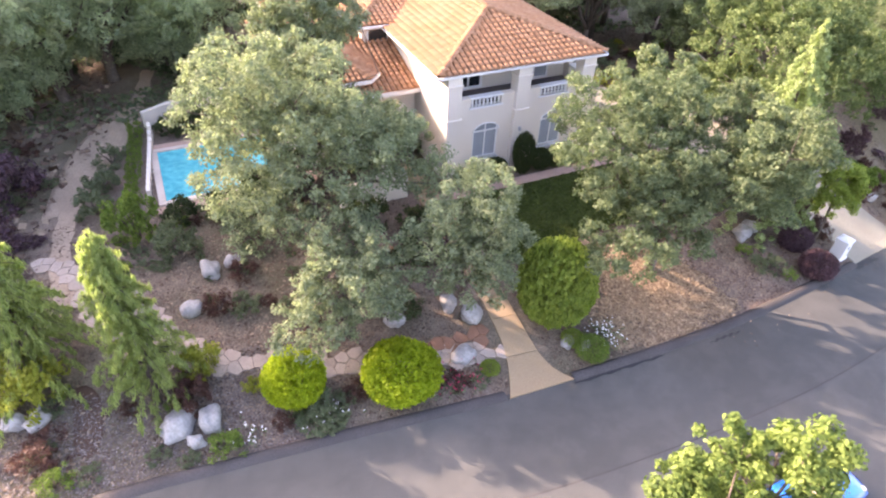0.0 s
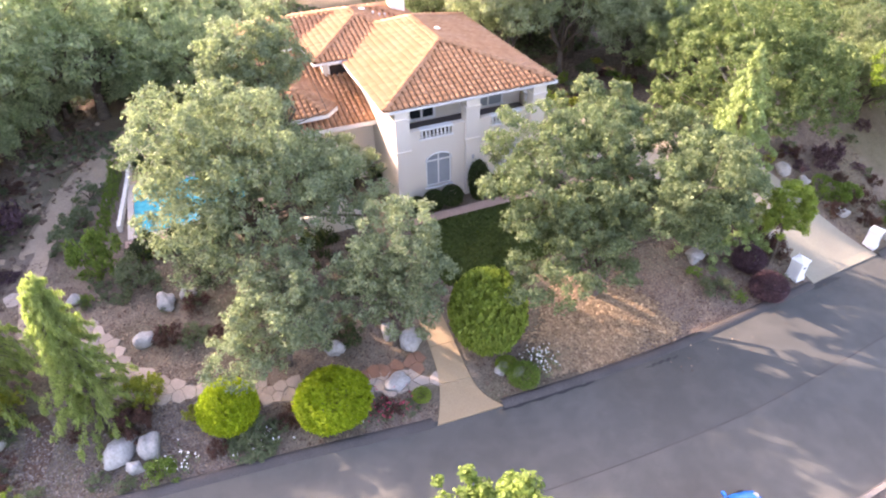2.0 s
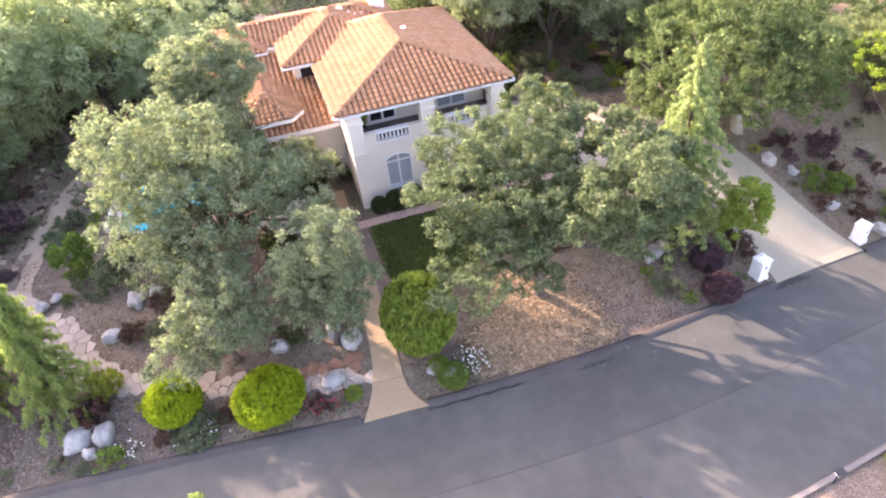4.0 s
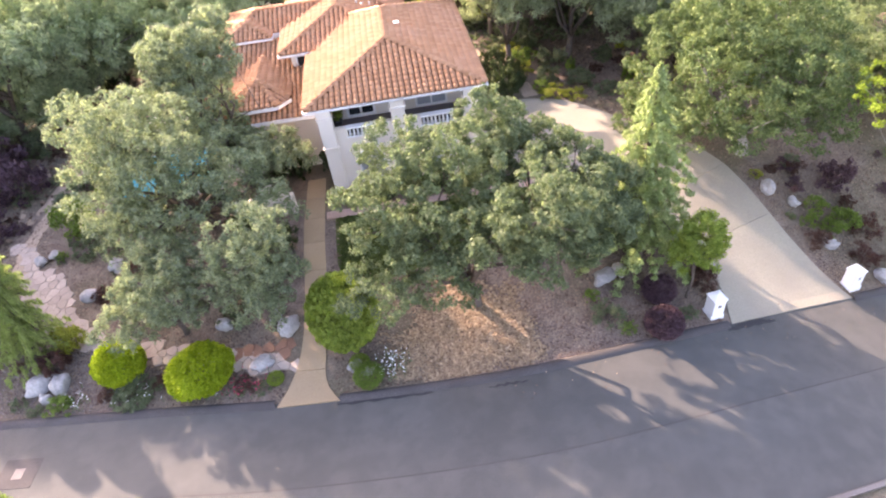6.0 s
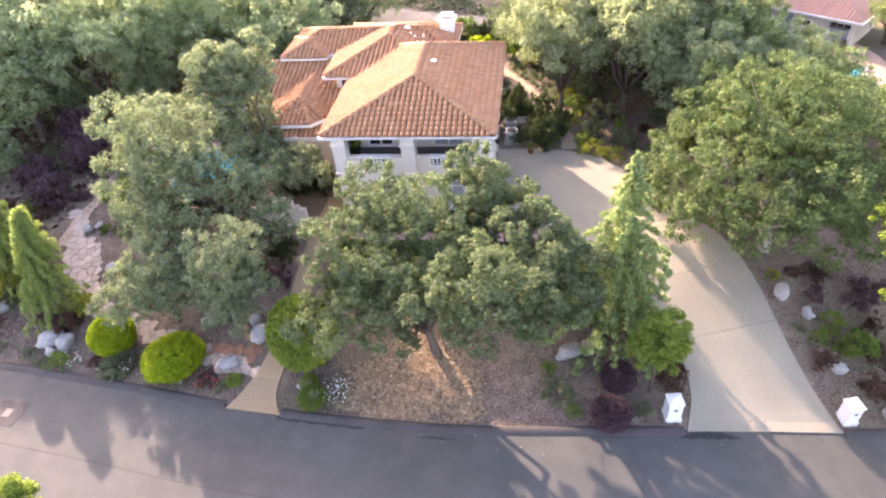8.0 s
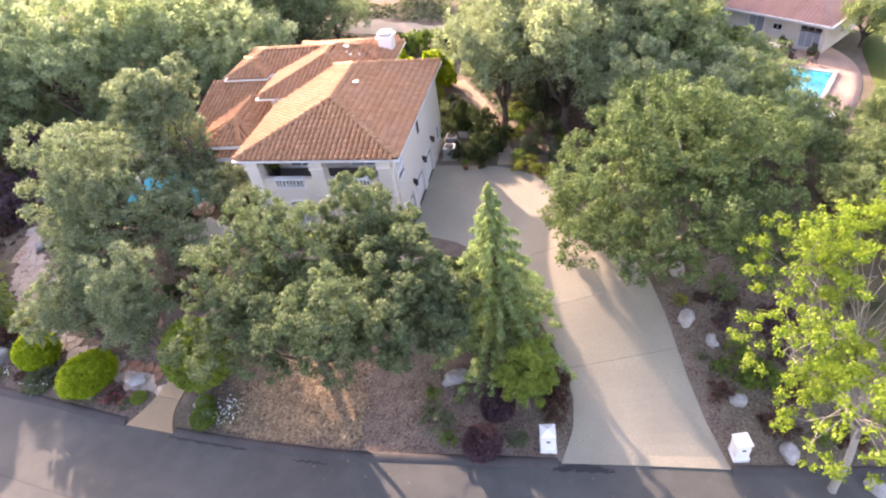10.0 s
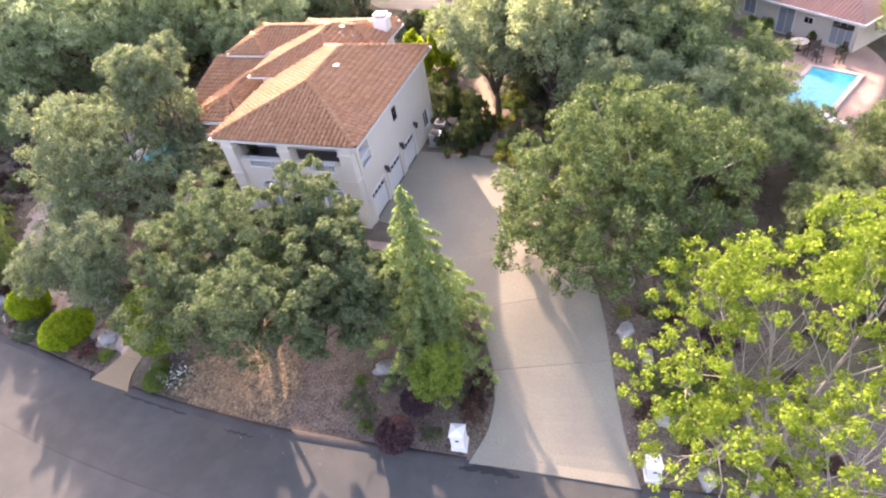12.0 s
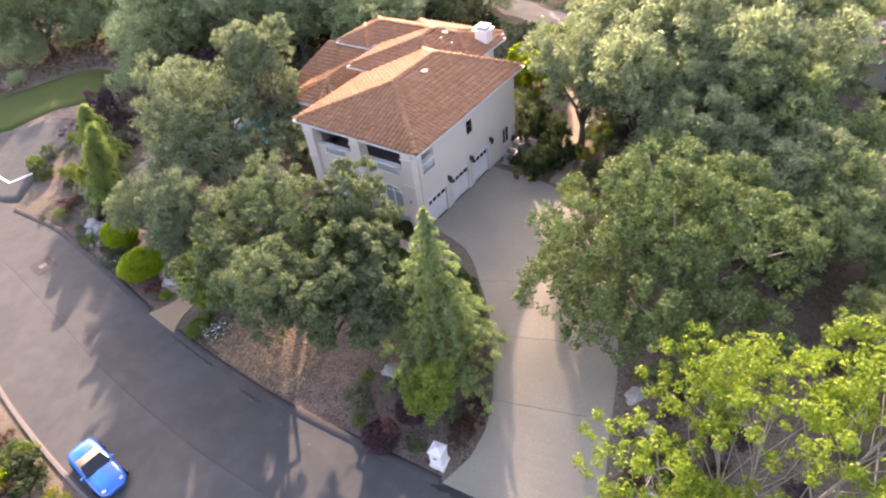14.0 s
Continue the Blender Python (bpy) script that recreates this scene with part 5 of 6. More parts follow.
part("chimney_cap", Shape().box(-4.87, 13.78, 7.3, -3.63, 14.92, 7.41).box(-4.7, 13.95, 7.62, -3.8, 14.75, 7.67), MAT["white"], ch)
part("chimney_flue", Shape().box(-4.65, 14.0, 7.42, -3.85, 14.7, 7.63), MAT["steel"], ch)

# roofs: each slope is a polygon, lower edge first, seen from outside counter-clockwise
SLOPES = []
HIPS = []


def hip_roof(x0, y0, x1, y1, z, rise, front=None, back=None, along="y", name="roof"):
    """A hip roof over a rectangle at eave height z; front and back: how far the ridge ends lie from the ends."""
    if along == "y":
        hw = (x1 - x0) / 2
        a, b = Vector(((x0 + x1) / 2, y0 + (hw if front is None else front), z + rise)), Vector(((x0 + x1) / 2, y1 - (hw if back is None else back), z + rise))
        c = [Vector((x0, y0, z)), Vector((x1, y0, z)), Vector((x1, y1, z)), Vector((x0, y1, z))]
        slopes = [[c[0], c[1], a], [c[1], c[2], b, a], [c[2], c[3], b], [c[3], c[0], a, b]]
        hips = [(c[0], a), (c[1], a), (c[2], b), (c[3], b), (a, b)]
    else:
        hw = (y1 - y0) / 2
        a, b = Vector((x0 + (hw if front is None else front), (y0 + y1) / 2, z + rise)), Vector((x1 - (hw if back is None else back), (y0 + y1) / 2, z + rise))
        c = [Vector((x0, y0, z)), Vector((x1, y0, z)), Vector((x1, y1, z)), Vector((x0, y1, z))]
        slopes = [[c[0], c[1], b, a], [c[1], c[2], b], [c[2], c[3], a, b], [c[3], c[0], a]]
        hips = [(c[0], a), (c[3], a), (c[1], b), (c[2], b), (a, b)]
    s = Shape()
    low = [p - Vector((0, 0, 0.06)) for p in c]
    s.add(low, [(3, 2, 1, 0)])
    for sl in slopes:
        s.add(sl, [tuple(range(len(sl)))])
    for k in range(4):
        s.add([low[k], low[(k + 1) % 4], c[(k + 1) % 4], c[k]], [(0, 1, 2, 3)])
    r = part("roof", s, MAT["deck"], house, "hip roof of curved orange clay tiles")
    f = Shape()
    for k in range(4):
        p, q = c[k], c[(k + 1) % 4]
        d = (q - p).normalized()
        o = Vector((d.y, -d.x, 0))
        pp, qq = p - d * 0.06, q + d * 0.06
        f.add([pp, qq, qq + o * 0.09, pp + o * 0.09, pp - Vector((0, 0, 0.13)), qq - Vector((0, 0, 0.13)), qq + o * 0.07 - Vector((0, 0, 0.13)), pp + o * 0.07 - Vector((0, 0, 0.13))], [(0, 1, 2, 3), (7, 6, 5, 4), (3, 2, 6, 7), (0, 4, 5, 1), (0, 3, 7, 4), (1, 5, 6, 2)])
    part("fascia", f, MAT["white"], r, "white painted fascia and gutter")
    SLOPES.extend((r, sl) for sl in slopes)
    HIPS.extend((r, *h) for h in hips)
    return r


main_roof = hip_roof(-10, 0, 0, 12.5, EAVE + 0.03, 1.45, 4.65, 3.2)
hip_roof(-11.75, 7.4, -4.0, 16.6, 6.22, 1.05, 4.4, 3.4)
hip_roof(-15.7, 11.4, -3.4, 15.9, 6.2, 0.86, 2.3, 2.7, "x")
hip_roof(-15.75, 10.6, -12.45, 14.2, 6.22, 0.56, 1.65, 1.7)
# lean-to roof of the low wing, and the bay's small hip
lo = [Vector((-16.9, 3.6, 3.95)), Vector((-9.4, 3.6, 3.95)), Vector((-9.4, 11.0, 5.95)), Vector((-16.9, 11.0, 5.95))]
s = Shape().add(lo + [p - Vector((0, 0, 0.15)) for p in lo], [(0, 1, 2, 3), (7, 6, 5, 4), (0, 4, 5, 1), (1, 5, 6, 2), (2, 6, 7, 3), (3, 7, 4, 0)])
low_roof = part("roof", s, MAT["deck"], house, "low lean-to roof of orange clay tiles")
part("fascia", Shape().box(-16.95, 3.5, 3.75, -9.4, 3.6, 3.98), MAT["white"], low_roof)
SLOPES.append((low_roof, lo))
apex = Vector((-13.3, 6.6, 5.28))
ring = [Vector((-15.2, 4.8, 4.64)), Vector((-14.55, 3.95, 4.64)), Vector((-12.05, 4.0, 4.64)), Vector((-11.3, 4.8, 4.64))]
tail = [Vector((-11.3, 7.6, 4.85)), Vector((-15.2, 7.6, 4.85))]
top2 = Vector((-13.1, 9.4, 5.5))
s = Shape().add(ring + [apex, top2] + tail, [(0, 1, 4), (1, 2, 4), (2, 3, 4), (3, 6, 5, 4), (7, 0, 4, 5), (3, 2, 1, 0)])
bay_roof = part("roof", s, MAT["deck"], house, "small hipped bay roof of clay tiles")
f = Shape()
for p, q in ((ring[0], ring[1]), (ring[1], ring[2]), (ring[2], ring[3])):
    d = (q - p).normalized()
    o = Vector((d.y, -d.x, 0)) * 0.08
    dn = Vector((0, 0, 0.2))
    f.add([p, q, q + o, p + o, p - dn, q - dn, q + o - dn, p + o - dn], [(0, 1, 2, 3), (7, 6, 5, 4), (3, 2, 6, 7), (0, 4, 5, 1), (0, 3, 7, 4), (1, 5, 6, 2)])
part("fascia", f, MAT["white"], bay_roof)
SLOPES += [(bay_roof, [ring[3], tail[0], top2, apex]), (bay_roof, [tail[1], ring[0], apex, top2]), (bay_roof, [ring[0], ring[1], apex]), (bay_roof, [ring[1], ring[2], apex]), (bay_roof, [ring[2], ring[3], apex])]
HIPS += [(bay_roof, ring[0], apex), (bay_roof, ring[1], apex), (bay_roof, ring[2], apex), (bay_roof, ring[3], apex), (bay_roof, apex, top2)]
for x, y, z in ((-6.55, 12.2, 6.95), (-6.2, 11.9, 6.85), (-5.7, 12.3, 6.7)):
    part("vent_pipe", Shape().turned([(0.05, -0.2), (0.05, 0.22), (0.08, 0.24), (0.08, 0.3), (0.02, 0.33)], 8), MAT["steel"], house, "short metal vent pipe").location = (x, y, z)
for x, y, z in ((-4.25, 6.95, 7.34), (-7.0, 13.3, 7.1)):
    part("roof_vent", Shape().box(-0.2, -0.16, -0.15, 0.2, 0.16, 0.08).box(-0.17, -0.2, 0.08, 0.17, 0.13, 0.11), MAT["white"], house, "small white roof vent").location = (x, y, z)
# slanting rainwater pipes under the eaves, a potted plant on the balcony
for a, b in (((-9.7, 0.35, 5.9), (-9.3, 0.95, 5.35)), ((-0.3, 0.35, 5.9), (-0.75, 0.95, 5.35))):
    part("downpipe", Shape().tube([a, ((a[0] + b[0]) / 2, (a[1] + b[1]) / 2 - 0.04, (a[2] + b[2]) / 2), b], [0.06, 0.06, 0.06], 8), MAT["white"], house, "white slanting rainwater pipe", True)


# ---- garden structures and small things ----
def boulder(x, y, r, h, seed, label="pale grey rounded boulder half sunk in the mulch", name="boulder"):
    bm = bmesh.new()
    bmesh.ops.create_icosphere(bm, subdivisions=3, radius=1)
    o = Vector((seed * 3.7, seed * 1.3, 0))
    for v in bm.verts:
        k = 1 + 0.42 * noise.noise(v.co * 1.2 + o) + 0.14 * noise.noise(v.co * 2.7 + o) - 0.12 * abs(noise.noise(v.co * 1.9 - o))
        v.co = Vector((v.co.x * r * k, v.co.y * r * 0.72 * k, v.co.z * h * 0.9 * k))
    me = bpy.data.meshes.new(name)
    bm.to_mesh(me)
    bm.free()
    me.materials.append(MAT["rock"])
    me.polygons.foreach_set("use_smooth", [True] * len(me.polygons))
    ob = new(name, me)
    ob.matrix_basis = pose(x, y, gz(x, y, h * 0.3), 0, 0, seed * 47 % 360)
    return tagged(ob, label, "boulder", "garden boulders")


for k, (x, y, r, h) in enumerate([(-24.45, -9.5, 0.78, 0.5), (-23.35, -9.75, 0.55, 0.6), (-24.0, -10.35, 0.36, 0.35), (-29.6, -7.4, 0.4, 0.5), (-28.9, -7.6, 0.5, 0.5), (-22.1, -2.5, 0.6, 0.45), (-21.1, -2.4, 0.45, 0.4), (-23.2, -4.4, 0.5, 0.4), (-12.2, -8.8, 0.7, 0.5), (-12.9, -8.0, 0.5, 0.45), (-15.5, -8.0, 0.5, 0.5), (-13.5, -10.6, 0.55, 0.35), (15.2, -4.2, 0.55, 0.5), (16.4, -5.1, 0.4, 0.35), (17.4, -7.7, 0.45, 0.4), (4.0, -8.9, 0.7, 0.35), (4.9, -8.6, 0.5, 0.35), (-26.8, -1.2, 0.45, 0.35), (-26.0, -0.9, 0.4, 0.35), (-9.0, -11.6, 0.4, 0.35), (19.5, -9.6, 0.5, 0.45), (23.0, -10.5, 0.5, 0.5), (-8.4, -12.0, 0.35, 0.3)]):
    boulder(x, y, r, h, k + 1)


def mailbox_pillar(x, y, turn, label):
    t = thing("mailbox_pillar", label, "gate pillar", "driveway pillars")
    part("shaft", Shape().box(-0.4, -0.4, -0.3, 0.4, 0.4, 1.3), MAT["white"], t, bevel=0.02)
    part("base", Shape().box(-0.47, -0.47, -0.3, 0.47, 0.47, 0.18), MAT["white"], t, bevel=0.02)
    s = Shape().box(-0.44, -0.44, 1.3, 0.44, 0.44, 1.38)
    s.add([(-0.43, -0.43, 1.38), (0.43, -0.43, 1.38), (0.43, 0.43, 1.38), (-0.43, 0.43, 1.38), (0, 0, 1.56)], [(0, 1, 4), (1, 2, 4), (2, 3, 4), (3, 0, 4)])
    part("cap", s, MAT["white"], t)
    part("plaque", Shape().box(-0.1, -0.412, 0.85, 0.1, -0.398, 1.0), MAT["dark"], t, "small dark plaque")
    t.matrix_basis = pose(x, y, gz(x, y), 0, 0, turn) @ Matrix.Diagonal((0.8, 0.8, 0.88, 1))
    return t


mailbox_pillar(8.62, -11.6, 8, "square white stucco gate pillar with pyramid cap")
mailbox_pillar(17.15, -10.15, 14, "square white stucco gate pillar with pyramid cap")

setting("foundation_path", Shape().box(-10.1, -1.75, -0.3, 2.4, -1.05, 0.05), MAT["patio"], "pinkish paved strip between lawn and hedge", "path")

# pool terrace
def pool(name, x0, y0, x1, y1, turn, at, label):
    t = thing(name, label, "swimming pool")
    w = 0.35
    part("coping", Shape().box(x0 - w, y0 - w, -0.1, x1 + w, y0, 0.14).box(x0 - w, y1, -0.1, x1 + w, y1 + w, 0.14).box(x0 - w, y0, -0.1, x0, y1, 0.14).box(x1, y0, -0.1, x1 + w, y1, 0.14), MAT["coping"], t, "pale stone coping", bevel=0.02)
    part("water", Shape().box(x0, y0, -0.1, x1, y1, 0.07), MAT["water"], t, "turquoise pool water")
    t.matrix_basis = pose(*at, 0, 0, turn)
    return t


pool("swimming_pool", -3.2, -2.6, 3.2, 2.6, 0, (-20.1, 6.0, 0.0), "turquoise swimming pool with pale coping")
setting("pool_terrace", Shape().box(-23.8, 2.5, -0.3, -15.4, 3.1, 0.05).box(-23.5, 8.9, -0.3, -15.4, 9.6, 0.05).box(-16.6, 3.1, -0.3, -15.5, 8.9, 0.05), MAT["patio"], "tan paved pool terrace", "terrace")
s = Shape()
for k in range(12):
    y, h = 4.2 + k * 0.58, 0.4 + 0.4 * max(0, (k - 8) / 3) ** 2
    s.box(-24.12 + 0.055 * k, y, -0.5, -23.92 + 0.055 * k, y + 0.58, h)
setting("pool_wall", s, MAT["stucco"], "low white curved pool wall", "wall")
setting("garden_wall", Shape().prism([(-23.6, 12.0), (-21.0, 13.4), (-18.4, 13.8), (-18.4, 14.05), (-21.1, 13.65), (-23.7, 12.25)], -0.5, 1.0), MAT["stucco"], "cream stucco garden wall", "wall")
arch_wall = Shape()
for k in range(10):
    x = -15.4 + k * 0.36
    arch_wall.box(x, -0.55, -0.8, x + 0.36, -0.25, 1.3 + 0.75 * max(0.0, math.sin((k - 3) / 6 * math.pi)) ** 2)
setting("courtyard_wall", arch_wall, MAT["stucco"], "curved-top cream courtyard wall", "wall")
for x, y, r, h in [(-24.75 + 0.08 * k, 4.4 + k * 1.0, 0.5, 1.0) for k in range(8)]:
    shrub("hedge_shrub", "dense dark hedge shrub along the pool wall", x, y, r, h, "mid", 1500, 0.13, 3, "pool hedge")

for x, y, r, h in ((-22.3, 10.8, 1.0, 1.3), (-20.6, 11.2, 1.3, 1.6), (-18.6, 11.4, 1.4, 1.7), (-17.0, 11.0, 1.2, 1.5), (-22.8, 1.7, 1.1, 1.1), (-20.8, 1.5, 1.3, 1.2), (-18.9, 1.6, 1.4, 2.2), (-17.3, 2.1, 1.4, 2.6)):
    shrub("dark_shrub", "rounded dark green dense shrub beside the pool", x, y, r, h, "hedge", 3600, 0.10, int(abs(x * 3)), "garden shrubs")

# machines behind the garage
def ac_unit(x, y):
    t = thing("air_conditioner", "pale grey outdoor air-conditioning unit", "air conditioner", "air conditioners", "", (x, y, 0))
    part("case", Shape().box(-0.42, -0.42, 0.08, 0.42, 0.42, 0.9), MAT["steel"], t, bevel=0.02)
    part("grille", Shape().turned([(0.33, 0), (0.33, 0.03), (0.1, 0.05)], 14, (0, 0, 0.9)), MAT["dark"], t, "dark round fan grille")
    part("pad", Shape().box(-0.55, -0.55, -0.1, 0.55, 0.55, 0.08), MAT["kerb"], t)


ac_unit(0.4, 11.2)
ac_unit(0.5, 9.7)
part("gate_wall", Shape().box(-0.3, 12.3, -0.2, 3.4, 12.55, 0.45), MAT["coping"], thing("fence", "low pale stone border behind the garage", "border"))


def flower_pot(x, y):
    t = thing("flower_pot", "terracotta pot with small plant on the driveway", "flower pot", "", "", (x, y, gz(x, y, 0.06)))
    part("pot", Shape().turned([(0.16, 0), (0.24, 0.36), (0.27, 0.38), (0.27, 0.44), (0.2, 0.44)], 12), MAT["brickred"], t, "", True)
    v, n = leaf_cloud(np.random.default_rng(3), [(0, 0, 0.62)], [0.3], [160], 0.14)
    new("plant", leaf_mesh("plant", v, n, MAT["mid"])).parent = t


flower_pot(1.9, 8.0)
t = thing("potted_plant", "leafy green plant in a dark pot on the balcony", "potted plant", "", "", (-8.5, 1.6, 3.97))
part("pot", Shape().turned([(0.18, 0), (0.26, 0.4), (0.29, 0.42), (0.29, 0.48), (0.2, 0.48)], 12), MAT["dark"], t, "", True)
v, n = leaf_cloud(np.random.default_rng(4), [(0, 0, 0.8), (0.15, 0.1, 1.05)], [0.4, 0.3], [220, 140], 0.16)
new("plant", leaf_mesh("plant", v, n, MAT["mid"])).parent = t


# the car
def car(x, y, turn):
    t = thing("car", "bright blue two-seat convertible with tan soft top", "car")
    # sections along the length: (x, half width, sill z, shoulder z, deck z)
    rows = [(-2.02, 0.55, 0.42, 0.60, 0.66), (-1.92, 0.74, 0.30, 0.70, 0.82), (-1.5, 0.83, 0.24, 0.78, 0.92), (-0.9, 0.85, 0.22, 0.80, 0.93), (-0.3, 0.83, 0.20, 0.78, 0.88), (0.4, 0.83, 0.20, 0.76, 0.86), (0.9, 0.84, 0.21, 0.74, 0.84), (1.4, 0.82, 0.24, 0.68, 0.76), (1.8, 0.74, 0.28, 0.58, 0.64), (2.0, 0.52, 0.38, 0.48, 0.52)]
    s = Shape()
    for X, w, z0, z1, z2 in rows:
        s.v += [(X, -w * 0.9, z0), (X, -w, (z0 + z1) / 2), (X, -w * 0.97, z1), (X, -w * 0.7, z2 - 0.02), (X, 0, z2 + 0.02), (X, w * 0.7, z2 - 0.02), (X, w * 0.97, z1), (X, w, (z0 + z1) / 2), (X, w * 0.9, z0)]
    n = 9
    s.f = [(i * n + k, (i + 1) * n + k, (i + 1) * n + (k + 1) % n, i * n + (k + 1) % n) for i in range(len(rows) - 1) for k in range(n)] + [tuple(range(n)), tuple((len(rows) - 1) * n + k for k in range(n - 1, -1, -1))]
    part("body", s, MAT["blue"], t, "glossy bright blue bodywork", True)
    top = Shape().add([(-0.95, -0.62, 0.9), (-0.95, 0.62, 0.9), (-0.62, -0.56, 1.2), (-0.62, 0.56, 1.2), (-0.05, -0.54, 1.25), (-0.05, 0.54, 1.25), (-0.1, -0.66, 0.88), (-0.1, 0.66, 0.88), (-0.35, 0, 1.29)], [(0, 2, 3, 1), (2, 4, 8), (4, 5, 8), (5, 3, 8), (3, 2, 8), (0, 6, 4, 2), (1, 3, 5, 7)])
    part("soft_top", top, MAT["tan"], t, "tan canvas soft top", True)
    part("windscreen", Shape().add([(-0.05, -0.54, 1.25), (-0.05, 0.54, 1.25), (0.55, 0.7, 0.86), (0.55, -0.7, 0.86), (-0.05, -0.56, 1.22), (0.52, -0.72, 0.84), (0.52, 0.72, 0.84), (-0.05, 0.56, 1.22)], [(0, 3, 2, 1), (4, 7, 6, 5), (0, 4, 5, 3), (1, 2, 6, 7)]), MAT["glass"], t, "dark raked windscreen")
    part("rear_window", Shape().add([(-0.94, -0.42, 0.93), (-0.94, 0.42, 0.93), (-0.7, 0.38, 1.15), (-0.7, -0.38, 1.15), (-0.97, -0.42, 0.93), (-0.97, 0.42, 0.93), (-0.73, 0.38, 1.16), (-0.73, -0.38, 1.16)], [(0, 1, 2, 3), (7, 6, 5, 4), (0, 4, 5, 1), (2, 6, 7, 3)]), MAT["glass"], t)
    for sy in (-1, 1):
        part("mirror", Shape().box(0.35, sy * 0.86 - 0.1, 0.88, 0.48, sy * 0.86 + 0.1, 1.0), MAT["blue"], t, bevel=0.02)
        part("headlight", Shape().turned([(0.13, 0), (0.11, 0.03), (0.02, 0.04)], 10, (1.74, sy * 0.5, 0.62)), MAT["pale_glass"], t)
        part("tail_light", Shape().box(-2.0, sy * 0.5 - 0.12, 0.62, -1.93, sy * 0.5 + 0.12, 0.74), MAT["brickred"], t)
        for X in (-1.28, 1.25):
            w = part("wheel", Shape().turned([(0.30, 0), (0.32, 0.04), (0.32, 0.16), (0.30, 0.2)], 18), MAT["rubber"], t, "black tyre", True)
            w.matrix_basis = pose(X, sy * 0.80 - 0.1, 0.32, -90, 0, 0)
            part("rim", Shape().turned([(0.2, 0), (0.2, 0.215), (0.05, 0.22)], 10), MAT["steel"], w, "silver alloy rim")
    part("bumper", Shape().box(1.85, -0.5, 0.28, 2.02, 0.5, 0.42), MAT["blue"], t, bevel=0.04)
    part("number_plate", Shape().box(-2.06, -0.22, 0.5, -2.03, 0.22, 0.6), MAT["white"], t)
    t.matrix_basis = pose(x, y, gz(x, y, 0.03), 0, 0, turn) @ Matrix.Diagonal((0.92, 0.88, 0.9, 1))


car(-5.2, -20.95, -4)

# small path light across the street
post = thing("path_light", "small dark garden light with white slatted head beside the kerb", "garden light", "", "", (3.2, -22.0, gz(3.2, -22.0)))
part("stem", Shape().turned([(0.05, -0.1), (0.035, 0.02), (0.035, 0.7), (0.06, 0.72)], 8), MAT["dark"], post)
for k in range(3):
    part("slat", Shape().box(-0.17 + 0.13 * k, -0.12, 0.72, -0.09 + 0.13 * k, 0.12, 0.80), MAT["white"], post, bevel=0.01)
part("head", Shape().box(-0.2, -0.14, 0.80, 0.2, 0.14, 0.83), MAT["dark"], post, bevel=0.01)

# manhole and street patch
man = thing("manhole", "square iron cover set in a dark asphalt patch", "manhole", "", "", (-23.9, -14.15, -1.393))
man.matrix_basis = pose(-23.9, -14.15, -1.385, -1.25, 0.12, -6)
part("patch", Shape().box(-0.85, -0.7, -0.05, 0.85, 0.7, 0.006), MAT["berm"], man, "dark asphalt patch")
part("cover", Shape().box(-0.22, -0.26, -0.02, 0.24, 0.24, 0.02), MAT["old_concrete"], man, "pale square cover", bevel=0.005)

# dark strips on the road: tar, and the kerb's shade painted in as colour
for a, b, o, w in ((-9.9, -5.4, -0.42, 0.2), (8.9, 11.6, -0.45, 0.4), (-3.0, -1.2, -0.62, 0.12), (9.3, 10.4, -2.2, 0.14)):
    xs = np.linspace(a, b, 14)
    ky, rz = kerb_y(xs), road_z(xs)
    tar = Shape()
    tar.v = [(x, k + o + (w if j else 0) * math.sin(math.pi * (0.12 + 0.8 * i / 13)) + 0.05 * math.sin(i * 2.1 + j), z + 0.022) for i, (x, k, z) in enumerate(zip(xs, ky, rz)) for j in (0, 1)]
    tar.f = [(2 * i, 2 * i + 2, 2 * i + 3, 2 * i + 1) for i in range(13)]
    setting("tar_stain", tar, MAT["tar"], "dark tar with painted shade along the kerb", "stain")

# the neighbours' place
pool("swimming_pool", -1.45, -2.75, 1.45, 2.75, -25, (25.5, 18.6, 0.08), "turquoise swimming pool on a pink patio")
patch([(21.6, 17.0), (24.4, 12.8), (27.6, 14.2), (29.8, 19), (30.2, 23), (28.5, 27), (24, 28), (21.6, 24)], 0.04, MAT["patio"], "patio", "pinkish paved patio round the pool", "patio", 32)
nb = thing("neighbour_house", "cream single-storey house with pinkish clay tile roof", "house")
part("wall", Shape().box(-6, 0, -0.3, 5.4, 6, 2.5), MAT["stucco"], nb)
rf = Shape().add([(-6.6, -0.6, 2.5), (6.0, -0.6, 2.5), (6.0, 6.6, 2.5), (-6.6, 6.6, 2.5), (-3.2, 3, 3.9), (2.6, 3, 3.9)], [(0, 1, 5, 4), (1, 2, 5), (2, 3, 4, 5), (3, 0, 4), (3, 2, 1, 0)])
nroof = part("roof", rf, MAT["pink_tile"], nb, "pinkish clay tile roof")
ribs = Shape()
for k in range(42):
    x = -6.5 + k * 0.3
    top = 1.0 if -3.2 < x < 2.6 else max(0.05, (x + 6.6) / 3.4 if x < 0 else (6.0 - x) / 3.4)
    ribs.tube([(x, -0.62, 2.53), (x + (0.0 if -3.2 < x < 2.6 else 0.0), -0.6 + 3.6 * top, 2.53 + 1.4 * top)], [0.07, 0.07], 5)
tagged(part("tile_field", ribs, MAT["pink_tile"], nroof), "", "", "", "stuff")
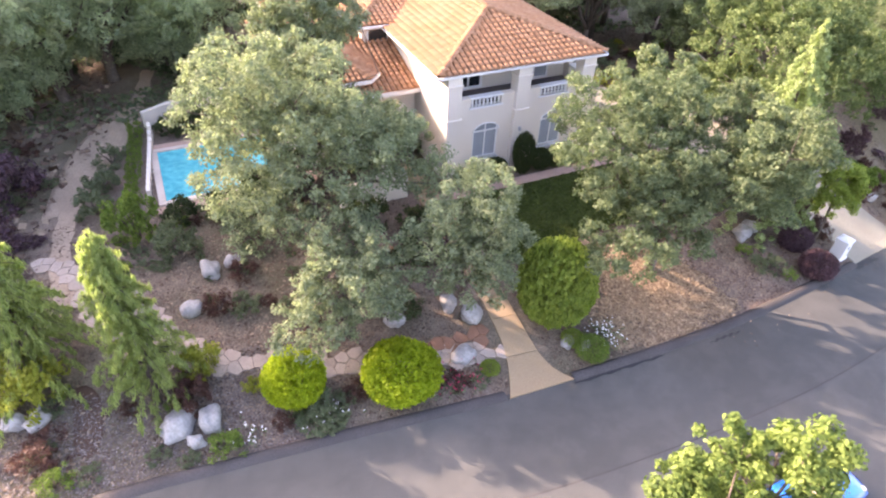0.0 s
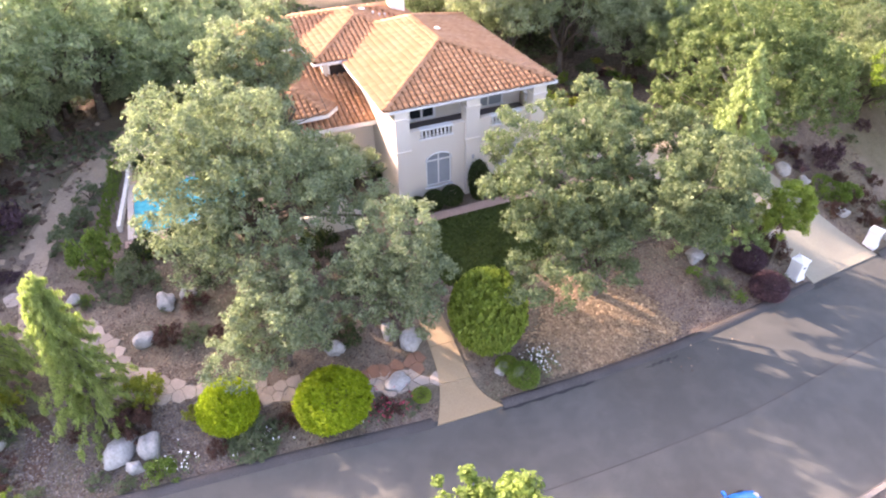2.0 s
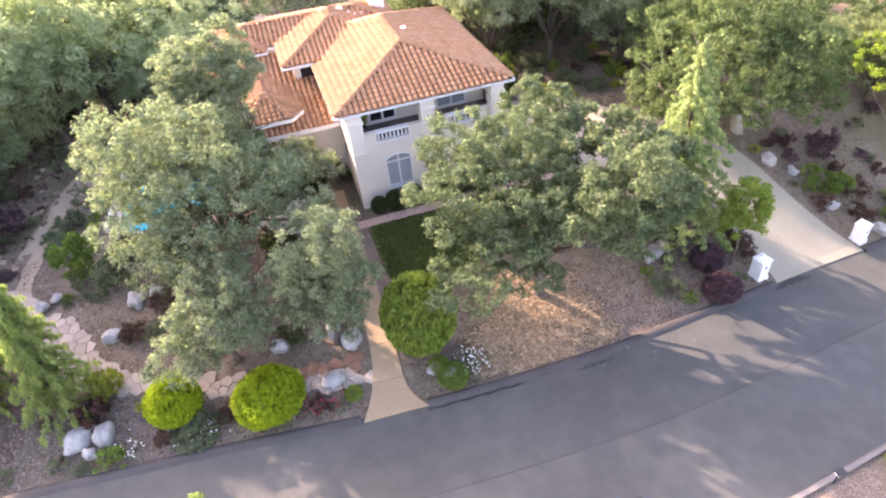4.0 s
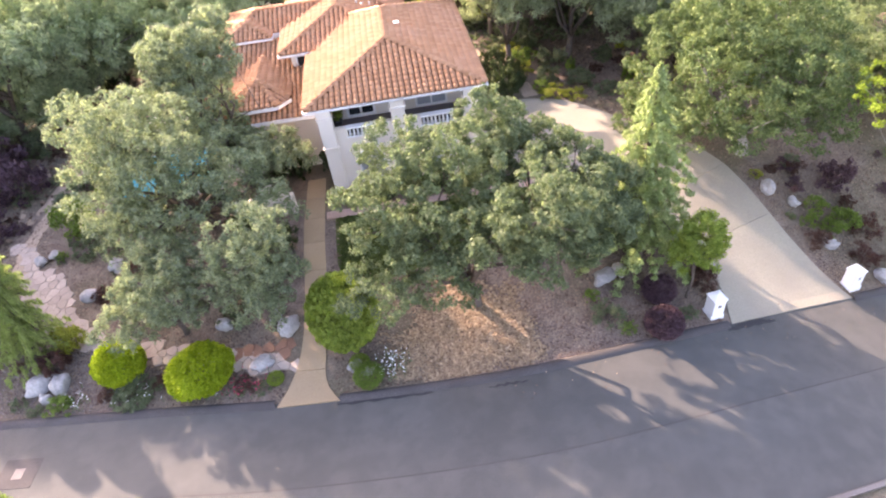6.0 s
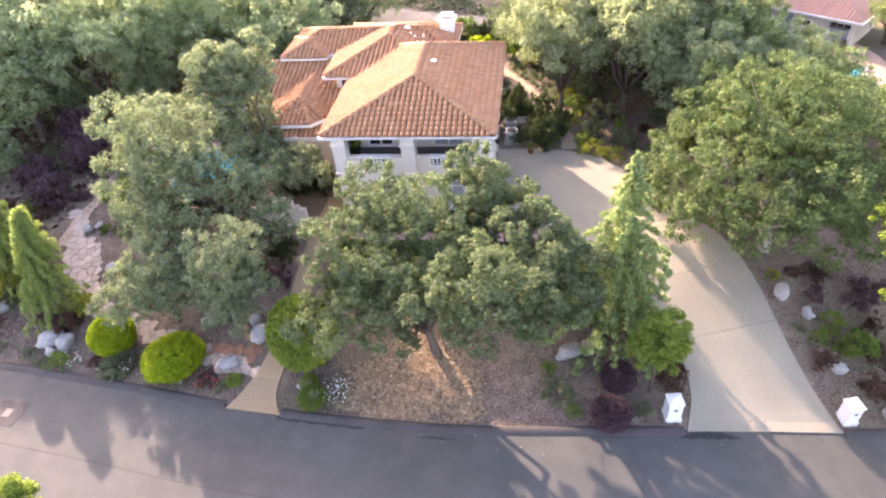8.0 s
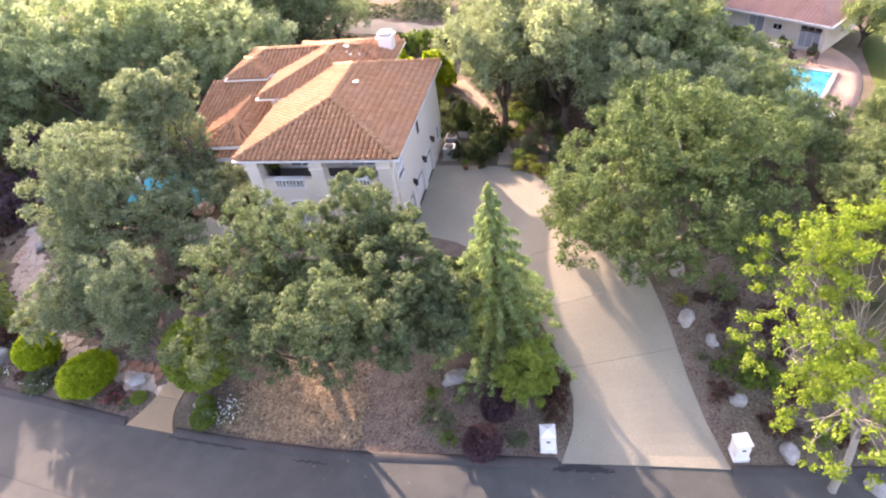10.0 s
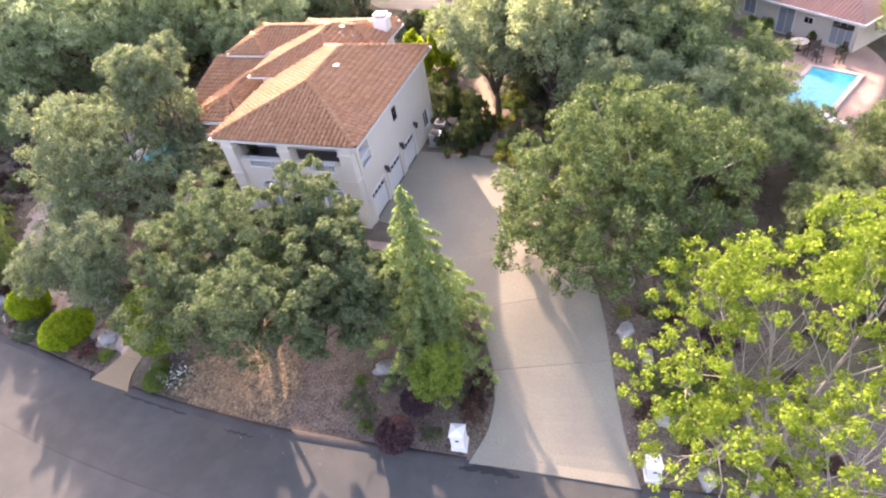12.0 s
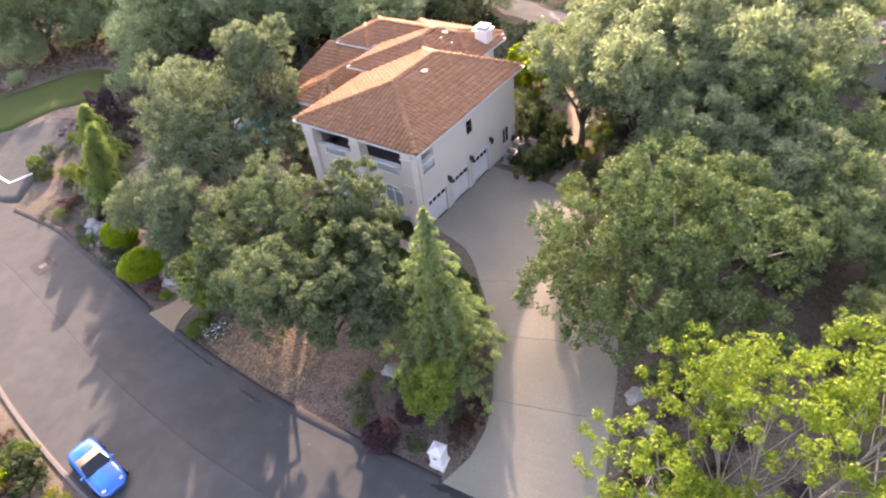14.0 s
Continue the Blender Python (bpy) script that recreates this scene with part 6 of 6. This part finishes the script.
part("fascia", Shape().box(-6.65, -0.68, 2.36, 6.05, -0.6, 2.52).box(6.0, -0.6, 2.36, 6.08, 6.6, 2.52), MAT["white"], nroof)
for x0, x1, z0, z1, cols, g in ((-3.9, -2.9, 0.9, 2.0, 2, "pale_glass"), (-0.8, 0.5, 0.05, 2.1, 2, "pale_glass"), (1.3, 2.0, 1.3, 1.75, 2, "glass"), (3.5, 5.1, 0.35, 1.6, 3, "pale_glass"), (3.5, 5.1, 1.68, 2.0, 3, "glass")):
    w = part("window", Shape().box(x0 - 0.08, -0.07, z0 - 0.08, x1 + 0.08, -0.01, z0).box(x0 - 0.08, -0.07, z1, x1 + 0.08, -0.01, z1 + 0.08).box(x0 - 0.08, -0.07, z0, x0, -0.01, z1).box(x1, -0.07, z0, x1 + 0.08, -0.01, z1), MAT["white"], nb, "white framed window")
    for c in range(cols):
        a, b = x0 + (x1 - x0) * c / cols, x0 + (x1 - x0) * (c + 1) / cols
        part("pane", Shape().box(a + 0.03, -0.035, z0 + 0.02, b - 0.03, -0.02, z1 - 0.02), MAT[g], w)
nb.matrix_basis = pose(23.9, 27.6, 0, 0, 0, -39)
nb2 = copy_thing(nb, pose(20.0, 38.5, 0.02, 0, 0, 50))
tagged(nb2, "cream neighbouring house wing with pinkish tile roof", "house")


def patio_chair():
    t = thing("patio_chair", "dark wooden patio chair beside the round table", "chair", "patio chairs")
    part("seat", Shape().box(-0.24, -0.24, 0.42, 0.24, 0.24, 0.47), MAT["bark"], t)
    part("backrest", Shape().box(-0.24, 0.2, 0.47, 0.24, 0.25, 0.95), MAT["bark"], t)
    for a, b in ((-0.22, -0.22), (0.18, -0.22), (-0.22, 0.18), (0.18, 0.18)):
        part("leg", Shape().box(a, b, 0, a + 0.04, b + 0.04, 0.42), MAT["bark"], t)
    return t


table = thing("patio_table", "round pinkish patio table on the neighbours' patio", "table", "", "", (24.6, 24.6, gz(24.6, 24.6, 0.05)))
part("tabletop", Shape().turned([(0.62, 0.7), (0.65, 0.72), (0.65, 0.75), (0.6, 0.76)], 20), MAT["coping"], table)
part("leg", Shape().turned([(0.3, 0), (0.08, 0.06), (0.07, 0.66), (0.2, 0.7)], 12), MAT["bark"], table)
chair = patio_chair()
for k in range(8):
    cx, cy = (24.6, 24.6) if k < 4 else (26.5, 23.3)
    a = math.radians(35 + 90 * k)
    m = pose(cx + 1.0 * math.cos(a), cy + 1.0 * math.sin(a), gz(cx, cy, 0.05), 0, 0, 35 + 90 * k - 90)
    if k == 0:
        chair.matrix_basis = m
    else:
        copy_thing(chair, m).matrix_basis = m
for x, y, r, h in ((22.6, 28.0, 0.6, 1.2), (21.6, 28.8, 0.6, 1.0), (25.5, 25.7, 0.45, 1.1), (27.4, 24.1, 0.5, 0.7), (22.0, 26.4, 1.2, 1.4), (21.6, 24.4, 1.1, 1.2)):
    shrub("green_shrub", "rounded leafy green shrub at the neighbours' patio", x, y, r, h, "mid", 2700, 0.10, 2, "garden shrubs")


def sun_lounger(x, y, turn):
    t = thing("sun_lounger", "white poolside sun lounger", "sun lounger", "poolside loungers")
    part("seat", Shape().box(-0.3, -0.9, 0.28, 0.3, 0.4, 0.36), MAT["white"], t, bevel=0.02)
    part("backrest", Shape().add([(-0.3, 0.4, 0.28), (0.3, 0.4, 0.28), (0.3, 1.0, 0.7), (-0.3, 1.0, 0.7), (-0.3, 0.38, 0.36), (0.3, 0.38, 0.36), (0.3, 0.96, 0.78), (-0.3, 0.96, 0.78)], [(3, 2, 1, 0), (4, 5, 6, 7), (0, 1, 5, 4), (1, 2, 6, 5), (2, 3, 7, 6), (3, 0, 4, 7)]), MAT["white"], t)
    for a, b in ((-0.26, -0.85), (0.22, -0.85), (-0.26, 0.35), (0.22, 0.35)):
        part("leg", Shape().box(a, b, 0, a + 0.05, b + 0.05, 0.28), MAT["white"], t)
    t.matrix_basis = pose(x, y, gz(x, y, 0.05), 0, 0, turn)


for x, y, a in ((24.4, 13.9, 60), (25.7, 14.3, 50)):
    sun_lounger(x, y, a)


# ---- loose ground cover ----
def scatter(name, label, category, mat, count, where, size, seed, up=0.02, tilt=0.5, long=2.0):
    """Many small flat flakes on the ground."""
    rng = np.random.default_rng(seed)
    p = where(rng, count)
    n = len(p)
    z = ground_z(p[:, 0], p[:, 1]) + up + rng.random(n) * 0.04
    c = np.c_[p, z]
    a = rng.normal(size=(n, 3)) * (1, 1, tilt * 0.5)
    a /= np.linalg.norm(a, axis=1)[:, None]
    up_v = np.array([0, 0, 1.0]) + rng.normal(size=(n, 3)) * tilt * 0.5
    b = np.cross(up_v, a)
    L = size * (0.5 + rng.random(n))[:, None]
    W = L / long
    v = np.stack([c - a * L - b * W, c + a * L - b * W * 0.8, c + a * L * 0.9 + b * W, c - a * L + b * W * 0.7], 1).reshape(-1, 3)
    ob = new(name, leaf_mesh(name, v, n, mat))
    return tagged(ob, label, category, "", "stuff")


def in_box(x0, y0, x1, y1, keep=None):
    def pick(rng, n):
        p = rng.random((n, 2)) * (x1 - x0, y1 - y0) + (x0, y0)
        return p[keep(p)] if keep else p
    return pick


def off_paving(p):
    ok = (p[:, 1] > kerb_y(p[:, 0]) + 0.25)
    ok &= ~((p[:, 0] > -12.2) & (p[:, 0] < -10.0) & (p[:, 1] < 3))
    dl = np.interp(p[:, 1], drive_l[:, 1], drive_l[:, 0])
    dr = np.interp(p[:, 1], drive_r[:, 1], drive_r[:, 0])
    ok &= ~((p[:, 0] > dl - 0.1) & (p[:, 0] < dr + 0.1) & (p[:, 1] < 9))
    ok &= ~((p[:, 0] > -9.4) & (p[:, 0] < 6.5) & (p[:, 1] > -6.2))
    return ok


def under_oak(p):
    far = np.hypot((p[:, 0] + 3.6) / 3.0, (p[:, 1] + 10.9) / 2.9)
    wave = 0.16 * np.sin(p[:, 0] * 1.9 + 1.3 * np.sin(p[:, 1] * 1.7)) + 0.12 * np.sin(p[:, 1] * 3.1 + p[:, 0])
    thin = np.modf(np.abs(np.sin(p[:, 0] * 127.1 + p[:, 1] * 311.7)) * 437.5)[0]
    return off_paving(p) & (far + wave + 0.45 * thin < 1.2)


scatter("wood_chips", "scattered tan wood-chip mulch", "mulch", MAT["chip"], 30000, in_box(-8.2, -13.4, 1.8, -7.4, under_oak), 0.07, 31)
scatter("leaf_litter", "dry brown leaf litter on the slope", "leaf litter", MAT["litter"], 42000, in_box(-31, -13, 24, 3, off_paving), 0.05, 32)
scatter("leaf_litter", "dry brown leaf litter under the oaks", "leaf litter", MAT["litter"], 9000, in_box(4.5, 4, 22, 17, off_paving), 0.07, 37)
scatter("leaf_litter", "a few pale fallen leaves on the street", "leaf litter", MAT["litter"], 260, in_box(-2, -16.5, 20, -11), 0.035, 33, 0.035)
def back_slope(p):
    lane = np.interp(p[:, 0], [-45, -19, -1, 10, 22], [47, 38.6, 32, 34, 44])
    ok = (np.abs(p[:, 1] - lane) > 2.4) & ~((p[:, 0] > -17) & (p[:, 0] < -1) & (p[:, 1] < 18.5)) & (p[:, 0] < 21) & ~((p[:, 0] > 4) & (p[:, 1] < 17))
    ok &= np.abs(p[:, 0] - np.interp(p[:, 1], [8, 14.5, 17.5, 22], [4.5, 3.0, 1.8, -1])) > 0.9
    return ok & (np.sin(p[:, 0] * 0.55) + np.sin(p[:, 1] * 0.6 + p[:, 0] * 0.3) > -0.7)


scatter("ground_cover", "low leafy green ground cover behind the house", "ground cover", MAT["grey_shrub"], 30000, in_box(-30, 13, 21, 46, back_slope), 0.14, 36, 0.05, 1.4, 1.6)
def west_slope(p):
    return (p[:, 1] > kerb_y(p[:, 0]) + 5) & (np.abs(p[:, 0] - np.interp(p[:, 1], [-1, 6, 12, 21], [-28.3, -27.2, -24.8, -22.5])) > 1.0) & (p[:, 0] < np.interp(p[:, 1], [-4, 16, 22], [-28, -25, -23])) & (np.hypot((p[:, 0] + 47) / 6.5, (p[:, 1] + 1) / 8.5) > 1)


scatter("ground_cover", "low dry grass and leaf litter beside the trail", "ground cover", MAT["litter"], 9000, in_box(-66, -4, -25, 22, west_slope), 0.14, 38, 0.04, 1.2, 1.6)
scatter("lawn_grass", "short green grass blades", "grass", MAT["blade"], 26000, in_box(-9.4, -6.4, 6.6, -1.8, lambda p: (p[:, 0] < np.interp(p[:, 1], drive_l[:, 1], drive_l[:, 0]) - 0.2)), 0.06, 34, 0.05, 1.6, 4)


scatter("gravel", "grey gravel among the low shrubs", "gravel", MAT["pebble"], 17000, in_box(-31, -12, -20, -7.0, off_paving), 0.027, 35, 0.02, 0.6, 1.3)


def flower_bed(name, label, mat, x, y, r, n, seed):
    rng = np.random.default_rng(seed)
    t = thing(name, label, "flowers", "", "", (x, y, gz(x, y)))
    q = rng.normal(size=(n, 2)) * r * 0.5
    q = q[q[:, 1] + y > kerb_y(q[:, 0] + x) + 0.35]
    n = len(q)
    cs = np.c_[q, 0.28 + 0.2 * rng.random(n)]
    v, k = leaf_cloud(rng, cs, np.full(n, 0.04), np.full(n, 4), 0.065, 1.5)
    pet = tagged(new("petals", leaf_mesh("petals", v, k, mat)), "", "", "", "stuff")
    pet.parent = t
    v, k = leaf_cloud(rng, cs * (1, 1, 0.55), np.full(n, 0.16), np.full(n, 6), 0.10)
    fol = tagged(new("foliage", leaf_mesh("foliage", v, k, MAT["grey_shrub"])), "", "", "", "stuff")
    fol.parent = t


flower_bed("white_flowers", "clump of small white daisies beside the walkway", MAT["flower_w"], -7.2, -11.9, 0.85, 80, 41)
flower_bed("white_flowers", "scattered white daisies below the clipped shrub", MAT["flower_w"], -19.4, -11.3, 1.2, 36, 42)
flower_bed("white_flowers", "scattered white daisies below the wide shrub", MAT["flower_w"], -16.0, -12.0, 1.2, 34, 43)
flower_bed("white_flowers", "scattered white daisies beside the boulders", MAT["flower_w"], -22.4, -10.9, 0.9, 30, 44)
flower_bed("pink_flowers", "low patch of red and pink flowers", MAT["flower_r"], -14.2, -12.0, 1.1, 80, 45)

# ---- pieces: flagstones, roof tiles ----
def clip_half(poly, p, q):
    """The part of a polygon nearer to p than to q."""
    m, d = ((p[0] + q[0]) / 2, (p[1] + q[1]) / 2), (q[0] - p[0], q[1] - p[1])
    side = [(v[0] - m[0]) * d[0] + (v[1] - m[1]) * d[1] for v in poly]
    out = []
    for i, v in enumerate(poly):
        w, a, b = poly[(i + 1) % len(poly)], side[i], side[(i + 1) % len(poly)]
        if a <= 0:
            out.append(v)
        if (a < 0) != (b < 0):
            k = a / (a - b)
            out.append((v[0] + (w[0] - v[0]) * k, v[1] + (w[1] - v[1]) * k))
    return out


def flagstones(line, widths, cell, name, label, mat, seed):
    t = tagged(new(name), label, "path", "", "structure")
    rng = random.Random(seed)
    p = np.array(line, float)
    d = np.r_[0, np.cumsum(np.hypot(*np.diff(p, axis=0).T))]
    ss = np.linspace(0, d[-1], 240)
    q = np.stack([np.interp(ss, d, p[:, 0]), np.interp(ss, d, p[:, 1])], -1)
    w = np.interp(ss, d, widths)
    inside = lambda x, y: bool((np.hypot(q[:, 0] - x, q[:, 1] - y) < w).any())
    lo, hi = q.min(0) - 3, q.max(0) + 3
    seeds = [(x + rng.uniform(-0.33, 0.33) * cell + (cell / 2 if j % 2 else 0), y + rng.uniform(-0.33, 0.33) * cell) for j, y in enumerate(np.arange(lo[1], hi[1], cell)) for x in np.arange(lo[0], hi[0], cell)]
    near = [s for s in seeds if float((np.hypot(q[:, 0] - s[0], q[:, 1] - s[1]) - w).min()) < cell * 2.2]
    for s in near:
        if not inside(*s):
            continue
        poly = [(s[0] - cell, s[1] - cell), (s[0] + cell, s[1] - cell), (s[0] + cell, s[1] + cell), (s[0] - cell, s[1] + cell)]
        for o in near:
            if o != s and abs(o[0] - s[0]) < cell * 2.4 and abs(o[1] - s[1]) < cell * 2.4:
                poly = clip_half(poly, s, o)
        if len(poly) < 3:
            continue
        c = np.mean(poly, axis=0)
        poly = [(c[0] + (x - c[0]) * 0.95, c[1] + (y - c[1]) * 0.95) for x, y in poly]
        up = 0.06 + rng.uniform(0, 0.02)
        part("flagstone", Shape().prism(poly, lambda x, y: gz(x, y, -0.1), lambda x, y: gz(x, y, up)), mat, t)


flagstones([(-28.6, 0.4), (-27.2, -1.6), (-26.4, -2.9), (-25.25, -4.3), (-24.4, -6.1), (-22.1, -7.6), (-18.5, -8.95), (-16.0, -9.75), (-13.9, -10.3), (-12.1, -11.0)], [0.4, 0.55, 1.05, 1.2, 0.75, 0.55, 0.5, 0.5, 0.48, 0.4], 0.52, "flagstone_path", "irregular pinkish flagstone path with dark joints", MAT["flag"], 51)
flagstones([(-14.6, -9.6), (-13.2, -9.9), (-12.3, -10.0)], [0.4, 0.4, 0.4], 0.55, "stone_step", "reddish stone slabs beside the walkway", MAT["brickred"], 52)


def tile_shape(w, length):
    """One curved roof tile: x across, y up the slope."""
    s, n = Shape(), 6
    prof = [(w * (k / n - 0.5), 0.11 * math.sin(math.pi * k / n)) for k in range(n + 1)]
    s.v = [(x, 0, z + 0.072) for x, z in prof] + [(x, length, z * 0.86) for x, z in prof] + [(x, 0, z * 0.75) for x, z in prof]
    m = n + 1
    s.f = [(k, k + 1, m + k + 1, m + k) for k in range(n)] + [(2 * m + k, 2 * m + k + 1, k + 1, k) for k in range(n)]
    return s


TILE_W, TILE_L = 0.32, 0.44
tile_me = tile_shape(TILE_W * 0.84, TILE_L).mesh("tile", MAT["tile"], True)
ridge_me = tile_shape(0.34, 0.46).mesh("ridge_tile", MAT["tile"], True)
tile_v, tile_f = tile_shape(TILE_W * 0.84, TILE_L).v, tile_shape(TILE_W * 0.84, TILE_L).f


def slope_tiles(owner, poly, singles):
    """Rows of tiles over a roof slope; the first edge of poly is the eave."""
    a, b = poly[0], poly[1]
    ex = (b - a).normalized()
    nrm = (poly[1] - poly[0]).cross(poly[2] - poly[0]).normalized()
    ey = nrm.cross(ex)
    flat = [((p - a).dot(ex), (p - a).dot(ey)) for p in poly]
    top = max(p[1] for p in flat)
    rest, step = Shape(), TILE_L * 0.88
    rng = random.Random(len(tile_v) + int(top * 100))
    for r in range(int(top / step) + 1):
        y = r * step - 0.06
        ym = y + TILE_L * 0.5
        cut = []
        for (x1, y1), (x2, y2) in zip(flat, flat[1:] + flat[:1]):
            if (y1 > ym) != (y2 > ym):
                cut.append(x1 + (x2 - x1) * (ym - y1) / (y2 - y1))
        if len(cut) < 2:
            continue
        lo, hi = min(cut), max(cut)
        for k in range(math.ceil(lo / TILE_W - 0.2), math.floor(hi / TILE_W + 0.2) + 1):
            o = a + ex * (k * TILE_W + rng.uniform(-0.006, 0.006)) + ey * (y + rng.uniform(-0.012, 0.012)) + nrm * (0.012 + rng.uniform(0, 0.012))
            if len(singles) < 300 and owner is main_roof and poly is FRONT_SLOPE:
                ob = new("tile", tile_me)
                ob.parent = owner
                ob.matrix_basis = Matrix(((ex.x, ey.x, nrm.x, o.x), (ex.y, ey.y, nrm.y, o.y), (ex.z, ey.z, nrm.z, o.z), (0, 0, 0, 1)))
                singles.append(ob)
            else:
                rest.add([o + ex * p[0] + ey * p[1] + nrm * p[2] for p in tile_v], tile_f)
    return rest


FRONT_SLOPE = SLOPES[0][1]
singles, joined = [], {}
for owner, poly in SLOPES:
    s = slope_tiles(owner, poly, singles)
    joined.setdefault(owner, Shape()).add(s.v, s.f)
for owner, s in joined.items():
    if s.v:
        tagged(part("tile_field", s, MAT["tile"], owner, "", True), "rows of weathered curved clay tiles", "", "", "stuff")
for owner, p, q in HIPS:
    d = (q - p).normalized()
    side = d.cross(Vector((0, 0, 1))).normalized()
    upv = side.cross(d)
    L = (q - p).length
    n = max(1, int(L / 0.38))
    for k in range(n):
        o = p + d * (L * k / n) + upv * 0.09
        ob = new("ridge_tile", ridge_me)
        ob.parent = owner
        ob.matrix_basis = Matrix(((side.x, d.x, upv.x, o.x), (side.y, d.y, upv.y, o.y), (side.z, d.z, upv.z, o.z), (0, 0, 0, 1)))
